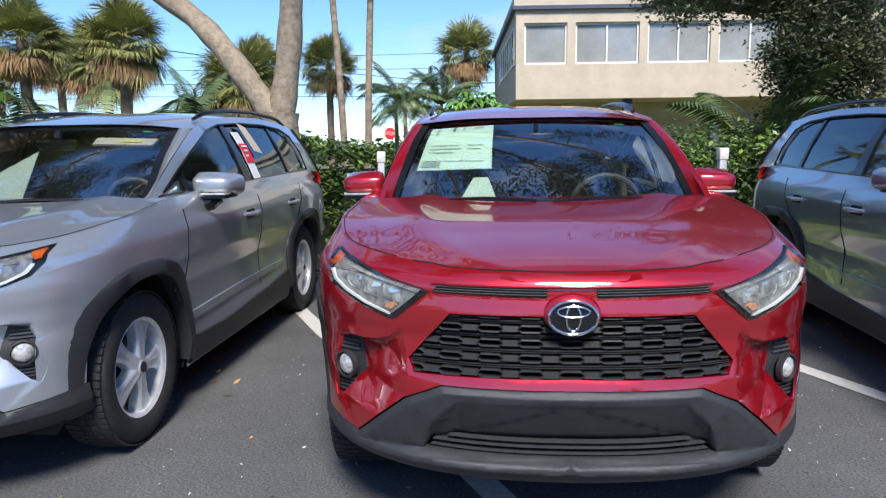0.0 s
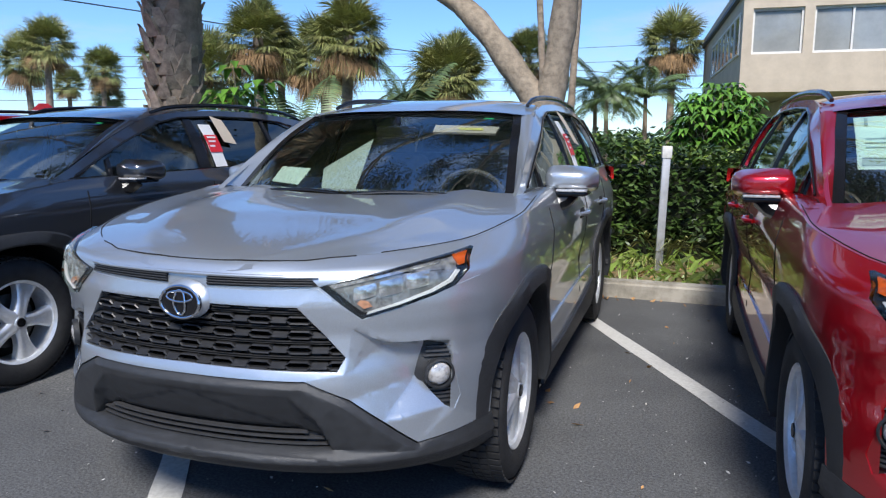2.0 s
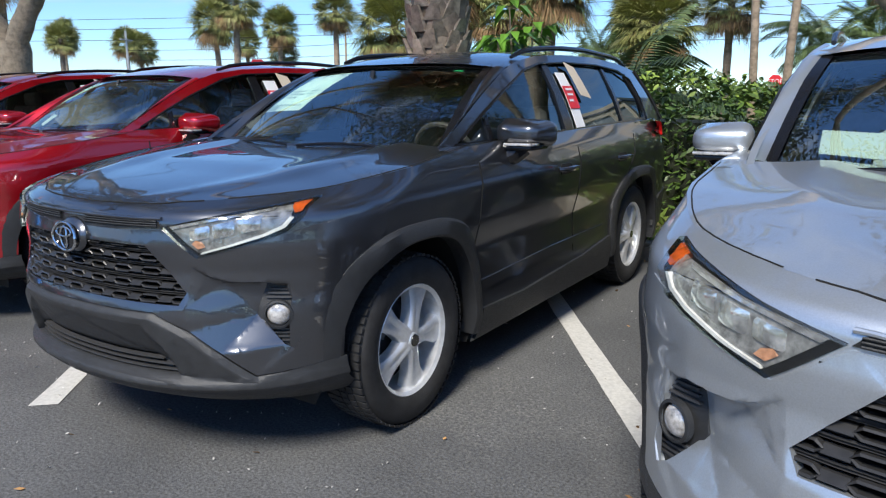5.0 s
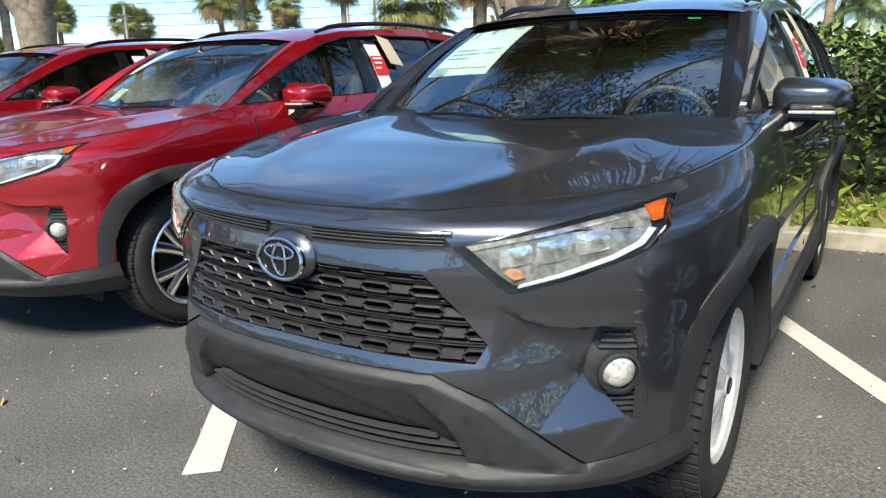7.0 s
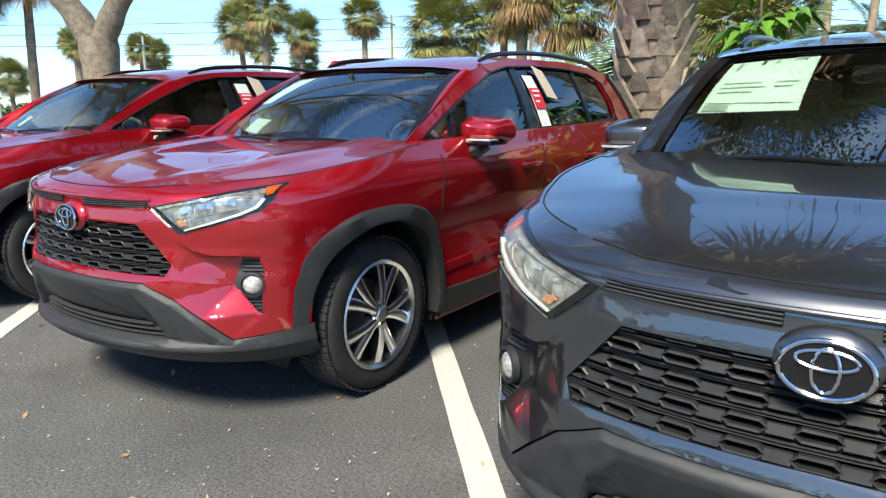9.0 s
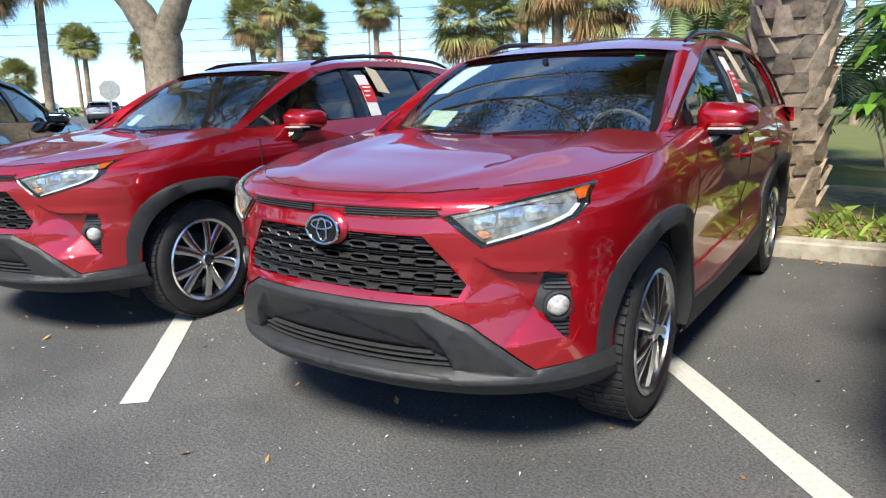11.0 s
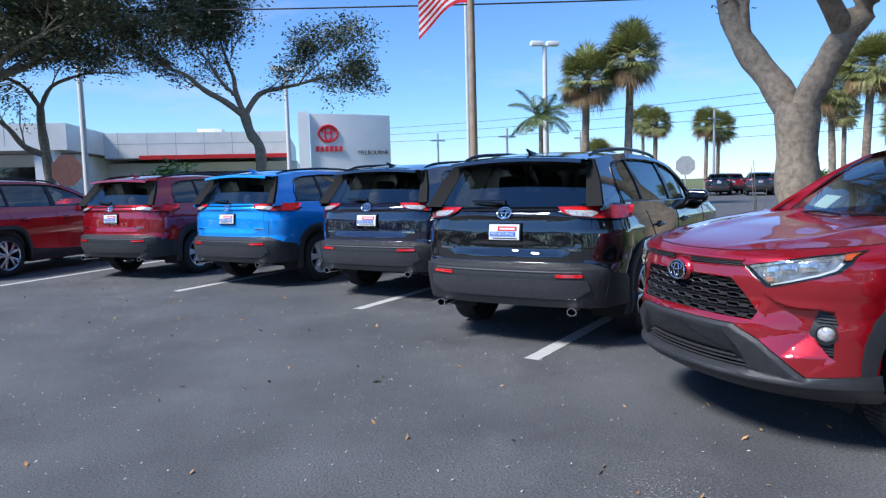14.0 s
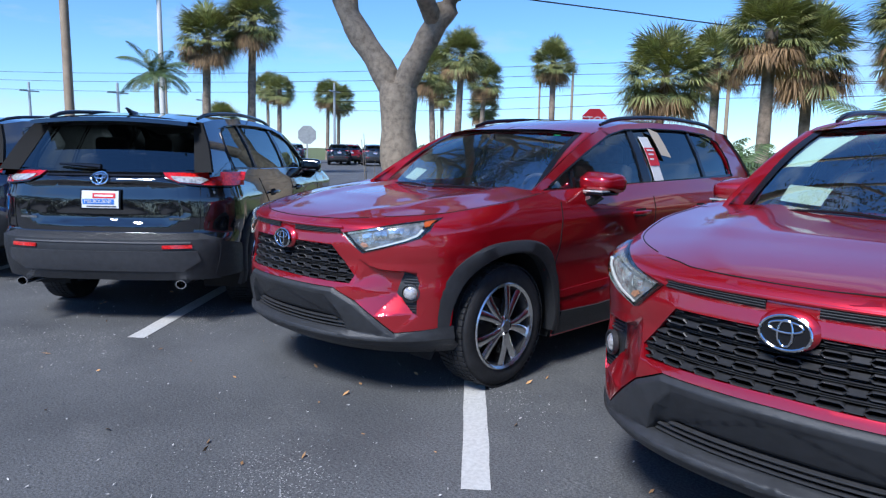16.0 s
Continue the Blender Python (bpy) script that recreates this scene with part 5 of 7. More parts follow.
def feather_palm(name, x, y, height, size=1.8, fronds=16, seed=1, trunk=0.11, base=0.0, label="feather palm with arching green fronds", material=None):
    rnd = random.Random(seed)
    t = thing(name, label, "palm tree", "feather palms", m=pose(x, y, 0))
    bm = bmesh.new()
    tube(bm, [(0, 0, -0.06 + base), (0.03, 0, height * 0.5), (0, 0.02, height)], [trunk * 1.2, trunk, trunk * 0.8], 10)
    part("trunk", bm, M_PALMBARK, t)
    pile = Pile()
    for i in range(fronds):
        a = i * 2.4 + rnd.uniform(-0.3, 0.3)
        el = radians(rnd.uniform(15, 80))
        o = Vector((math.cos(a), math.sin(a), 0))
        s = Vector((-math.sin(a), math.cos(a), 0))
        p = Vector((0, 0, height))
        v = o * math.cos(el) + Vector((0, 0, math.sin(el)))
        seg = 16
        for k in range(seg):
            v = (v - Vector((0, 0, 0.11))).normalized()
            q = p + v * size / seg
            pile.quad(p - s * 0.012, p + s * 0.012, q + s * 0.01, q - s * 0.01)
            ln = size * 0.30 * math.sin(math.pi * (0.12 + 0.85 * k / seg)) * rnd.uniform(0.85, 1.1)
            for sg in (-1, 1):
                for h in (0, 0.5):
                    b = p + (q - p) * h
                    tip = b + s * sg * ln * 0.85 + v * ln * 0.45 - Vector((0, 0, ln * 0.45))
                    m = (b + tip) / 2 + Vector((0, 0, 0.06 * ln))
                    pile.quad(b, m + v * 0.02 * size, tip, m - v * 0.008 * size)
            p = q
    o = new("crown", pile.mesh("crown", material or M_FEATHER))
    o.parent = t
    return t


def leaf_cloud(pile, c, r, count, size, rnd, flat=0.6):
    for _ in range(count):
        while True:
            d = Vector((rnd.uniform(-1, 1), rnd.uniform(-1, 1), rnd.uniform(-1, 1)))
            if 0.05 < d.length < 1:
                break
        p = c + Vector((d.x * r, d.y * r, d.z * r * flat))
        a, b = rnd.uniform(0, math.tau), rnd.uniform(-0.8, 0.8)
        u = Vector((math.cos(a) * math.cos(b), math.sin(a) * math.cos(b), math.sin(b)))
        w = u.cross(Vector((rnd.uniform(-1, 1), rnd.uniform(-1, 1), 1))).normalized()
        s = size * rnd.uniform(0.6, 1.3)
        pile.quad(p - u * s, p + w * s * 0.42, p + u * s, p - w * s * 0.42)


def oak(name, x, y, limbs, seed=1, leaf=0.055, density=70, clump=0.55, label="", depth=3, spread=0.55, sub=0.62):
    """A broad tree. limbs: (start, list of points, radius) for the main wood; twigs and leaf clumps grow from them."""
    rnd = random.Random(seed)
    t = thing(name, label or "spreading oak with grey bark and small dark leaves", "tree", m=pose(x, y, 0))
    bm = bmesh.new()
    pile = Pile()

    def twig(p, d, ln, r, lv):
        pts, rr = [p], [r]
        q, v = p.copy(), d.normalized()
        for k in range(4):
            v = (v + Vector((rnd.uniform(-1, 1), rnd.uniform(-1, 1), rnd.uniform(-0.6, 0.8))) * 0.28).normalized()
            q = q + v * ln / 4
            pts.append(q)
            rr.append(r * (1 - 0.17 * (k + 1)))
        tube(bm, pts, rr, 7 if lv > 1 else 5, False)
        if lv == 0:
            for q2 in pts[1:]:
                leaf_cloud(pile, q2, clump * rnd.uniform(0.6, 1.2), int(density * rnd.uniform(0.4, 1.3)), leaf, rnd)
            return
        for k in range(1, 5):
            for _ in range(1 if k < 4 else 2):
                w = (v + Vector((rnd.uniform(-1, 1), rnd.uniform(-1, 1), rnd.uniform(-0.35, 0.8))) * spread * 1.6).normalized()
                twig(pts[k], w, ln * sub * rnd.uniform(0.75, 1.2), rr[k] * 0.62, lv - 1)
    for pts, r0, r1, grow in limbs:
        pts = [Vector(p) for p in pts]
        n = len(pts)
        b2 = bmesh.new()
        fine = []
        for i in range((n - 1) * 4 + 1):
            k, f = min(i // 4, n - 2), i / 4 - min(i // 4, n - 2)
            pa, pb, pc, pd = pts[max(k - 1, 0)], pts[k], pts[k + 1], pts[min(k + 2, n - 1)]
            fine.append(0.5 * ((2 * pb) + (pc - pa) * f + (2 * pa - 5 * pb + 4 * pc - pd) * f * f + (3 * pb - pa - 3 * pc + pd) * f ** 3))
        nn = len(fine)
        tube(b2, fine, [(r0 + (r1 - r0) * i / (nn - 1)) * (1 + 0.07 * math.sin(i * 1.7 + seed)) for i in range(nn)], 16)
        part("limb" if grow else "trunk", b2, M_OAKBARK, t, angle=80)
        if grow:
            d = (pts[-1] - pts[-2]).normalized()
            for _ in range(3):
                w = (d + Vector((rnd.uniform(-1, 1), rnd.uniform(-1, 1), rnd.uniform(-0.3, 0.7))) * spread).normalized()
                twig(pts[-1], w, grow * rnd.uniform(0.8, 1.2), r1 * 0.75, depth - 1)
            for k in range(max(1, n - 3), n - 1):
                w = (d + Vector((rnd.uniform(-1, 1), rnd.uniform(-1, 1), rnd.uniform(-0.1, 0.9))) * 1.0).normalized()
                twig(pts[k], w, grow * 0.8, r1 * 0.6, depth - 2)
    tw = part("twig_wood", bm, M_OAKBARK, t, angle=80)
    tagged(tw, kind="stuff")
    if pile.f:
        o = new("crown", pile.mesh("crown", M_OAKLEAF))
        o.parent = t
    return t


# fan palms: x, y, height, crown size
for i, (x, y, h, c, dd, lx) in enumerate((
        (-16.3, 18.8, 4.7, 1.9, 0.42, 0.0), (-12.9, 18.6, 4.5, 1.9, 0.42, 0.2), (-11.0, 22.2, 3.6, 2.1, 0.35, -0.2), (-21.5, 21.6, 4.1, 2.5, 0.3, 0.3),
        (-17.5, 24.0, 4.7, 2.5, 0.5, 0.0), (-23.2, 28.4, 5.4, 2.2, 0.5, 0.0), (-36.9, 33.5, 6.9, 2.2, 0.3, 0.0),
        (-42.9, 28.9, 6.4, 2.6, 0.3, -0.4), (-37.2, 26.0, 6.6, 2.3, 0.3, 0.3), (-48.8, 38.5, 7.0, 2.5, 0.3, 0.4), (-50.5, 40.5, 5.0, 2.2, 0.2, -0.2),
        (-78.5, 43.4, 7.0, 2.9, 0.25, 0.2), (-60.6, 26.9, 6.0, 2.0, 0.25, 0.2), (-75.7, 40.3, 7.2, 2.6, 0.25, 0.3), (-101.6, 45.8, 9.9, 3.2, 0.25, 0.0),
        (-41.0, 15.5, 7.6, 2.5, 0.35, 0.5), (-41.5, 13.4, 6.6, 2.4, 0.45, 0.4), (-6.7, 40.0, 6.6, 2.7, 0.45, 0.0), (-15.3, 30.5, 4.6, 2.0, 0.5, 0.0),
        (-58.0, 21.0, 3.4, 2.0, 0.1, 0.0), (-61.5, 45.0, 6.8, 2.3, 0.3, 0.0), (-12.7, 34.4, 5.5, 2.3, 0.5, 0.0), (-20.3, 42.0, 6.6, 2.7, 0.45, 0.0))):
    fan_palm("fan_palm", x, y, h, c * 0.76, 150, (lx, 0), 0.17 + 0.012 * (h - 4), 10 + i, dd)
fan_palm("booted_palm", -7.72, 7.25, 5.8, 2.3, 85, (0.25, 0), 0.30, 77, 0.4, True, "thick palm trunk covered in criss-cross frond stubs")
for x, y, h, s, sd in ((-8.5, 33.2, 3.3, 2.4, 3), (-9.6, 35.5, 3.9, 2.4, 4), (-37.9, 9.9, 4.2, 1.8, 6), (-7.0, 34.5, 3.4, 2.3, 5), (-13.9, 24.1, 2.7, 2.1, 7), (-14.3, 24.6, 2.2, 2.0, 8)):
    feather_palm("feather_palm", x, y, h, s, 18, sd)
for x, y, h, s, sd in ((-10.2, 12.5, 0.5, 2.3, 11), (-14.6, 13.5, 0.5, 2.0, 12), (3.6, 15.5, 0.9, 2.6, 13), (5.2, 16.0, 0.8, 2.4, 14), (-12.5, 8.9, 0.6, 1.35, 17), (-12.2, 16.0, 1.1, 2.6, 15), (-8.6, 14.2, 1.0, 2.7, 16)):
    feather_palm("low_palm", x, y, h, s, 20, sd, 0.08, label="low bushy feather palm with arching fronds")
# tall bare palm stems by the stop sign
for x, y, l in ((-10.2, 29.5, -0.5), (-9.0, 29.0, 0.4)):
    fan_palm("tall_palm", x, y, 9.5, 1.6, 30, (l, 0), 0.15, int(-x * 10), 0.3, False, "very tall slender palm with a small crown")

# leaning tree behind the silver car
oak("leaning_oak", -3.12, 7.95, (
    ([(0.1, 0, -0.02), (0.02, 0, 0.6), (-0.02, 0, 1.2), (0, 0, 1.75)], 0.24, 0.20, 0),
    ([(0, 0, 1.70), (0.10, 0.02, 2.3), (0.16, 0.05, 3.0), (0.15, 0.1, 3.8), (0.2, 0.2, 4.8)], 0.15, 0.11, 2.2),
    ([(0, 0, 1.6), (-0.35, 0.02, 2.05), (-0.75, 0.05, 2.55), (-1.2, 0.1, 2.95), (-1.9, 0.0, 3.4), (-2.9, -0.3, 4.0)], 0.15, 0.10, 2.2),
    ([(0.15, 0.1, 3.9), (1.4, -0.6, 5.2), (2.8, -1.4, 6.0)], 0.10, 0.06, 2.8),
    ([(0.15, 0.1, 4.2), (-1.0, -1.0, 5.4), (-2.0, -2.0, 6.2)], 0.10, 0.06, 2.8),
    ([(0.2, 0.2, 4.6), (0.6, -1.0, 5.8), (0.9, -2.4, 6.6)], 0.09, 0.06, 2.8),
    ([(0.2, 0.2, 4.6), (2.2, 0.6, 6.2), (4.6, 0.2, 7.0)], 0.10, 0.06, 2.8)), 5, 0.055, 58, 0.6, "leaning forked tree trunk with rough grey bark")
# forked oak behind the red cars
oak("forked_oak", -15.0, 5.75, (
    ([(0.15, 0, -0.02), (0.1, 0, 0.7), (0.02, 0, 1.4), (-0.02, 0.02, 2.2)], 0.26, 0.245, 0),
    ([(-0.05, 0, 2.0), (-0.26, -0.1, 2.45), (-0.6, -0.3, 3.0), (-0.85, -0.4, 3.6), (-1.0, -0.5, 4.6)], 0.19, 0.13, 2.6),
    ([(0.0, 0, 2.0), (0.18, 0.12, 2.45), (0.38, 0.27, 2.9), (0.60, 0.40, 3.3), (0.55, 0.4, 4.0), (0.9, 0.2, 5.0)], 0.17, 0.12, 2.6),
    ([(0.4, 0.3, 3.0), (1.4, -1.4, 4.2), (2.4, -3.0, 5.2)], 0.12, 0.07, 2.4),
    ([(0.55, 0.4, 3.9), (2.2, 0.2, 5.4), (4.2, 0.0, 6.2)], 0.11, 0.06, 3.0),
    ([(0.55, 0.4, 3.9), (2.6, 1.4, 5.6), (5.6, 1.8, 6.6)], 0.11, 0.06, 3.0),
    ([(-0.9, -0.4, 4.0), (-0.6, -1.6, 5.4), (-0.4, -3.0, 6.2)], 0.11, 0.06, 2.6)), 8, 0.055, 24, 0.6, "large forked oak with rough brown bark")
oak("spreading_oak", -30.1, -12.4, (
    ([(0, 0, -0.06), (0.02, -0.05, 1.2), (0.05, 0.0, 2.4), (0.0, 0.02, 3.4)], 0.36, 0.33, 0),
    ([(-0.05, 0.05, 3.25), (-0.17, 0.73, 3.82), (-0.03, 1.55, 4.09), (0.07, 2.45, 4.17), (-0.18, 2.99, 4.81), (-1.0, 3.55, 5.26)], 0.21, 0.09, 2.6),
    ([(-0.2, 0.40, 3.6), (-0.21, 0.62, 4.44), (-0.59, 0.94, 4.93), (-0.63, 1.68, 5.07), (-1.9, 2.04, 5.67)], 0.15, 0.08, 2.6),
    ([(-0.02, 0.03, 3.3), (0.18, 0.29, 4.21), (-0.4, 0.1, 5.2), (0.6, 0.8, 5.8)], 0.19, 0.09, 2.8),
    ([(0.06, -0.08, 3.25), (0.06, -0.48, 3.95), (0.47, -0.63, 4.76), (0.26, -1.0, 5.87)], 0.20, 0.09, 2.8),
    ([(0.12, -0.22, 3.5), (0.5, -0.28, 4.52), (0.76, -0.14, 5.19), (-0.5, -0.4, 6.3)], 0.15, 0.07, 2.6),
    ([(0.1, 0.2, 4.2), (-0.6, 0.48, 5.09), (-0.31, 1.36, 5.63), (-1.2, 1.4, 6.5)], 0.12, 0.06, 2.8),
    ([(-0.18, 2.9, 4.7), (0.4, 3.6, 5.4), (0.6, 4.6, 5.9)], 0.09, 0.05, 2.4)), 21, 0.075, 62, 0.9, "broad spreading live oak with twisting grey limbs", 3, 0.75)
oak("showroom_oak", -32.1, -2.1, (
    ([(0, 0.1, -0.06), (0.0, 0.06, 1.2), (0.02, 0.1, 2.68), (-0.1, -0.2, 3.24), (0.0, -0.37, 3.9)], 0.19, 0.16, 0),
    ([(0.03, -0.35, 3.82), (0.19, -0.93, 4.28), (0.55, -1.54, 4.63), (0.9, -2.0, 5.04), (0.95, -2.44, 5.22)], 0.12, 0.05, 1.7),
    ([(0.03, -0.36, 3.85), (0.14, -0.59, 4.56), (0.18, -0.64, 5.1), (0.0, -0.8, 5.5)], 0.11, 0.05, 1.7),
    ([(0.14, -0.59, 4.5), (0.4, -1.0, 4.9), (0.7, -1.3, 5.4)], 0.07, 0.04, 1.6),
    ([(0.03, -0.36, 3.85), (0.04, 0.15, 4.55), (-0.2, 0.81, 4.79), (0.3, 1.5, 4.85)], 0.11, 0.05, 1.6)), 33, 0.062, 34, 0.6, "oak with thinning leaves and bare twigs", 3, 0.75)
oak("small_oak", -35.4, -10.0, (
    ([(0, 0.1, -0.06), (0.0, 0.14, 1.5), (0.04, 0.05, 2.85), (-0.1, -0.08, 3.9), (0.0, -0.03, 4.6)], 0.21, 0.13, 0),
    ([(0, 0.02, 2.8), (0.32, -0.55, 3.1), (0.6, -0.94, 3.75), (0.9, -1.4, 4.2)], 0.13, 0.06, 2.0),
    ([(0.0, -0.03, 4.5), (0.33, -0.38, 5.2), (0.56, -1.03, 5.6)], 0.09, 0.05, 2.0),
    ([(0.0, -0.03, 4.5), (0, 0.4, 5.3), (-0.2, 1.2, 5.7)], 0.09, 0.05, 2.2)), 35, 0.06, 16, 0.6, "small half-bare oak with pale bark", 3, 0.75)
oak("roadside_oak", 6.6, 18.6, (
    ([(0.1, 0, -0.06), (0.0, 0, 1.6), (0.2, 0, 2.8)], 0.26, 0.2, 0),
    ([(0.2, 0, 2.8), (1.2, -0.4, 4.0), (2.2, -0.6, 5.0)], 0.14, 0.09, 2.6),
    ([(0.2, 0, 2.8), (-0.8, -0.6, 3.5), (-1.8, -0.8, 4.1)], 0.13, 0.08, 2.2),
    ([(0.2, 0, 2.6), (-0.4, -0.9, 3.0), (-0.9, -1.6, 3.2)], 0.10, 0.06, 1.9),
    ([(0.2, 0, 2.6), (1.4, -0.9, 3.0), (2.6, -1.4, 3.2)], 0.10, 0.06, 1.9),
    ([(0.2, 0, 2.6), (-1.2, -1.2, 3.6), (-2.6, -1.8, 3.9)], 0.10, 0.05, 1.9),
    ([(0.2, 0, 2.6), (-0.8, -1.2, 3.3), (-1.4, -2.0, 2.9)], 0.08, 0.04, 1.4),
    ([(0.2, 0, 2.6), (1.4, -1.4, 3.2), (2.2, -2.2, 2.9)], 0.08, 0.04, 1.5),
    ([(0.2, 0, 2.8), (3.0, -0.8, 4.0), (5.0, -1.0, 4.6)], 0.14, 0.08, 2.8)), 41, 0.058, 85, 0.78, "dark-leaved oak before the office building")


def bush(name, x, y, z0, rx, ry, rz, count, size, material, seed, label, category="bush", kind=""):
    rnd = random.Random(seed)
    pile = Pile()
    for _ in range(count):
        a, e = rnd.uniform(0, math.tau), math.asin(rnd.uniform(-0.25, 1))
        k = rnd.uniform(0.72, 1.06) * (1 + 0.16 * noise.noise(Vector((math.cos(a) * 2 + seed, math.sin(a) * 2, e * 2))))
        p = Vector((x + rx * k * math.cos(a) * math.cos(e), y + ry * k * math.sin(a) * math.cos(e), z0 + max(0.02, rz * k * math.sin(e))))
        leaf_cloud(pile, p, size * 1.2, 1, size, rnd)
    bm = bmesh.new()
    for k in range(7):
        a = k * 0.9
        tube(bm, [(x, y, -0.05), (x + rx * 0.3 * math.cos(a), y + ry * 0.3 * math.sin(a), z0 + rz * 0.4), (x + rx * 0.6 * math.cos(a), y + ry * 0.6 * math.sin(a), z0 + rz * 0.75)], [0.03, 0.02, 0.01], 5)
    t = part(name, bm, M_OAKBARK)
    o = new("leaves", pile.mesh("leaves", material))
    o.parent = t
    return tagged(t, label, category, kind=kind)


def umbrella_plant(x, y, height, seed, leaflen=0.26, whorls=26, rx=0.5):
    """A shrub whose stems end in whorls of long hanging glossy leaves."""
    rnd = random.Random(seed)
    bm = bmesh.new()
    pile = Pile()
    for i in range(whorls):
        a, r = rnd.uniform(0, math.tau), rx * math.sqrt(rnd.random())
        p = Vector((x + r * math.cos(a), y + r * math.sin(a), height * (0.45 + 0.55 * rnd.random() ** 0.7 * math.sqrt(max(0.05, 1 - (r / rx) ** 2 * 0.85)))))
        tube(bm, [(x, y, -0.02), (x + r * 0.5 * math.cos(a), y + r * 0.5 * math.sin(a), p.z * 0.5), p], [0.02, 0.014, 0.008], 5, False)
        for j in range(9):
            b = j * math.tau / 9 + rnd.uniform(-0.2, 0.2)
            o = Vector((math.cos(b), math.sin(b), rnd.uniform(-0.1, 0.35)))
            s = Vector((-math.sin(b), math.cos(b), 0)) * leaflen * 0.20
            m = p + o * leaflen * 0.7
            tip = p + o * leaflen * 1.25 - Vector((0, 0, leaflen * 0.55))
            q = p + o * leaflen * 0.25
            pile.quad(q, m - s, m)
            pile.quad(q, m, m + s)
            pile.quad(m - s, tip, m)
            pile.quad(m, tip, m + s)
    t = part("umbrella_plant", bm, M_OAKBARK)
    o = new("leaves", pile.mesh("leaves", M_BROAD))
    o.parent = t
    return tagged(t, "leafy shrub with whorls of glossy bright green leaves", "shrub")


umbrella_plant(-6.75, 7.45, 2.35, 3, 0.26, 30, 0.45)
umbrella_plant(-2.0, 14.6, 2.45, 5, 0.24, 230, 0.80)
umbrella_plant(-6.5, 7.7, 1.6, 6, 0.22, 16, 0.5)

# clipped hedge along the bed, in two runs
rnd = random.Random(9)
hp, ht = Pile(), Pile()
for _ in range(46000):
    s = rnd.uniform(-3.2, 30.0) if rnd.random() < 0.55 else rnd.uniform(-5.2, 6.0)
    h = 1.22 + 0.05 * s * (s < 0) * -1 + 0.14 * noise.noise(Vector((s * 0.9, 3.3, 0)))
    f = rnd.random()
    if f < 0.62:
        d, z = 1.25 + 0.12 * noise.noise(Vector((s * 1.7, 0, 1))) + abs(rnd.gauss(0, 0.10)), 0.1 + h * rnd.random() ** 0.8
    else:
        d, z = 1.2 + 1.5 * rnd.random(), h + rnd.gauss(0, 0.05)
    z += 0.1 * noise.noise(Vector((s * 2.2, d * 2.2, z * 2.5)))
    p = kerb_pt(s, d + 0.12 * noise.noise(Vector((s * 3, z * 3, 5))))
    p.z = z
    # about a third of the topmost leaves take the lighter green
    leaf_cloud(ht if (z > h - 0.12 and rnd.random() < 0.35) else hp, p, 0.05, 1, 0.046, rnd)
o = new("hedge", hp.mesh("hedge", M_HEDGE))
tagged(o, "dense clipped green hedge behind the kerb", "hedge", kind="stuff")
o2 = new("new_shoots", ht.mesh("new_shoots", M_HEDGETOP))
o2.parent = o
# solid core behind the leaves, its near-black green stands for the inner shade
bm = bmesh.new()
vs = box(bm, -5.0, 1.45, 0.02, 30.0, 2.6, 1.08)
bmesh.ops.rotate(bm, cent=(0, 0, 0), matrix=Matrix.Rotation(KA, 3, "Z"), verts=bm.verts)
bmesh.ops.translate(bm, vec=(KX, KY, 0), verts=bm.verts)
o3 = part("inner_twigs", bm, mat("painted hedge shade", (0.02, 0.026, 0.012), 0.9, var=0.3, scale=12), o)
# young palms sprouting at the hedge's foot
for s_, d_, sd_ in ((-1.25, 0.95, 3), (-0.35, 1.05, 4), (-2.6, 1.0, 5)):
    rr_ = random.Random(sd_)
    pile = Pile()
    for k in range(8):
        a = rr_.uniform(-2.8, -0.3)
        fan_frond(pile, Vector((0, 0, 0.1)), Vector((math.cos(a), math.sin(a), rr_.uniform(0.15, 1.1))), rr_.uniform(0.4, 0.6), 0.3, rr_, 13)
    o = new("young_palm", pile.mesh("young_palm", M_PALMLEAF))
    o.matrix_world = Matrix.Translation(kerb_pt(s_, d_) + Vector((0, 0, 0.05)))
    tagged(o, "young fan palm sprouting at the foot of the hedge", "palm")
# bare saplings by the forked oak
for k, (x, y) in enumerate(((-16.4, 6.9), (-16.0, 6.6), (-15.6, 7.0), (-16.8, 6.5), (-15.8, 7.4))):
    rr_ = random.Random(80 + k)
    bm = bmesh.new()
    for _ in range(3):
        lx, ly = rr_.uniform(-0.15, 0.15), rr_.uniform(-0.15, 0.15)
        hh = rr_.uniform(1.1, 1.7)
        tube(bm, [(x, y, -0.05), (x + lx * 0.5, y + ly * 0.5, hh * 0.5), (x + lx, y + ly, hh)], [0.014, 0.010, 0.004], 5)
    tagged(part("sapling", bm, M_OAKBARK), "thin bare brown sapling stems", "sapling", "saplings")
# weeds and low fern fronds along the bed
pile = Pile()
for _ in range(2600):
    s, d = rnd.uniform(-6.0, 6.0), 0.16 + 1.1 * rnd.random() ** 1.4
    p = kerb_pt(s, d)
    p.z = 0.10
    a = rnd.uniform(0, math.tau)
    ln = rnd.uniform(0.05, 0.17) * (1 + 0.9 * d)
    tip = p + Vector((math.cos(a) * ln * 0.8, math.sin(a) * ln * 0.8, ln * rnd.uniform(0.3, 0.9)))
    sv = Vector((-math.sin(a), math.cos(a), 0)) * 0.008
    pile.quad(p - sv, p + sv, (p + tip) / 2 + sv + Vector((0, 0, ln * 0.2)), tip)
o = new("weeds", pile.mesh("weeds", M_HEDGETOP))
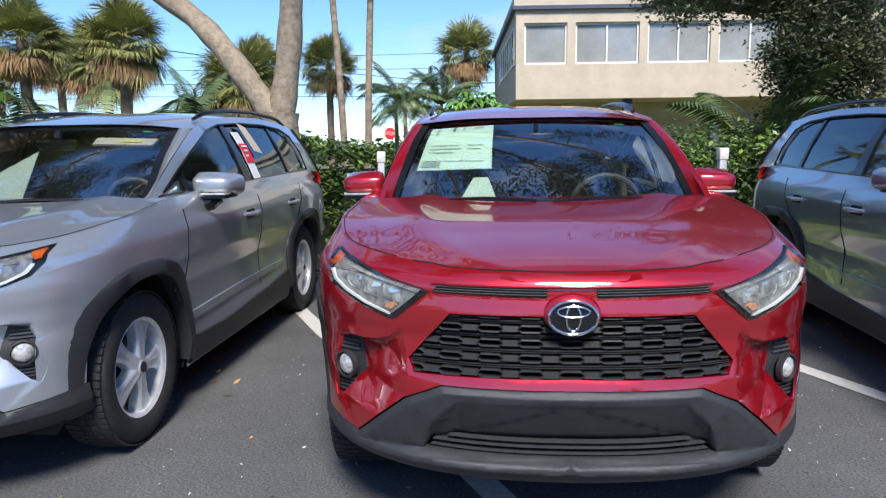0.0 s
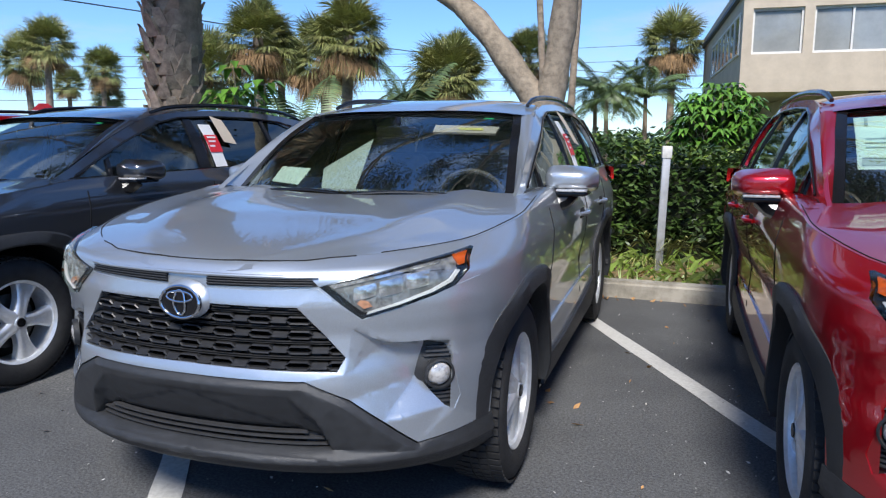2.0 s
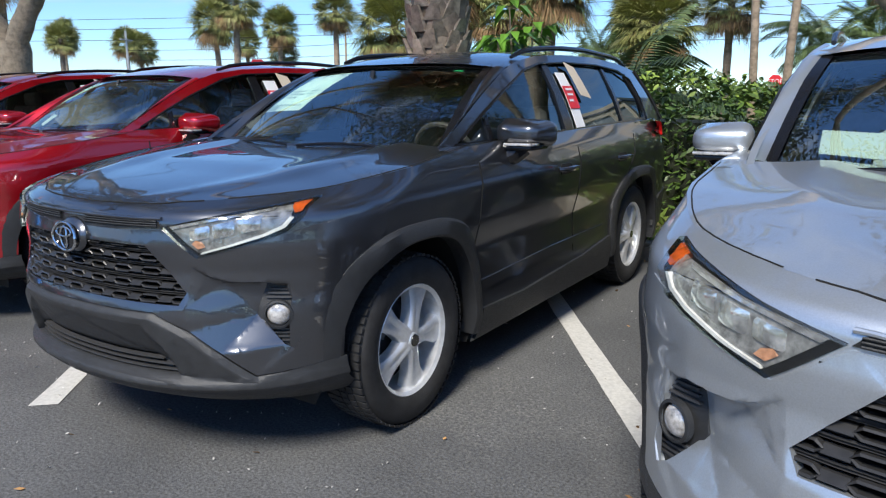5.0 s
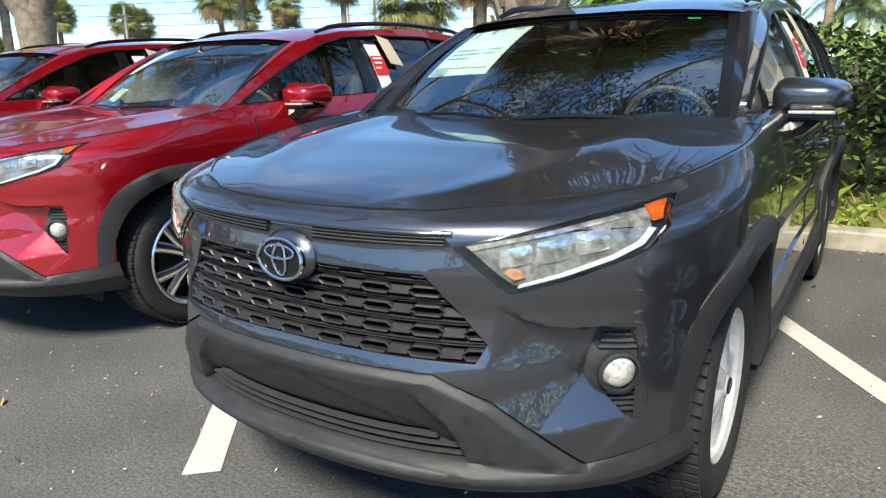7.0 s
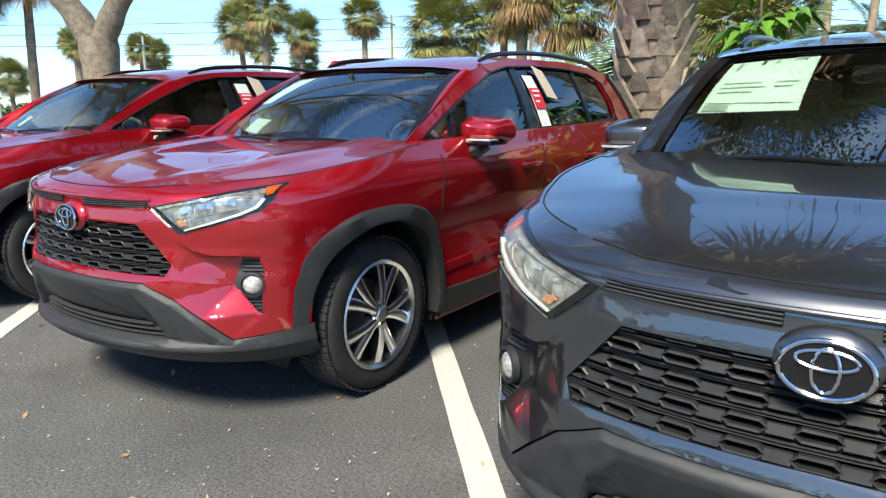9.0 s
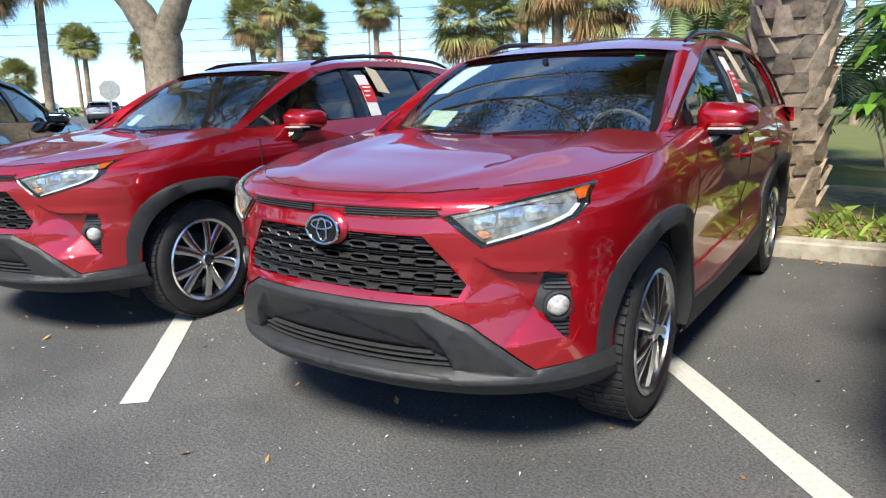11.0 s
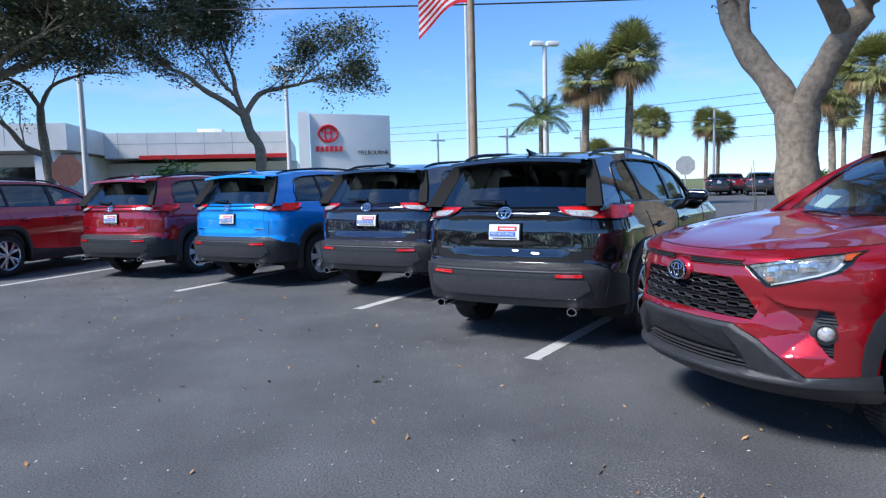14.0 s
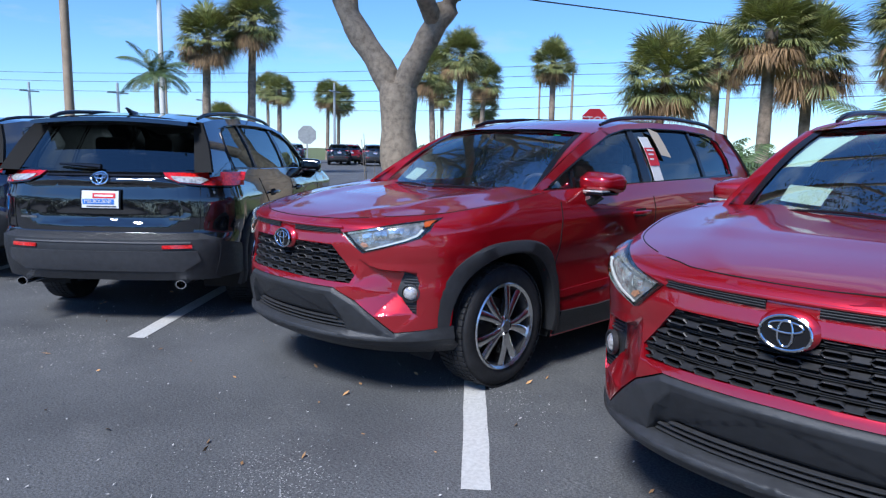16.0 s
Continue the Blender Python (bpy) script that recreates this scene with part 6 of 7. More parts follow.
tagged(o, "low weeds and grass tufts in the bed", "weeds", kind="stuff")
# leaf litter on the asphalt and in the bed
M_LITTER = mat("dry fallen leaf", (0.36, 0.20, 0.08), 0.8, var=0.3, scale=2, island=0.6)
M_CHIP = mat("pale chip", (0.42, 0.41, 0.39), 0.8, var=0.2, scale=2, island=0.4)
pl, pc = Pile(), Pile()
for _ in range(15000):
    x, y = rnd.uniform(-20, 3.5), rnd.uniform(-4.5, 6.6)
    big = rnd.random() < 0.06
    leaf_cloud(pl if big else pc, Vector((x, y, 0.009)), 0.001, 1, rnd.uniform(0.014, 0.03) if big else rnd.uniform(0.003, 0.010), rnd)
for _ in range(900):
    p = kerb_pt(rnd.uniform(-7, 6), rnd.uniform(0.12, 1.2))
    leaf_cloud(pl, p + Vector((0, 0, 0.16)), 0.02, 1, 0.03, rnd)
for _ in range(250):
    p = kerb_pt(rnd.uniform(-7, 6), rnd.uniform(-0.15, -0.01))
    leaf_cloud(pl, p + Vector((0, 0, 0.012)), 0.002, 1, 0.022, rnd)
# worn spots where pale grit lies
WORN = ((-9.72, 1.29, 0.22, 0.13, 900), (-17.8, -3.1, 0.5, 0.3, 1200), (-14.9, -4.05, 0.3, 0.12, 500), (-12.7, 2.15, 0.35, 0.14, 1100), (-14.95, 1.28, 0.3, 0.12, 600),
        (-9.85, 2.68, 0.25, 0.10, 350), (-12.5, 0.85, 0.4, 0.4, 350), (-7.35, 2.1, 0.3, 0.3, 60), (-11.4, 0.1, 0.3, 0.1, 40), (-15.5, -2.5, 1.6, 1.2, 700))
for cx, cy, sx, sy, n in WORN:
    for _ in range(n):
        p = Vector((rnd.gauss(cx, sx), rnd.gauss(cy, sy), 0.005))
        r, a = rnd.uniform(0.002, 0.0055), rnd.uniform(0, 3)
        u, w = Vector((math.cos(a), math.sin(a), 0)) * r, Vector((-math.sin(a), math.cos(a), 0)) * r * 0.7
        pc.quad(p - u, p - w, p + u, p + w)
tagged(new("leaf_litter", pl.mesh("leaf_litter", M_LITTER)), "scattered dry brown leaves", "leaves", kind="stuff")
tagged(new("pale_chips", pc.mesh("pale_chips", M_CHIP)), "tiny pale chips scattered on asphalt", "litter", kind="stuff")

# ---- buildings ----
M_STUCCO = mat("cream stucco", (0.53, 0.45, 0.35), 0.9, var=0.07, scale=1.5, bump=0.3, bscale=60)
M_FASCIA = mat("navy fascia", (0.06, 0.07, 0.11), 0.6, var=0.1)
M_FRAMEW = mat("white window frame", (0.72, 0.70, 0.66), 0.5, var=0.05)
M_PANE = mat("blinds behind glass", (0.30, 0.31, 0.30), 0.12, var=0.12, scale=0.8, coat=1.0)
M_PANEL = mat("pale metal panel", (0.79, 0.77, 0.72), 0.45, 0.1, var=0.05, scale=0.7, rand=0.05)
M_SIGNW = mat("white sign panel", (0.86, 0.85, 0.82), 0.4, var=0.03, scale=0.5)
M_REDBAND = mat("red band", (0.55, 0.02, 0.02), 0.45, var=0.06)
M_SHOWGLASS = mat("dark showroom glass", (0.015, 0.017, 0.02), 0.08, var=0.3, scale=0.4, coat=1)
M_STEEL = mat("galvanised pole", (0.45, 0.46, 0.47), 0.5, 0.4, var=0.1)
M_WHITEPOST = mat("white painted post", (0.70, 0.68, 0.62), 0.6, var=0.12, scale=12)
M_WOODPOLE = mat("tan painted pole", (0.36, 0.27, 0.18), 0.7, var=0.12, scale=5)
M_SIGNRED = mat("red sign face", (0.60, 0.02, 0.03), 0.4, var=0.05)
M_SIGNBACK = mat("sign back", (0.42, 0.43, 0.42), 0.5, 0.2, var=0.1)
M_ORANGE = mat("faded orange sign", (0.52, 0.20, 0.11), 0.6, var=0.1)
M_WIRE = mat("black cable", (0.01, 0.01, 0.012), 0.7, var=0.1)

bld = thing("office_building", "two-storey cream office building with a projecting upper floor", "building", m=pose(-2.5, 26.6, 0, 0, 0, 11))
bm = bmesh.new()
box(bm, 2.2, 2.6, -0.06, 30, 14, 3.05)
# shade below the projecting floor is put into this separate stucco colour
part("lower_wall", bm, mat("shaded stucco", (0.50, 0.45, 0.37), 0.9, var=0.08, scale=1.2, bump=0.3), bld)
bm = bmesh.new()
box(bm, 0, 0, 3.0, 30, 14, 4.23)
box(bm, 0, 0, 5.70, 30, 14, 6.45)
box(bm, 0, 0.28, 4.23, 30, 14, 5.70)
x = 0.0
WIN = [(0.30, 1.85), (2.15, 4.45), (4.75, 7.0), (7.3, 9.6), (9.9, 12.2), (12.5, 14.8), (15.1, 17.4)]
edges = [0.0] + [v for w in WIN for v in w] + [30.0]
for i in range(0, len(edges), 2):
    box(bm, edges[i], 0, 4.23, edges[i + 1], 0.28, 5.70)
part("upper_wall", bm, M_STUCCO, bld)
bm = bmesh.new()
box(bm, -0.15, -0.15, 6.15, 30.2, 14, 6.28)
part("fascia", bm, M_FASCIA, bld)
bm = bmesh.new()
box(bm, -0.08, -0.08, 6.28, 30.1, 14, 6.62)
part("parapet", bm, M_STUCCO, bld)
for a, b in WIN:
    bm = bmesh.new()
    box(bm, a, 0.10, 4.23, b, 0.16, 4.31)
    box(bm, a, 0.10, 5.62, b, 0.16, 5.70)
    box(bm, a, 0.10, 4.31, a + 0.07, 0.16, 5.62)
    box(bm, b - 0.07, 0.10, 4.31, b, 0.16, 5.62)
    if b - a > 1.8:
        box(bm, (a + b) / 2 - 0.03, 0.10, 4.31, (a + b) / 2 + 0.03, 0.16, 5.62)
    w = part("window", bm, M_FRAMEW, bld)
    bm = bmesh.new()
    box(bm, a + 0.03, 0.17, 4.28, b - 0.03, 0.19, 5.66)
    part("pane", bm, M_PANE, w)
for i in range(5):
    bm = bmesh.new()
    box(bm, 4 + i * 3.2, 0.2, -0.06, 4.3 + i * 3.2, 0.5, 3.0)
    part("column", bm, M_FASCIA, bld)
for i in range(7):
    bm = bmesh.new()
    box(bm, -0.05, 0.5 + i * 1.3, 4.27, -0.004, 0.58 + i * 1.3, 5.66)
    box(bm, -0.05, 0.58 + i * 1.3, 4.27, -0.004, 1.72 + i * 1.3, 4.34)
    box(bm, -0.05, 0.58 + i * 1.3, 5.59, -0.004, 1.72 + i * 1.3, 5.66)
    box(bm, -0.05, 1.72 + i * 1.3, 4.27, -0.004, 1.78 + i * 1.3, 5.66)
    w = part("side_window", bm, M_FRAMEW, bld)
    bm = bmesh.new()
    box(bm, -0.025, 0.57 + i * 1.3, 4.33, -0.006, 1.73 + i * 1.3, 5.60)
    part("pane", bm, M_PANE, w)

show = thing("showroom", "low car showroom clad in pale metal panels with a red band", "building")
bm = bmesh.new()
FX, FY0, FY1 = -47.0, -45.0, -13.0
box(bm, FX - 20, FY0, -0.06, FX - 3.0, FY1 - 0.6, 3.6)
box(bm, FX - 20, FY1 - 0.6, -0.06, -56.0, -1.5, 3.2)
part("inner_wall", bm, M_SIGNW, show)
bm = bmesh.new()
box(bm, FX - 20, FY0, 3.66, FX, FY1, 5.05)
box(bm, -72, FY1, 3.45, -53.5, -2.0, 5.0)
part("fascia", bm, M_PANEL, show)
for q in ((FX - 3, -25, 0.0, FX - 2.95, -15.5, 2.9), (FX - 3, -44, 0.0, FX - 2.95, -28, 2.9), (-56, -11.5, 0.0, -55.95, -2.2, 2.6)):
    bm = bmesh.new()
    box(bm, *q)
    part("showroom_glass", bm, M_SHOWGLASS, show)
bm = bmesh.new()
box(bm, FX - 0.2, FY0, 3.60, FX + 0.06, FY1 - 3.5, 3.86)
box(bm, -54, FY1 + 2, 3.35, -53.44, -1.94, 3.6)
part("red_band", bm, M_REDBAND, show)
for y in (-14.2, -27.0, -38.0):
    bm = bmesh.new()
    box(bm, FX - 1.1, y - 0.5, -0.06, FX - 0.2, y + 0.5, 3.66)
    part("pillar", bm, M_SIGNW, show)
bm = bmesh.new()
for k in range(9):
    box(bm, FX + 0.001, -44 + k * 3.5, 3.9, FX + 0.006, -43.96 + k * 3.5, 5.05)
for k in range(6):
    box(bm, -53.499, -12.2 + k * 1.7, 3.62, -53.494, -12.17 + k * 1.7, 5.0)
box(bm, -53.499, -12.5, 4.3, -53.494, -2, 4.33)
part("panel_joint", bm, M_SIGNBACK, show)
bm = bmesh.new()
box(bm, -62, -8.5, 5.0, -60, -6.8, 5.75, 0.02)
part("roof_unit", bm, M_SIGNW, show)

tower = thing("sign_tower", "curved white sign tower with red ring mark", "sign")
bm = bmesh.new()
box(bm, -52.6, -1.2, -0.06, -51.7, -0.55, 6.05)
part("column", bm, M_SIGNW, tower)
bm = bmesh.new()
grid(bm, lambda u, v: Vector((-52.0 - 0.9 * u * u, -0.5 + 5.1 * u, v - 0.10 * u * (v > 3))), frange(0, 1, 9), [2.35, 3.4, 4.4, 5.4, 5.95])
grid(bm, lambda u, v: Vector((-52.6 - 0.9 * u * u, -0.5 + 5.1 * u, v - 0.10 * u * (v > 3))), frange(0, 1, 9), [2.35, 5.95])
box(bm, -52.55, -0.5, -0.06, -52.2, 2.2, 2.4)
part("panel", bm, M_SIGNW, tower)
bm = bmesh.new()


def ring_at(cy, cz, ry, rz, r):
    pts = [Vector((-51.97 - 0.9 * ((cy + 0.5 + ry * math.cos(a)) / 5.1) ** 2 + 0.02, cy + ry * math.cos(a), cz + rz * math.sin(a))) for a in frange(0, math.tau, 33)]
    tube(bm, pts + pts[1:2], r, 6, False)


ring_at(0.62, 4.70, 0.58, 0.50, 0.075)
ring_at(0.62, 4.66, 0.20, 0.40, 0.055)
ring_at(0.62, 4.90, 0.40, 0.16, 0.055)
part("ring_mark", bm, M_SIGNRED, tower, "plain red interlocking rings")
bm = bmesh.new()
for k in range(6):
    y = -0.17 + k * 0.29
    box(bm, -51.96 - 0.9 * ((y + 0.5) / 5.1) ** 2, y, 3.58, -51.90 - 0.9 * ((y + 0.5) / 5.1) ** 2, y + 0.2, 3.90)
part("lettering", bm, M_SIGNRED, tower)
lt = new("dark_letters", text_mesh("MELBOURNE", 0.36, M_WIRE))
lt.parent = tower
lt.matrix_basis = pose(-52.50, 3.45, 3.48, 90, 0, 105)

# ---- poles, signs, wires ----
def octagon_sign(name, x, y, z, r, yaw, face, label, post_r=0.03, letters=False):
    t = thing(name, label, "sign", m=pose(x, y, 0, 0, 0, yaw))
    bm = bmesh.new()
    tube(bm, [(0, 0.03, -0.06), (0, 0.03, z + r * 0.8)], post_r, 8)
    part("post", bm, M_STEEL, t)
    bm = bmesh.new()
    f = bm.faces.new([bm.verts.new((r * math.cos(a), 0, z + r * math.sin(a))) for a in [radians(22.5 + 45 * k) for k in range(8)]])
    r2 = bmesh.ops.extrude_face_region(bm, geom=[f])
    for v in r2["geom"]:
        if isinstance(v, bmesh.types.BMVert):
            v.co.y -= 0.012
    part("plate", bm, face, t, smooth=False)
    if letters:
        o = new("letters", text_mesh("STOP", r * 0.85, M_WHITE))
        o.parent = t
        o.matrix_basis = pose(0, -0.016, z, 90, 0, 0)
    return t


octagon_sign("stop_sign", -14.7, 51.8, 2.3, 0.46, 14, M_SIGNRED, "red octagonal stop sign on a thin post", letters=True)
octagon_sign("stop_sign", -15.9, 11.1, 1.95, 0.25, 45, M_SIGNRED, "red octagonal stop sign behind the red car", letters=True)
octagon_sign("traffic_sign", -33.4, 14.5, 1.85, 0.40, 65, M_SIGNBACK, "grey back of an octagonal traffic sign")
octagon_sign("faded_sign", -28.1, -6.9, 1.99, 0.45, 80, M_ORANGE, "faded orange octagonal sign")
for x, y, h in ((-1.86, 7.52, 1.25), (1.52, 7.75, 1.25)):
    bm = bmesh.new()
    h -= 0.10
    box(bm, -0.036, -0.036, 0.0, 0.036, 0.036, h, 0.008)
    o = part("marker_post", bm, M_STEEL)
    o.matrix_world = pose(x, y, 0.05, 0, 1.5, 15)
    bm = bmesh.new()
    box(bm, -0.045, -0.045, h - 0.005, 0.045, 0.045, h + 0.11, 0.01)
    part("cap", bm, M_WHITEPOST, o, "white painted cap")
    tagged(o, "weathered grey marker post with a white cap", "post", "marker posts")
fl = thing("flagpole", "tan flagpole with a striped flag", "flagpole", m=pose(-19.1, 2.6, 0))
bm = bmesh.new()
tube(bm, [(0, 0, -0.06), (0, 0, 3), (0.0, 0, 9)], [0.075, 0.065, 0.045], 12)
part("pole", bm, M_WOODPOLE, fl)


def flag_pt(u, v):
    return Vector((-0.10 + 0.10 * math.sin(u * 7 + v * 2) - 0.25 * u, -0.06 - 0.80 * u, 5.15 - 0.75 * v - 0.55 * u * u + 0.05 * math.sin(u * 6)))


for k in range(13):
    bm = bmesh.new()
    grid(bm, lambda u, v: flag_pt(u, (k + v) / 13), frange(0, 1, 15), [0, 1])
    fp_ = part("flag_stripe", bm, M_WHITE if k % 2 else M_SIGNRED, fl)
bm = bmesh.new()
grid(bm, lambda u, v: flag_pt(u * 0.4, v * 0.53) + Vector((0.012, 0, 0)), frange(0, 1, 7), [0, 0.5, 1])
part("flag_canton", bm, M_TAGBLUE, fl)


def lamp_post(x, y, h, label="tall white lamp post with a flat lamp head", r=0.11):
    t = thing("street_lamp", label, "street lamp", "lamp posts", m=pose(x, y, 0))
    bm = bmesh.new()
    tube(bm, [(0, 0, -0.06), (0, 0, h)], [r, r * 0.8], 10)
    part("pole", bm, M_FRAMEW, t)
    for s in (-1, 1):
        bm = bmesh.new()
        box(bm, -0.18, s * 0.10, h - 0.02, 0.18, s * 0.75, h + 0.22, 0.04)
        part("lamp_head", bm, M_SIGNW, t)
    return t


lamp_post(-42.9, 11.8, 8.4, r=0.14)
lamp_post(-46.0, -1.6, 7.6, r=0.13)
lamp_post(-40.6, -10.2, 8.6, r=0.14)
lamp_post(-30.0, -15.6, 8.0, r=0.13)
for x, y, h in ((-70, 21, 7.5), (-78, 12, 6.5), (-85, 30, 7), (-62, 33, 7), (-45, 45, 8.5), (-66, 16, 6), (-30, 42, 9.5), (-55, 52, 9)):
    bm = bmesh.new()
    tube(bm, [(0, 0, -0.06), (0, 0, h)], [0.13, 0.09], 8)
    box(bm, -0.05, -0.9, h - 0.8, 0.05, 0.9, h - 0.68)
    o = part("utility_pole", bm, M_WOODPOLE if h > 7 else M_STEEL)
    o.matrix_world = pose(x, y, 0, 0, 0, random.uniform(0, 60))
    tagged(o, "far wooden utility pole with a cross arm", "utility pole", "utility poles")
tp = thing("white_mast", "very tall thin white mast", "mast", m=pose(-46.0, 8.3, 0))
bm = bmesh.new()
tube(bm, [(0, 0, -0.06), (0, 0, 15)], [0.10, 0.07], 8)
part("pole", bm, M_FRAMEW, tp)


def wire(pts, r, label):
    bm = bmesh.new()
    out = []
    for (a, b, sag) in pts:
        for i in range(25):
            k = i / 24
            p = Vector(a).lerp(Vector(b), k)
            p.z -= sag * 4 * k * (1 - k)
            out.append(p)
    tube(bm, out, r, 5)
    return tagged(part("overhead_wire", bm, M_WIRE), label, "cable", "overhead wires")


wire([((-38.0, -34.0, 8.4), (-21.5, 20.3, 5.9), 0.5), ((-21.5, 20.3, 5.9), (-9, 60, 6.5), 0.4)], 0.022, "thick black overhead cable")
for dz in (0, 0.9, 1.7):
    wire([((-100, 5, 7 + dz), (-45, 45, 6.6 + dz), 0.6), ((-45, 45, 6.6 + dz), (10, 75, 8 + dz * 2), 0.7)], 0.02, "thin far power line")
for dz in (0, 0.8):
    wire([((-62, 33, 4.6 + dz), (-30, 42, 4.8 + dz), 0.3), ((-30, 42, 4.8 + dz), (30, 60, 6 + dz), 0.5)], 0.018, "thin far power line")

# far parked cars
for i, (x, y, h, colour) in enumerate(((-52.0, 30.5, 150, "grey"), (-55.0, 29.2, 150, "black"), (-57.5, 31.8, 155, "red"), (-54.0, 33.6, 150, "bluegrey"), (-59.0, 26.8, 150, "silver"), (-63.0, 29.5, 150, "grey"), (-51.0, 36.5, 150, "silver"), (-66.0, 26.0, 150, "black"), (-44.5, -18.3, 10, "silver"))):
    c = copy_thing(CAR, heading(x, y, h))
    recolor(c, colour)
    tagged(c, "parked car across the far lot", "car", "far parked cars")
# tree lines out of view, added so that paint and glass reflect them
for i, (x, y, rx, ry, rz) in enumerate(((-25, -38, 26, 3, 7), (18, -36, 22, 3, 8), (34, -8, 3, 26, 7), (30, 24, 3, 16, 6))):
    bush("tree_line", x, y, 0.0, rx, ry, rz, 5200, 0.55, M_OAKLEAF, 60 + i, "unseen dark line of trees added for reflections", "trees", "stuff")
bush("showroom_bush", -37.0, -5.8, 0.0, 1.4, 1.6, 2.4, 2600, 0.14, M_BROAD, 3, "round green bush before the showroom")
bush("roadside_bush", -9.5, 44.0, 0.0, 2.2, 1.5, 2.0, 1500, 0.16, M_HEDGE, 4, "round dark bush by the road")
bush("roadside_bush", -40.0, 2.0, 0.0, 2.5, 2.0, 2.0, 1800, 0.14, M_HEDGE, 5, "green bush beside the sign tower")
bush("roadside_bush", 8.0, 12.5, 0.0, 5.0, 1.5, 2.0, 12000, 0.06, M_HEDGETOP, 6, "bright green shrubs before the office building")
bush("roadside_bush", 2.2, 12.6, 0.0, 2.6, 1.2, 1.6, 8000, 0.06, M_HEDGETOP, 7, "bright green shrubs before the office building")
bush("roadside_bush", -60.0, 60.0, 0.0, 30.0, 4.0, 2.4, 5000, 0.4, M_HEDGE, 8, "low dark shrubs along the horizon")
bush("roadside_bush", -5.0, 58.0, 0.0, 22.0, 4.0, 2.2, 4000, 0.4, M_HEDGE, 9, "low dark shrubs along the horizon")
bush("roadside_bush", -100.0, 10.0, 0.0, 5.0, 34.0, 2.6, 5000, 0.4, M_HEDGE, 10, "low dark shrubs along the horizon")

# ---- papers on the cars ----
def paper(carpose, poly, f, label, prints=(), material=None, name="price_sheet"):
    bm = patch(poly, f, 0.12, 0.003)
    t = part(name, bm, material or M_PAPER)
    t.matrix_world = carpose
    for (s0, t0, s1, t1, mt) in prints:
        part("print", patch([(s0, t0), (s1, t0), (s1, t1), (s0, t1)], lambda s, t_, o: f(s, t_, o) + Vector((0, -0.002, 0.003)), 0.2, 0.0), mt, t)
    return tagged(t, label, "paper", "papers in the cars")


def on_screen(off=-0.012):
    return lambda s, t, o: screen(s, t, off + o)


poses_ = [c[0].matrix_world.copy() for c in cars]
PR = [(-0.84, 0.78, -0.82, 0.90, M_PRINT), (-0.70, 0.84, -0.68, 0.92, M_PRINTK), (-0.62, 0.86, -0.60, 0.93, M_PRINT), (-0.52, 0.89, -0.44, 0.92, M_PRINT), (-0.84, 0.60, -0.62, 0.61, M_PRINT), (-0.84, 0.55, -0.58, 0.56, M_PRINT), (-0.84, 0.50, -0.64, 0.51, M_PRINT), (-0.54, 0.60, -0.42, 0.61, M_PRINT), (-0.54, 0.55, -0.44, 0.56, M_PRINT), (-0.86, 0.395, -0.40, 0.40, M_PRINTK), (-0.86, 0.33, -0.72, 0.385, M_PRINT)]
paper(poses_[0], [(-0.88, 0.30), (-0.34, 0.32), (-0.36, 0.95), (-0.90, 0.93)], on_screen(), "mint-white price sheet inside the windscreen", PR)
paper(poses_[0], [(-0.52, 0.08), (-0.30, 0.08), (-0.36, 0.26), (-0.46, 0.26)], on_screen(-0.03), "folded white slip on the dashboard", name="paper_slip")
paper(poses_[2], [(-0.88, 0.34), (-0.36, 0.36), (-0.38, 0.95), (-0.90, 0.93)], on_screen(), "mint-white price sheet inside the windscreen", [(a, b + 0.02, c, d + 0.02 if d < 0.93 else d, e) for a, b, c, d, e in PR])
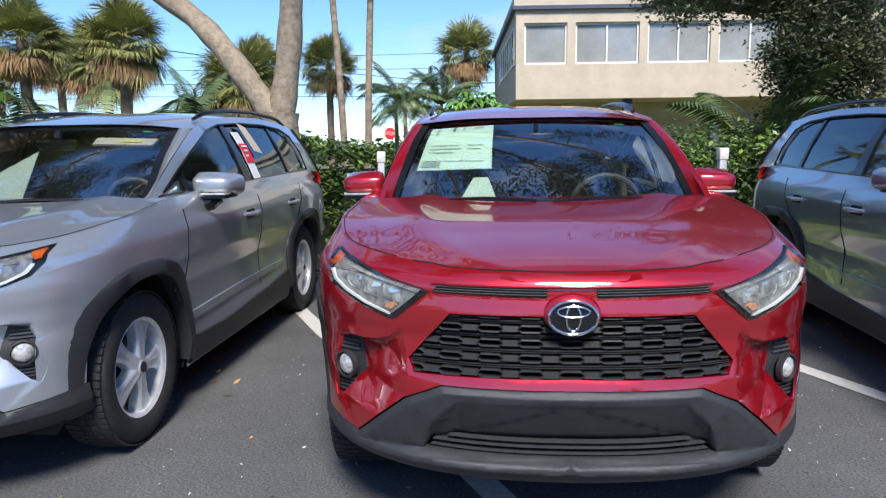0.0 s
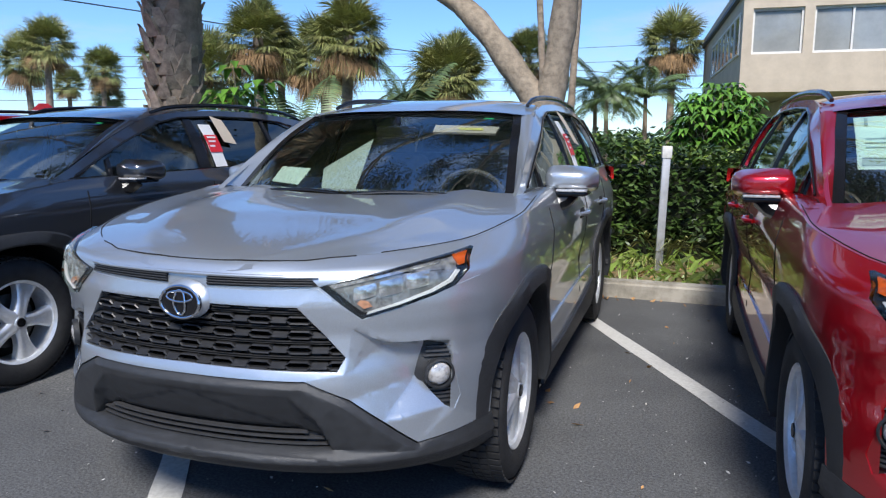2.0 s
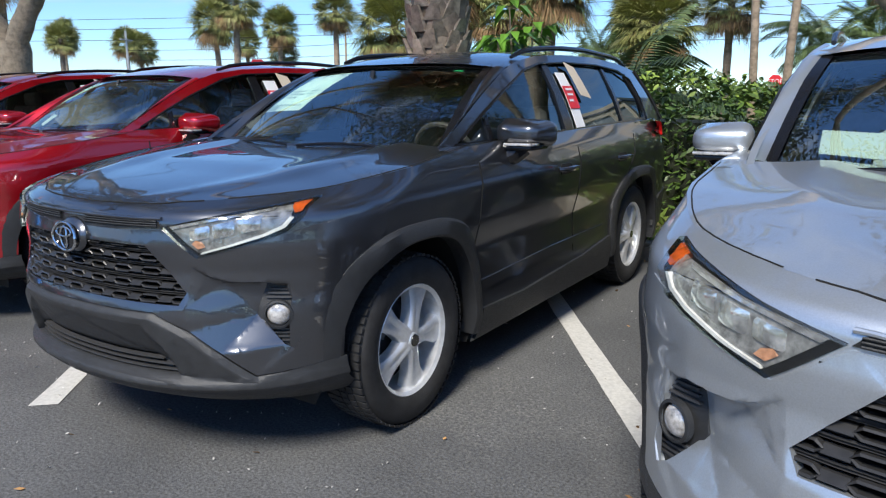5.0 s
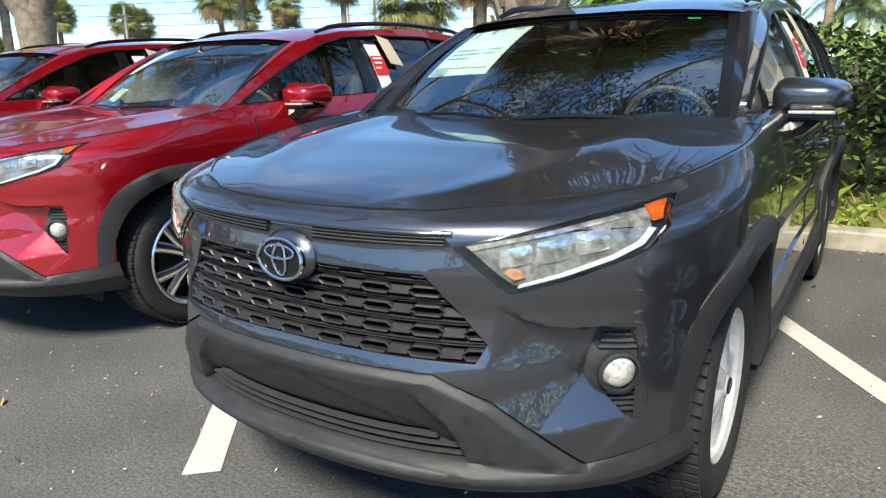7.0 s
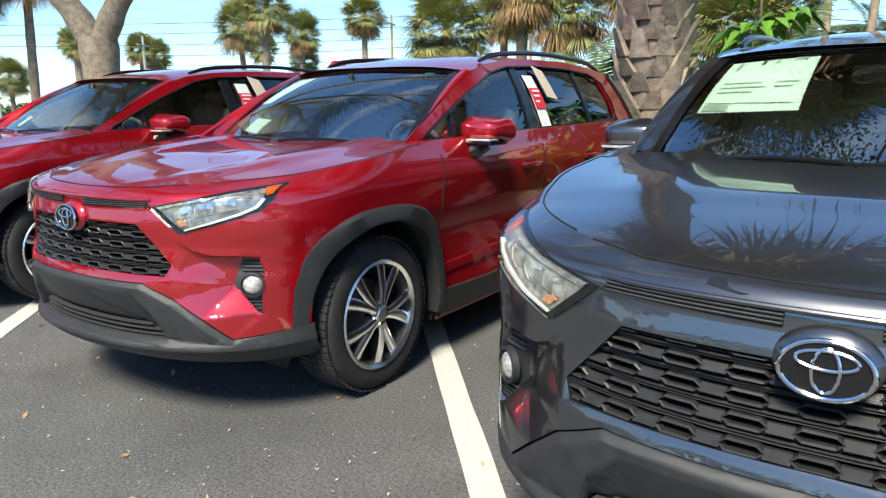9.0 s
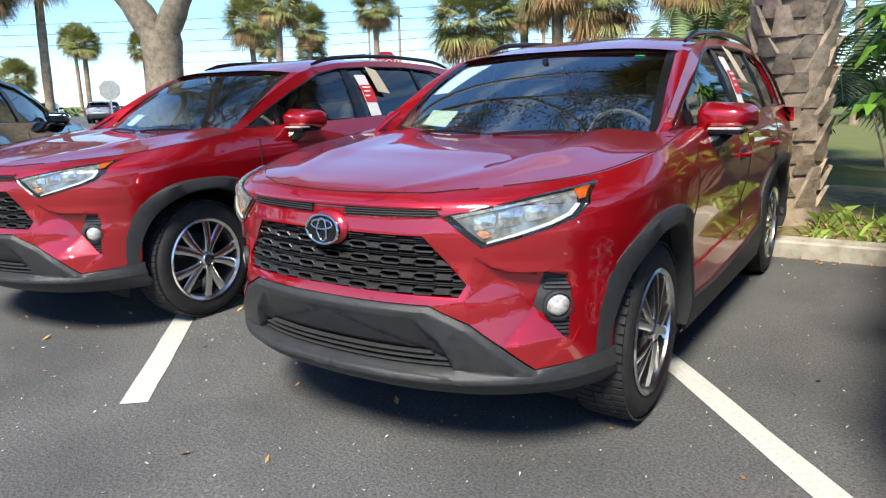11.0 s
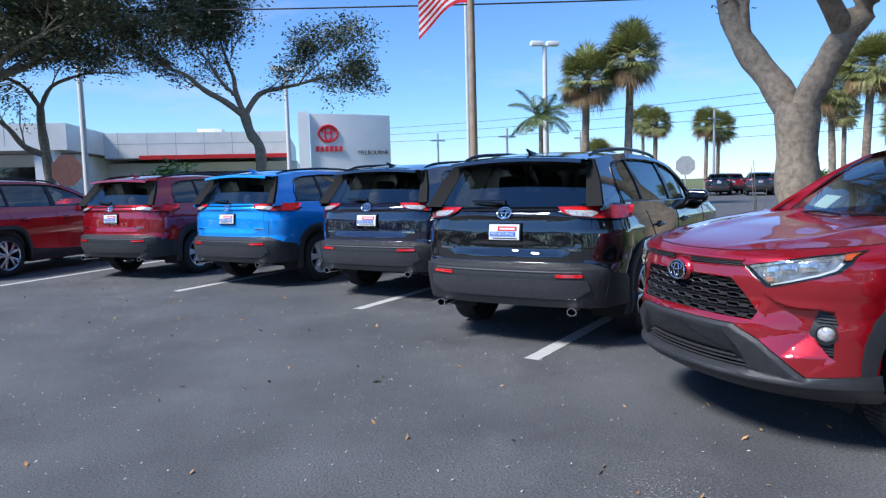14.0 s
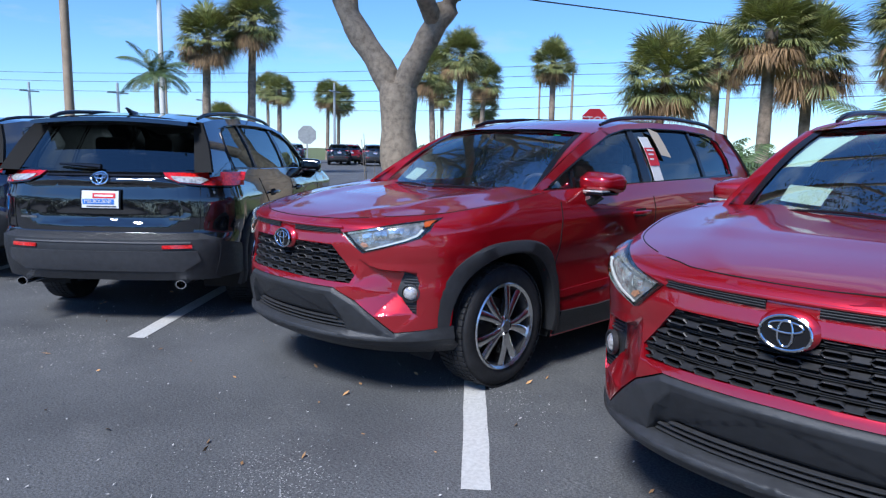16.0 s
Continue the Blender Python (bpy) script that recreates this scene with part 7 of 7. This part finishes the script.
paper(poses_[3], [(-0.93, 0.45), (-0.74, 0.46), (-0.62, 0.92), (-0.92, 0.91)], on_screen(), "narrow mint-white sheet inside the windscreen")
for k, sh in ((1, 0.0), (3, -0.02), (4, 0.0)):
    paper(poses_[k], [(-0.80, 0.16), (-0.50, 0.14), (-0.50, 0.30), (-0.82, 0.32)], on_screen(-0.05), "white booklet lying on the dashboard", name="booklet")


ob_ = part("sun_visor", patch([(0.30, 0.80), (0.80, 0.80), (0.82, 0.93), (0.28, 0.93)], lambda s, t, o: screen(s, t, -0.05 + o), 0.1, 0.012), M_LINER, cars[1][0], "pale sun visor folded down")
part("visor_label", patch([(0.50, 0.835), (0.70, 0.835), (0.70, 0.875), (0.50, 0.875)], lambda s, t, o: screen(s, t, -0.045 + o), 0.1, 0.0), mat("yellow label", (0.55, 0.55, 0.18), 0.6, var=0.05), ob_)


def leaning(s, t, o):
    return Vector((-0.42 + s * 0.8, 1.62 + 0.55 * s + 0.1 * t + o, 1.00 + t))


paper(poses_[1], [(0, 0), (0.18, 0.02), (0.30, 0.36), (0.02, 0.20)], leaning, "folded mint-white sheet leaning on the dashboard", name="folded_sheet")
for k in range(6):
    m = poses_[k]
    f = lambda s, t, o: cabin(s, t, 0.004 + o)
    t_ = paper(m, [(2.60, 1.14), (2.73, 1.14), (2.71, 1.47), (2.58, 1.47)], f, "red and white tag hung on the rear side window", name="window_tag", material=M_WHITE)
    part("red_field", patch([(2.588, 1.26), (2.728, 1.26), (2.720, 1.39), (2.580, 1.39)], lambda s, t, o: cabin(s, t, 0.0085 + o), 0.1, 0.002), M_TAGRED, t_)
    for j, z in enumerate((1.365, 1.335, 1.30)):
        part("print", patch([(2.60, z), (2.70 - 0.02 * j, z), (2.70 - 0.02 * j, z + 0.012), (2.60, z + 0.012)], lambda s, t, o: cabin(s, t, 0.0105 + o), 0.2, 0), M_WHITE, t_)
    t_ = paper(m, [(2.76, 1.33), (2.90, 1.31), (2.86, 1.50), (2.74, 1.53)], lambda s, t, o: cabin(s, t, 0.02 + o + 0.03 * (1.55 - t)), "beige envelope hung over the window edge", name="envelope", material=M_KRAFT)
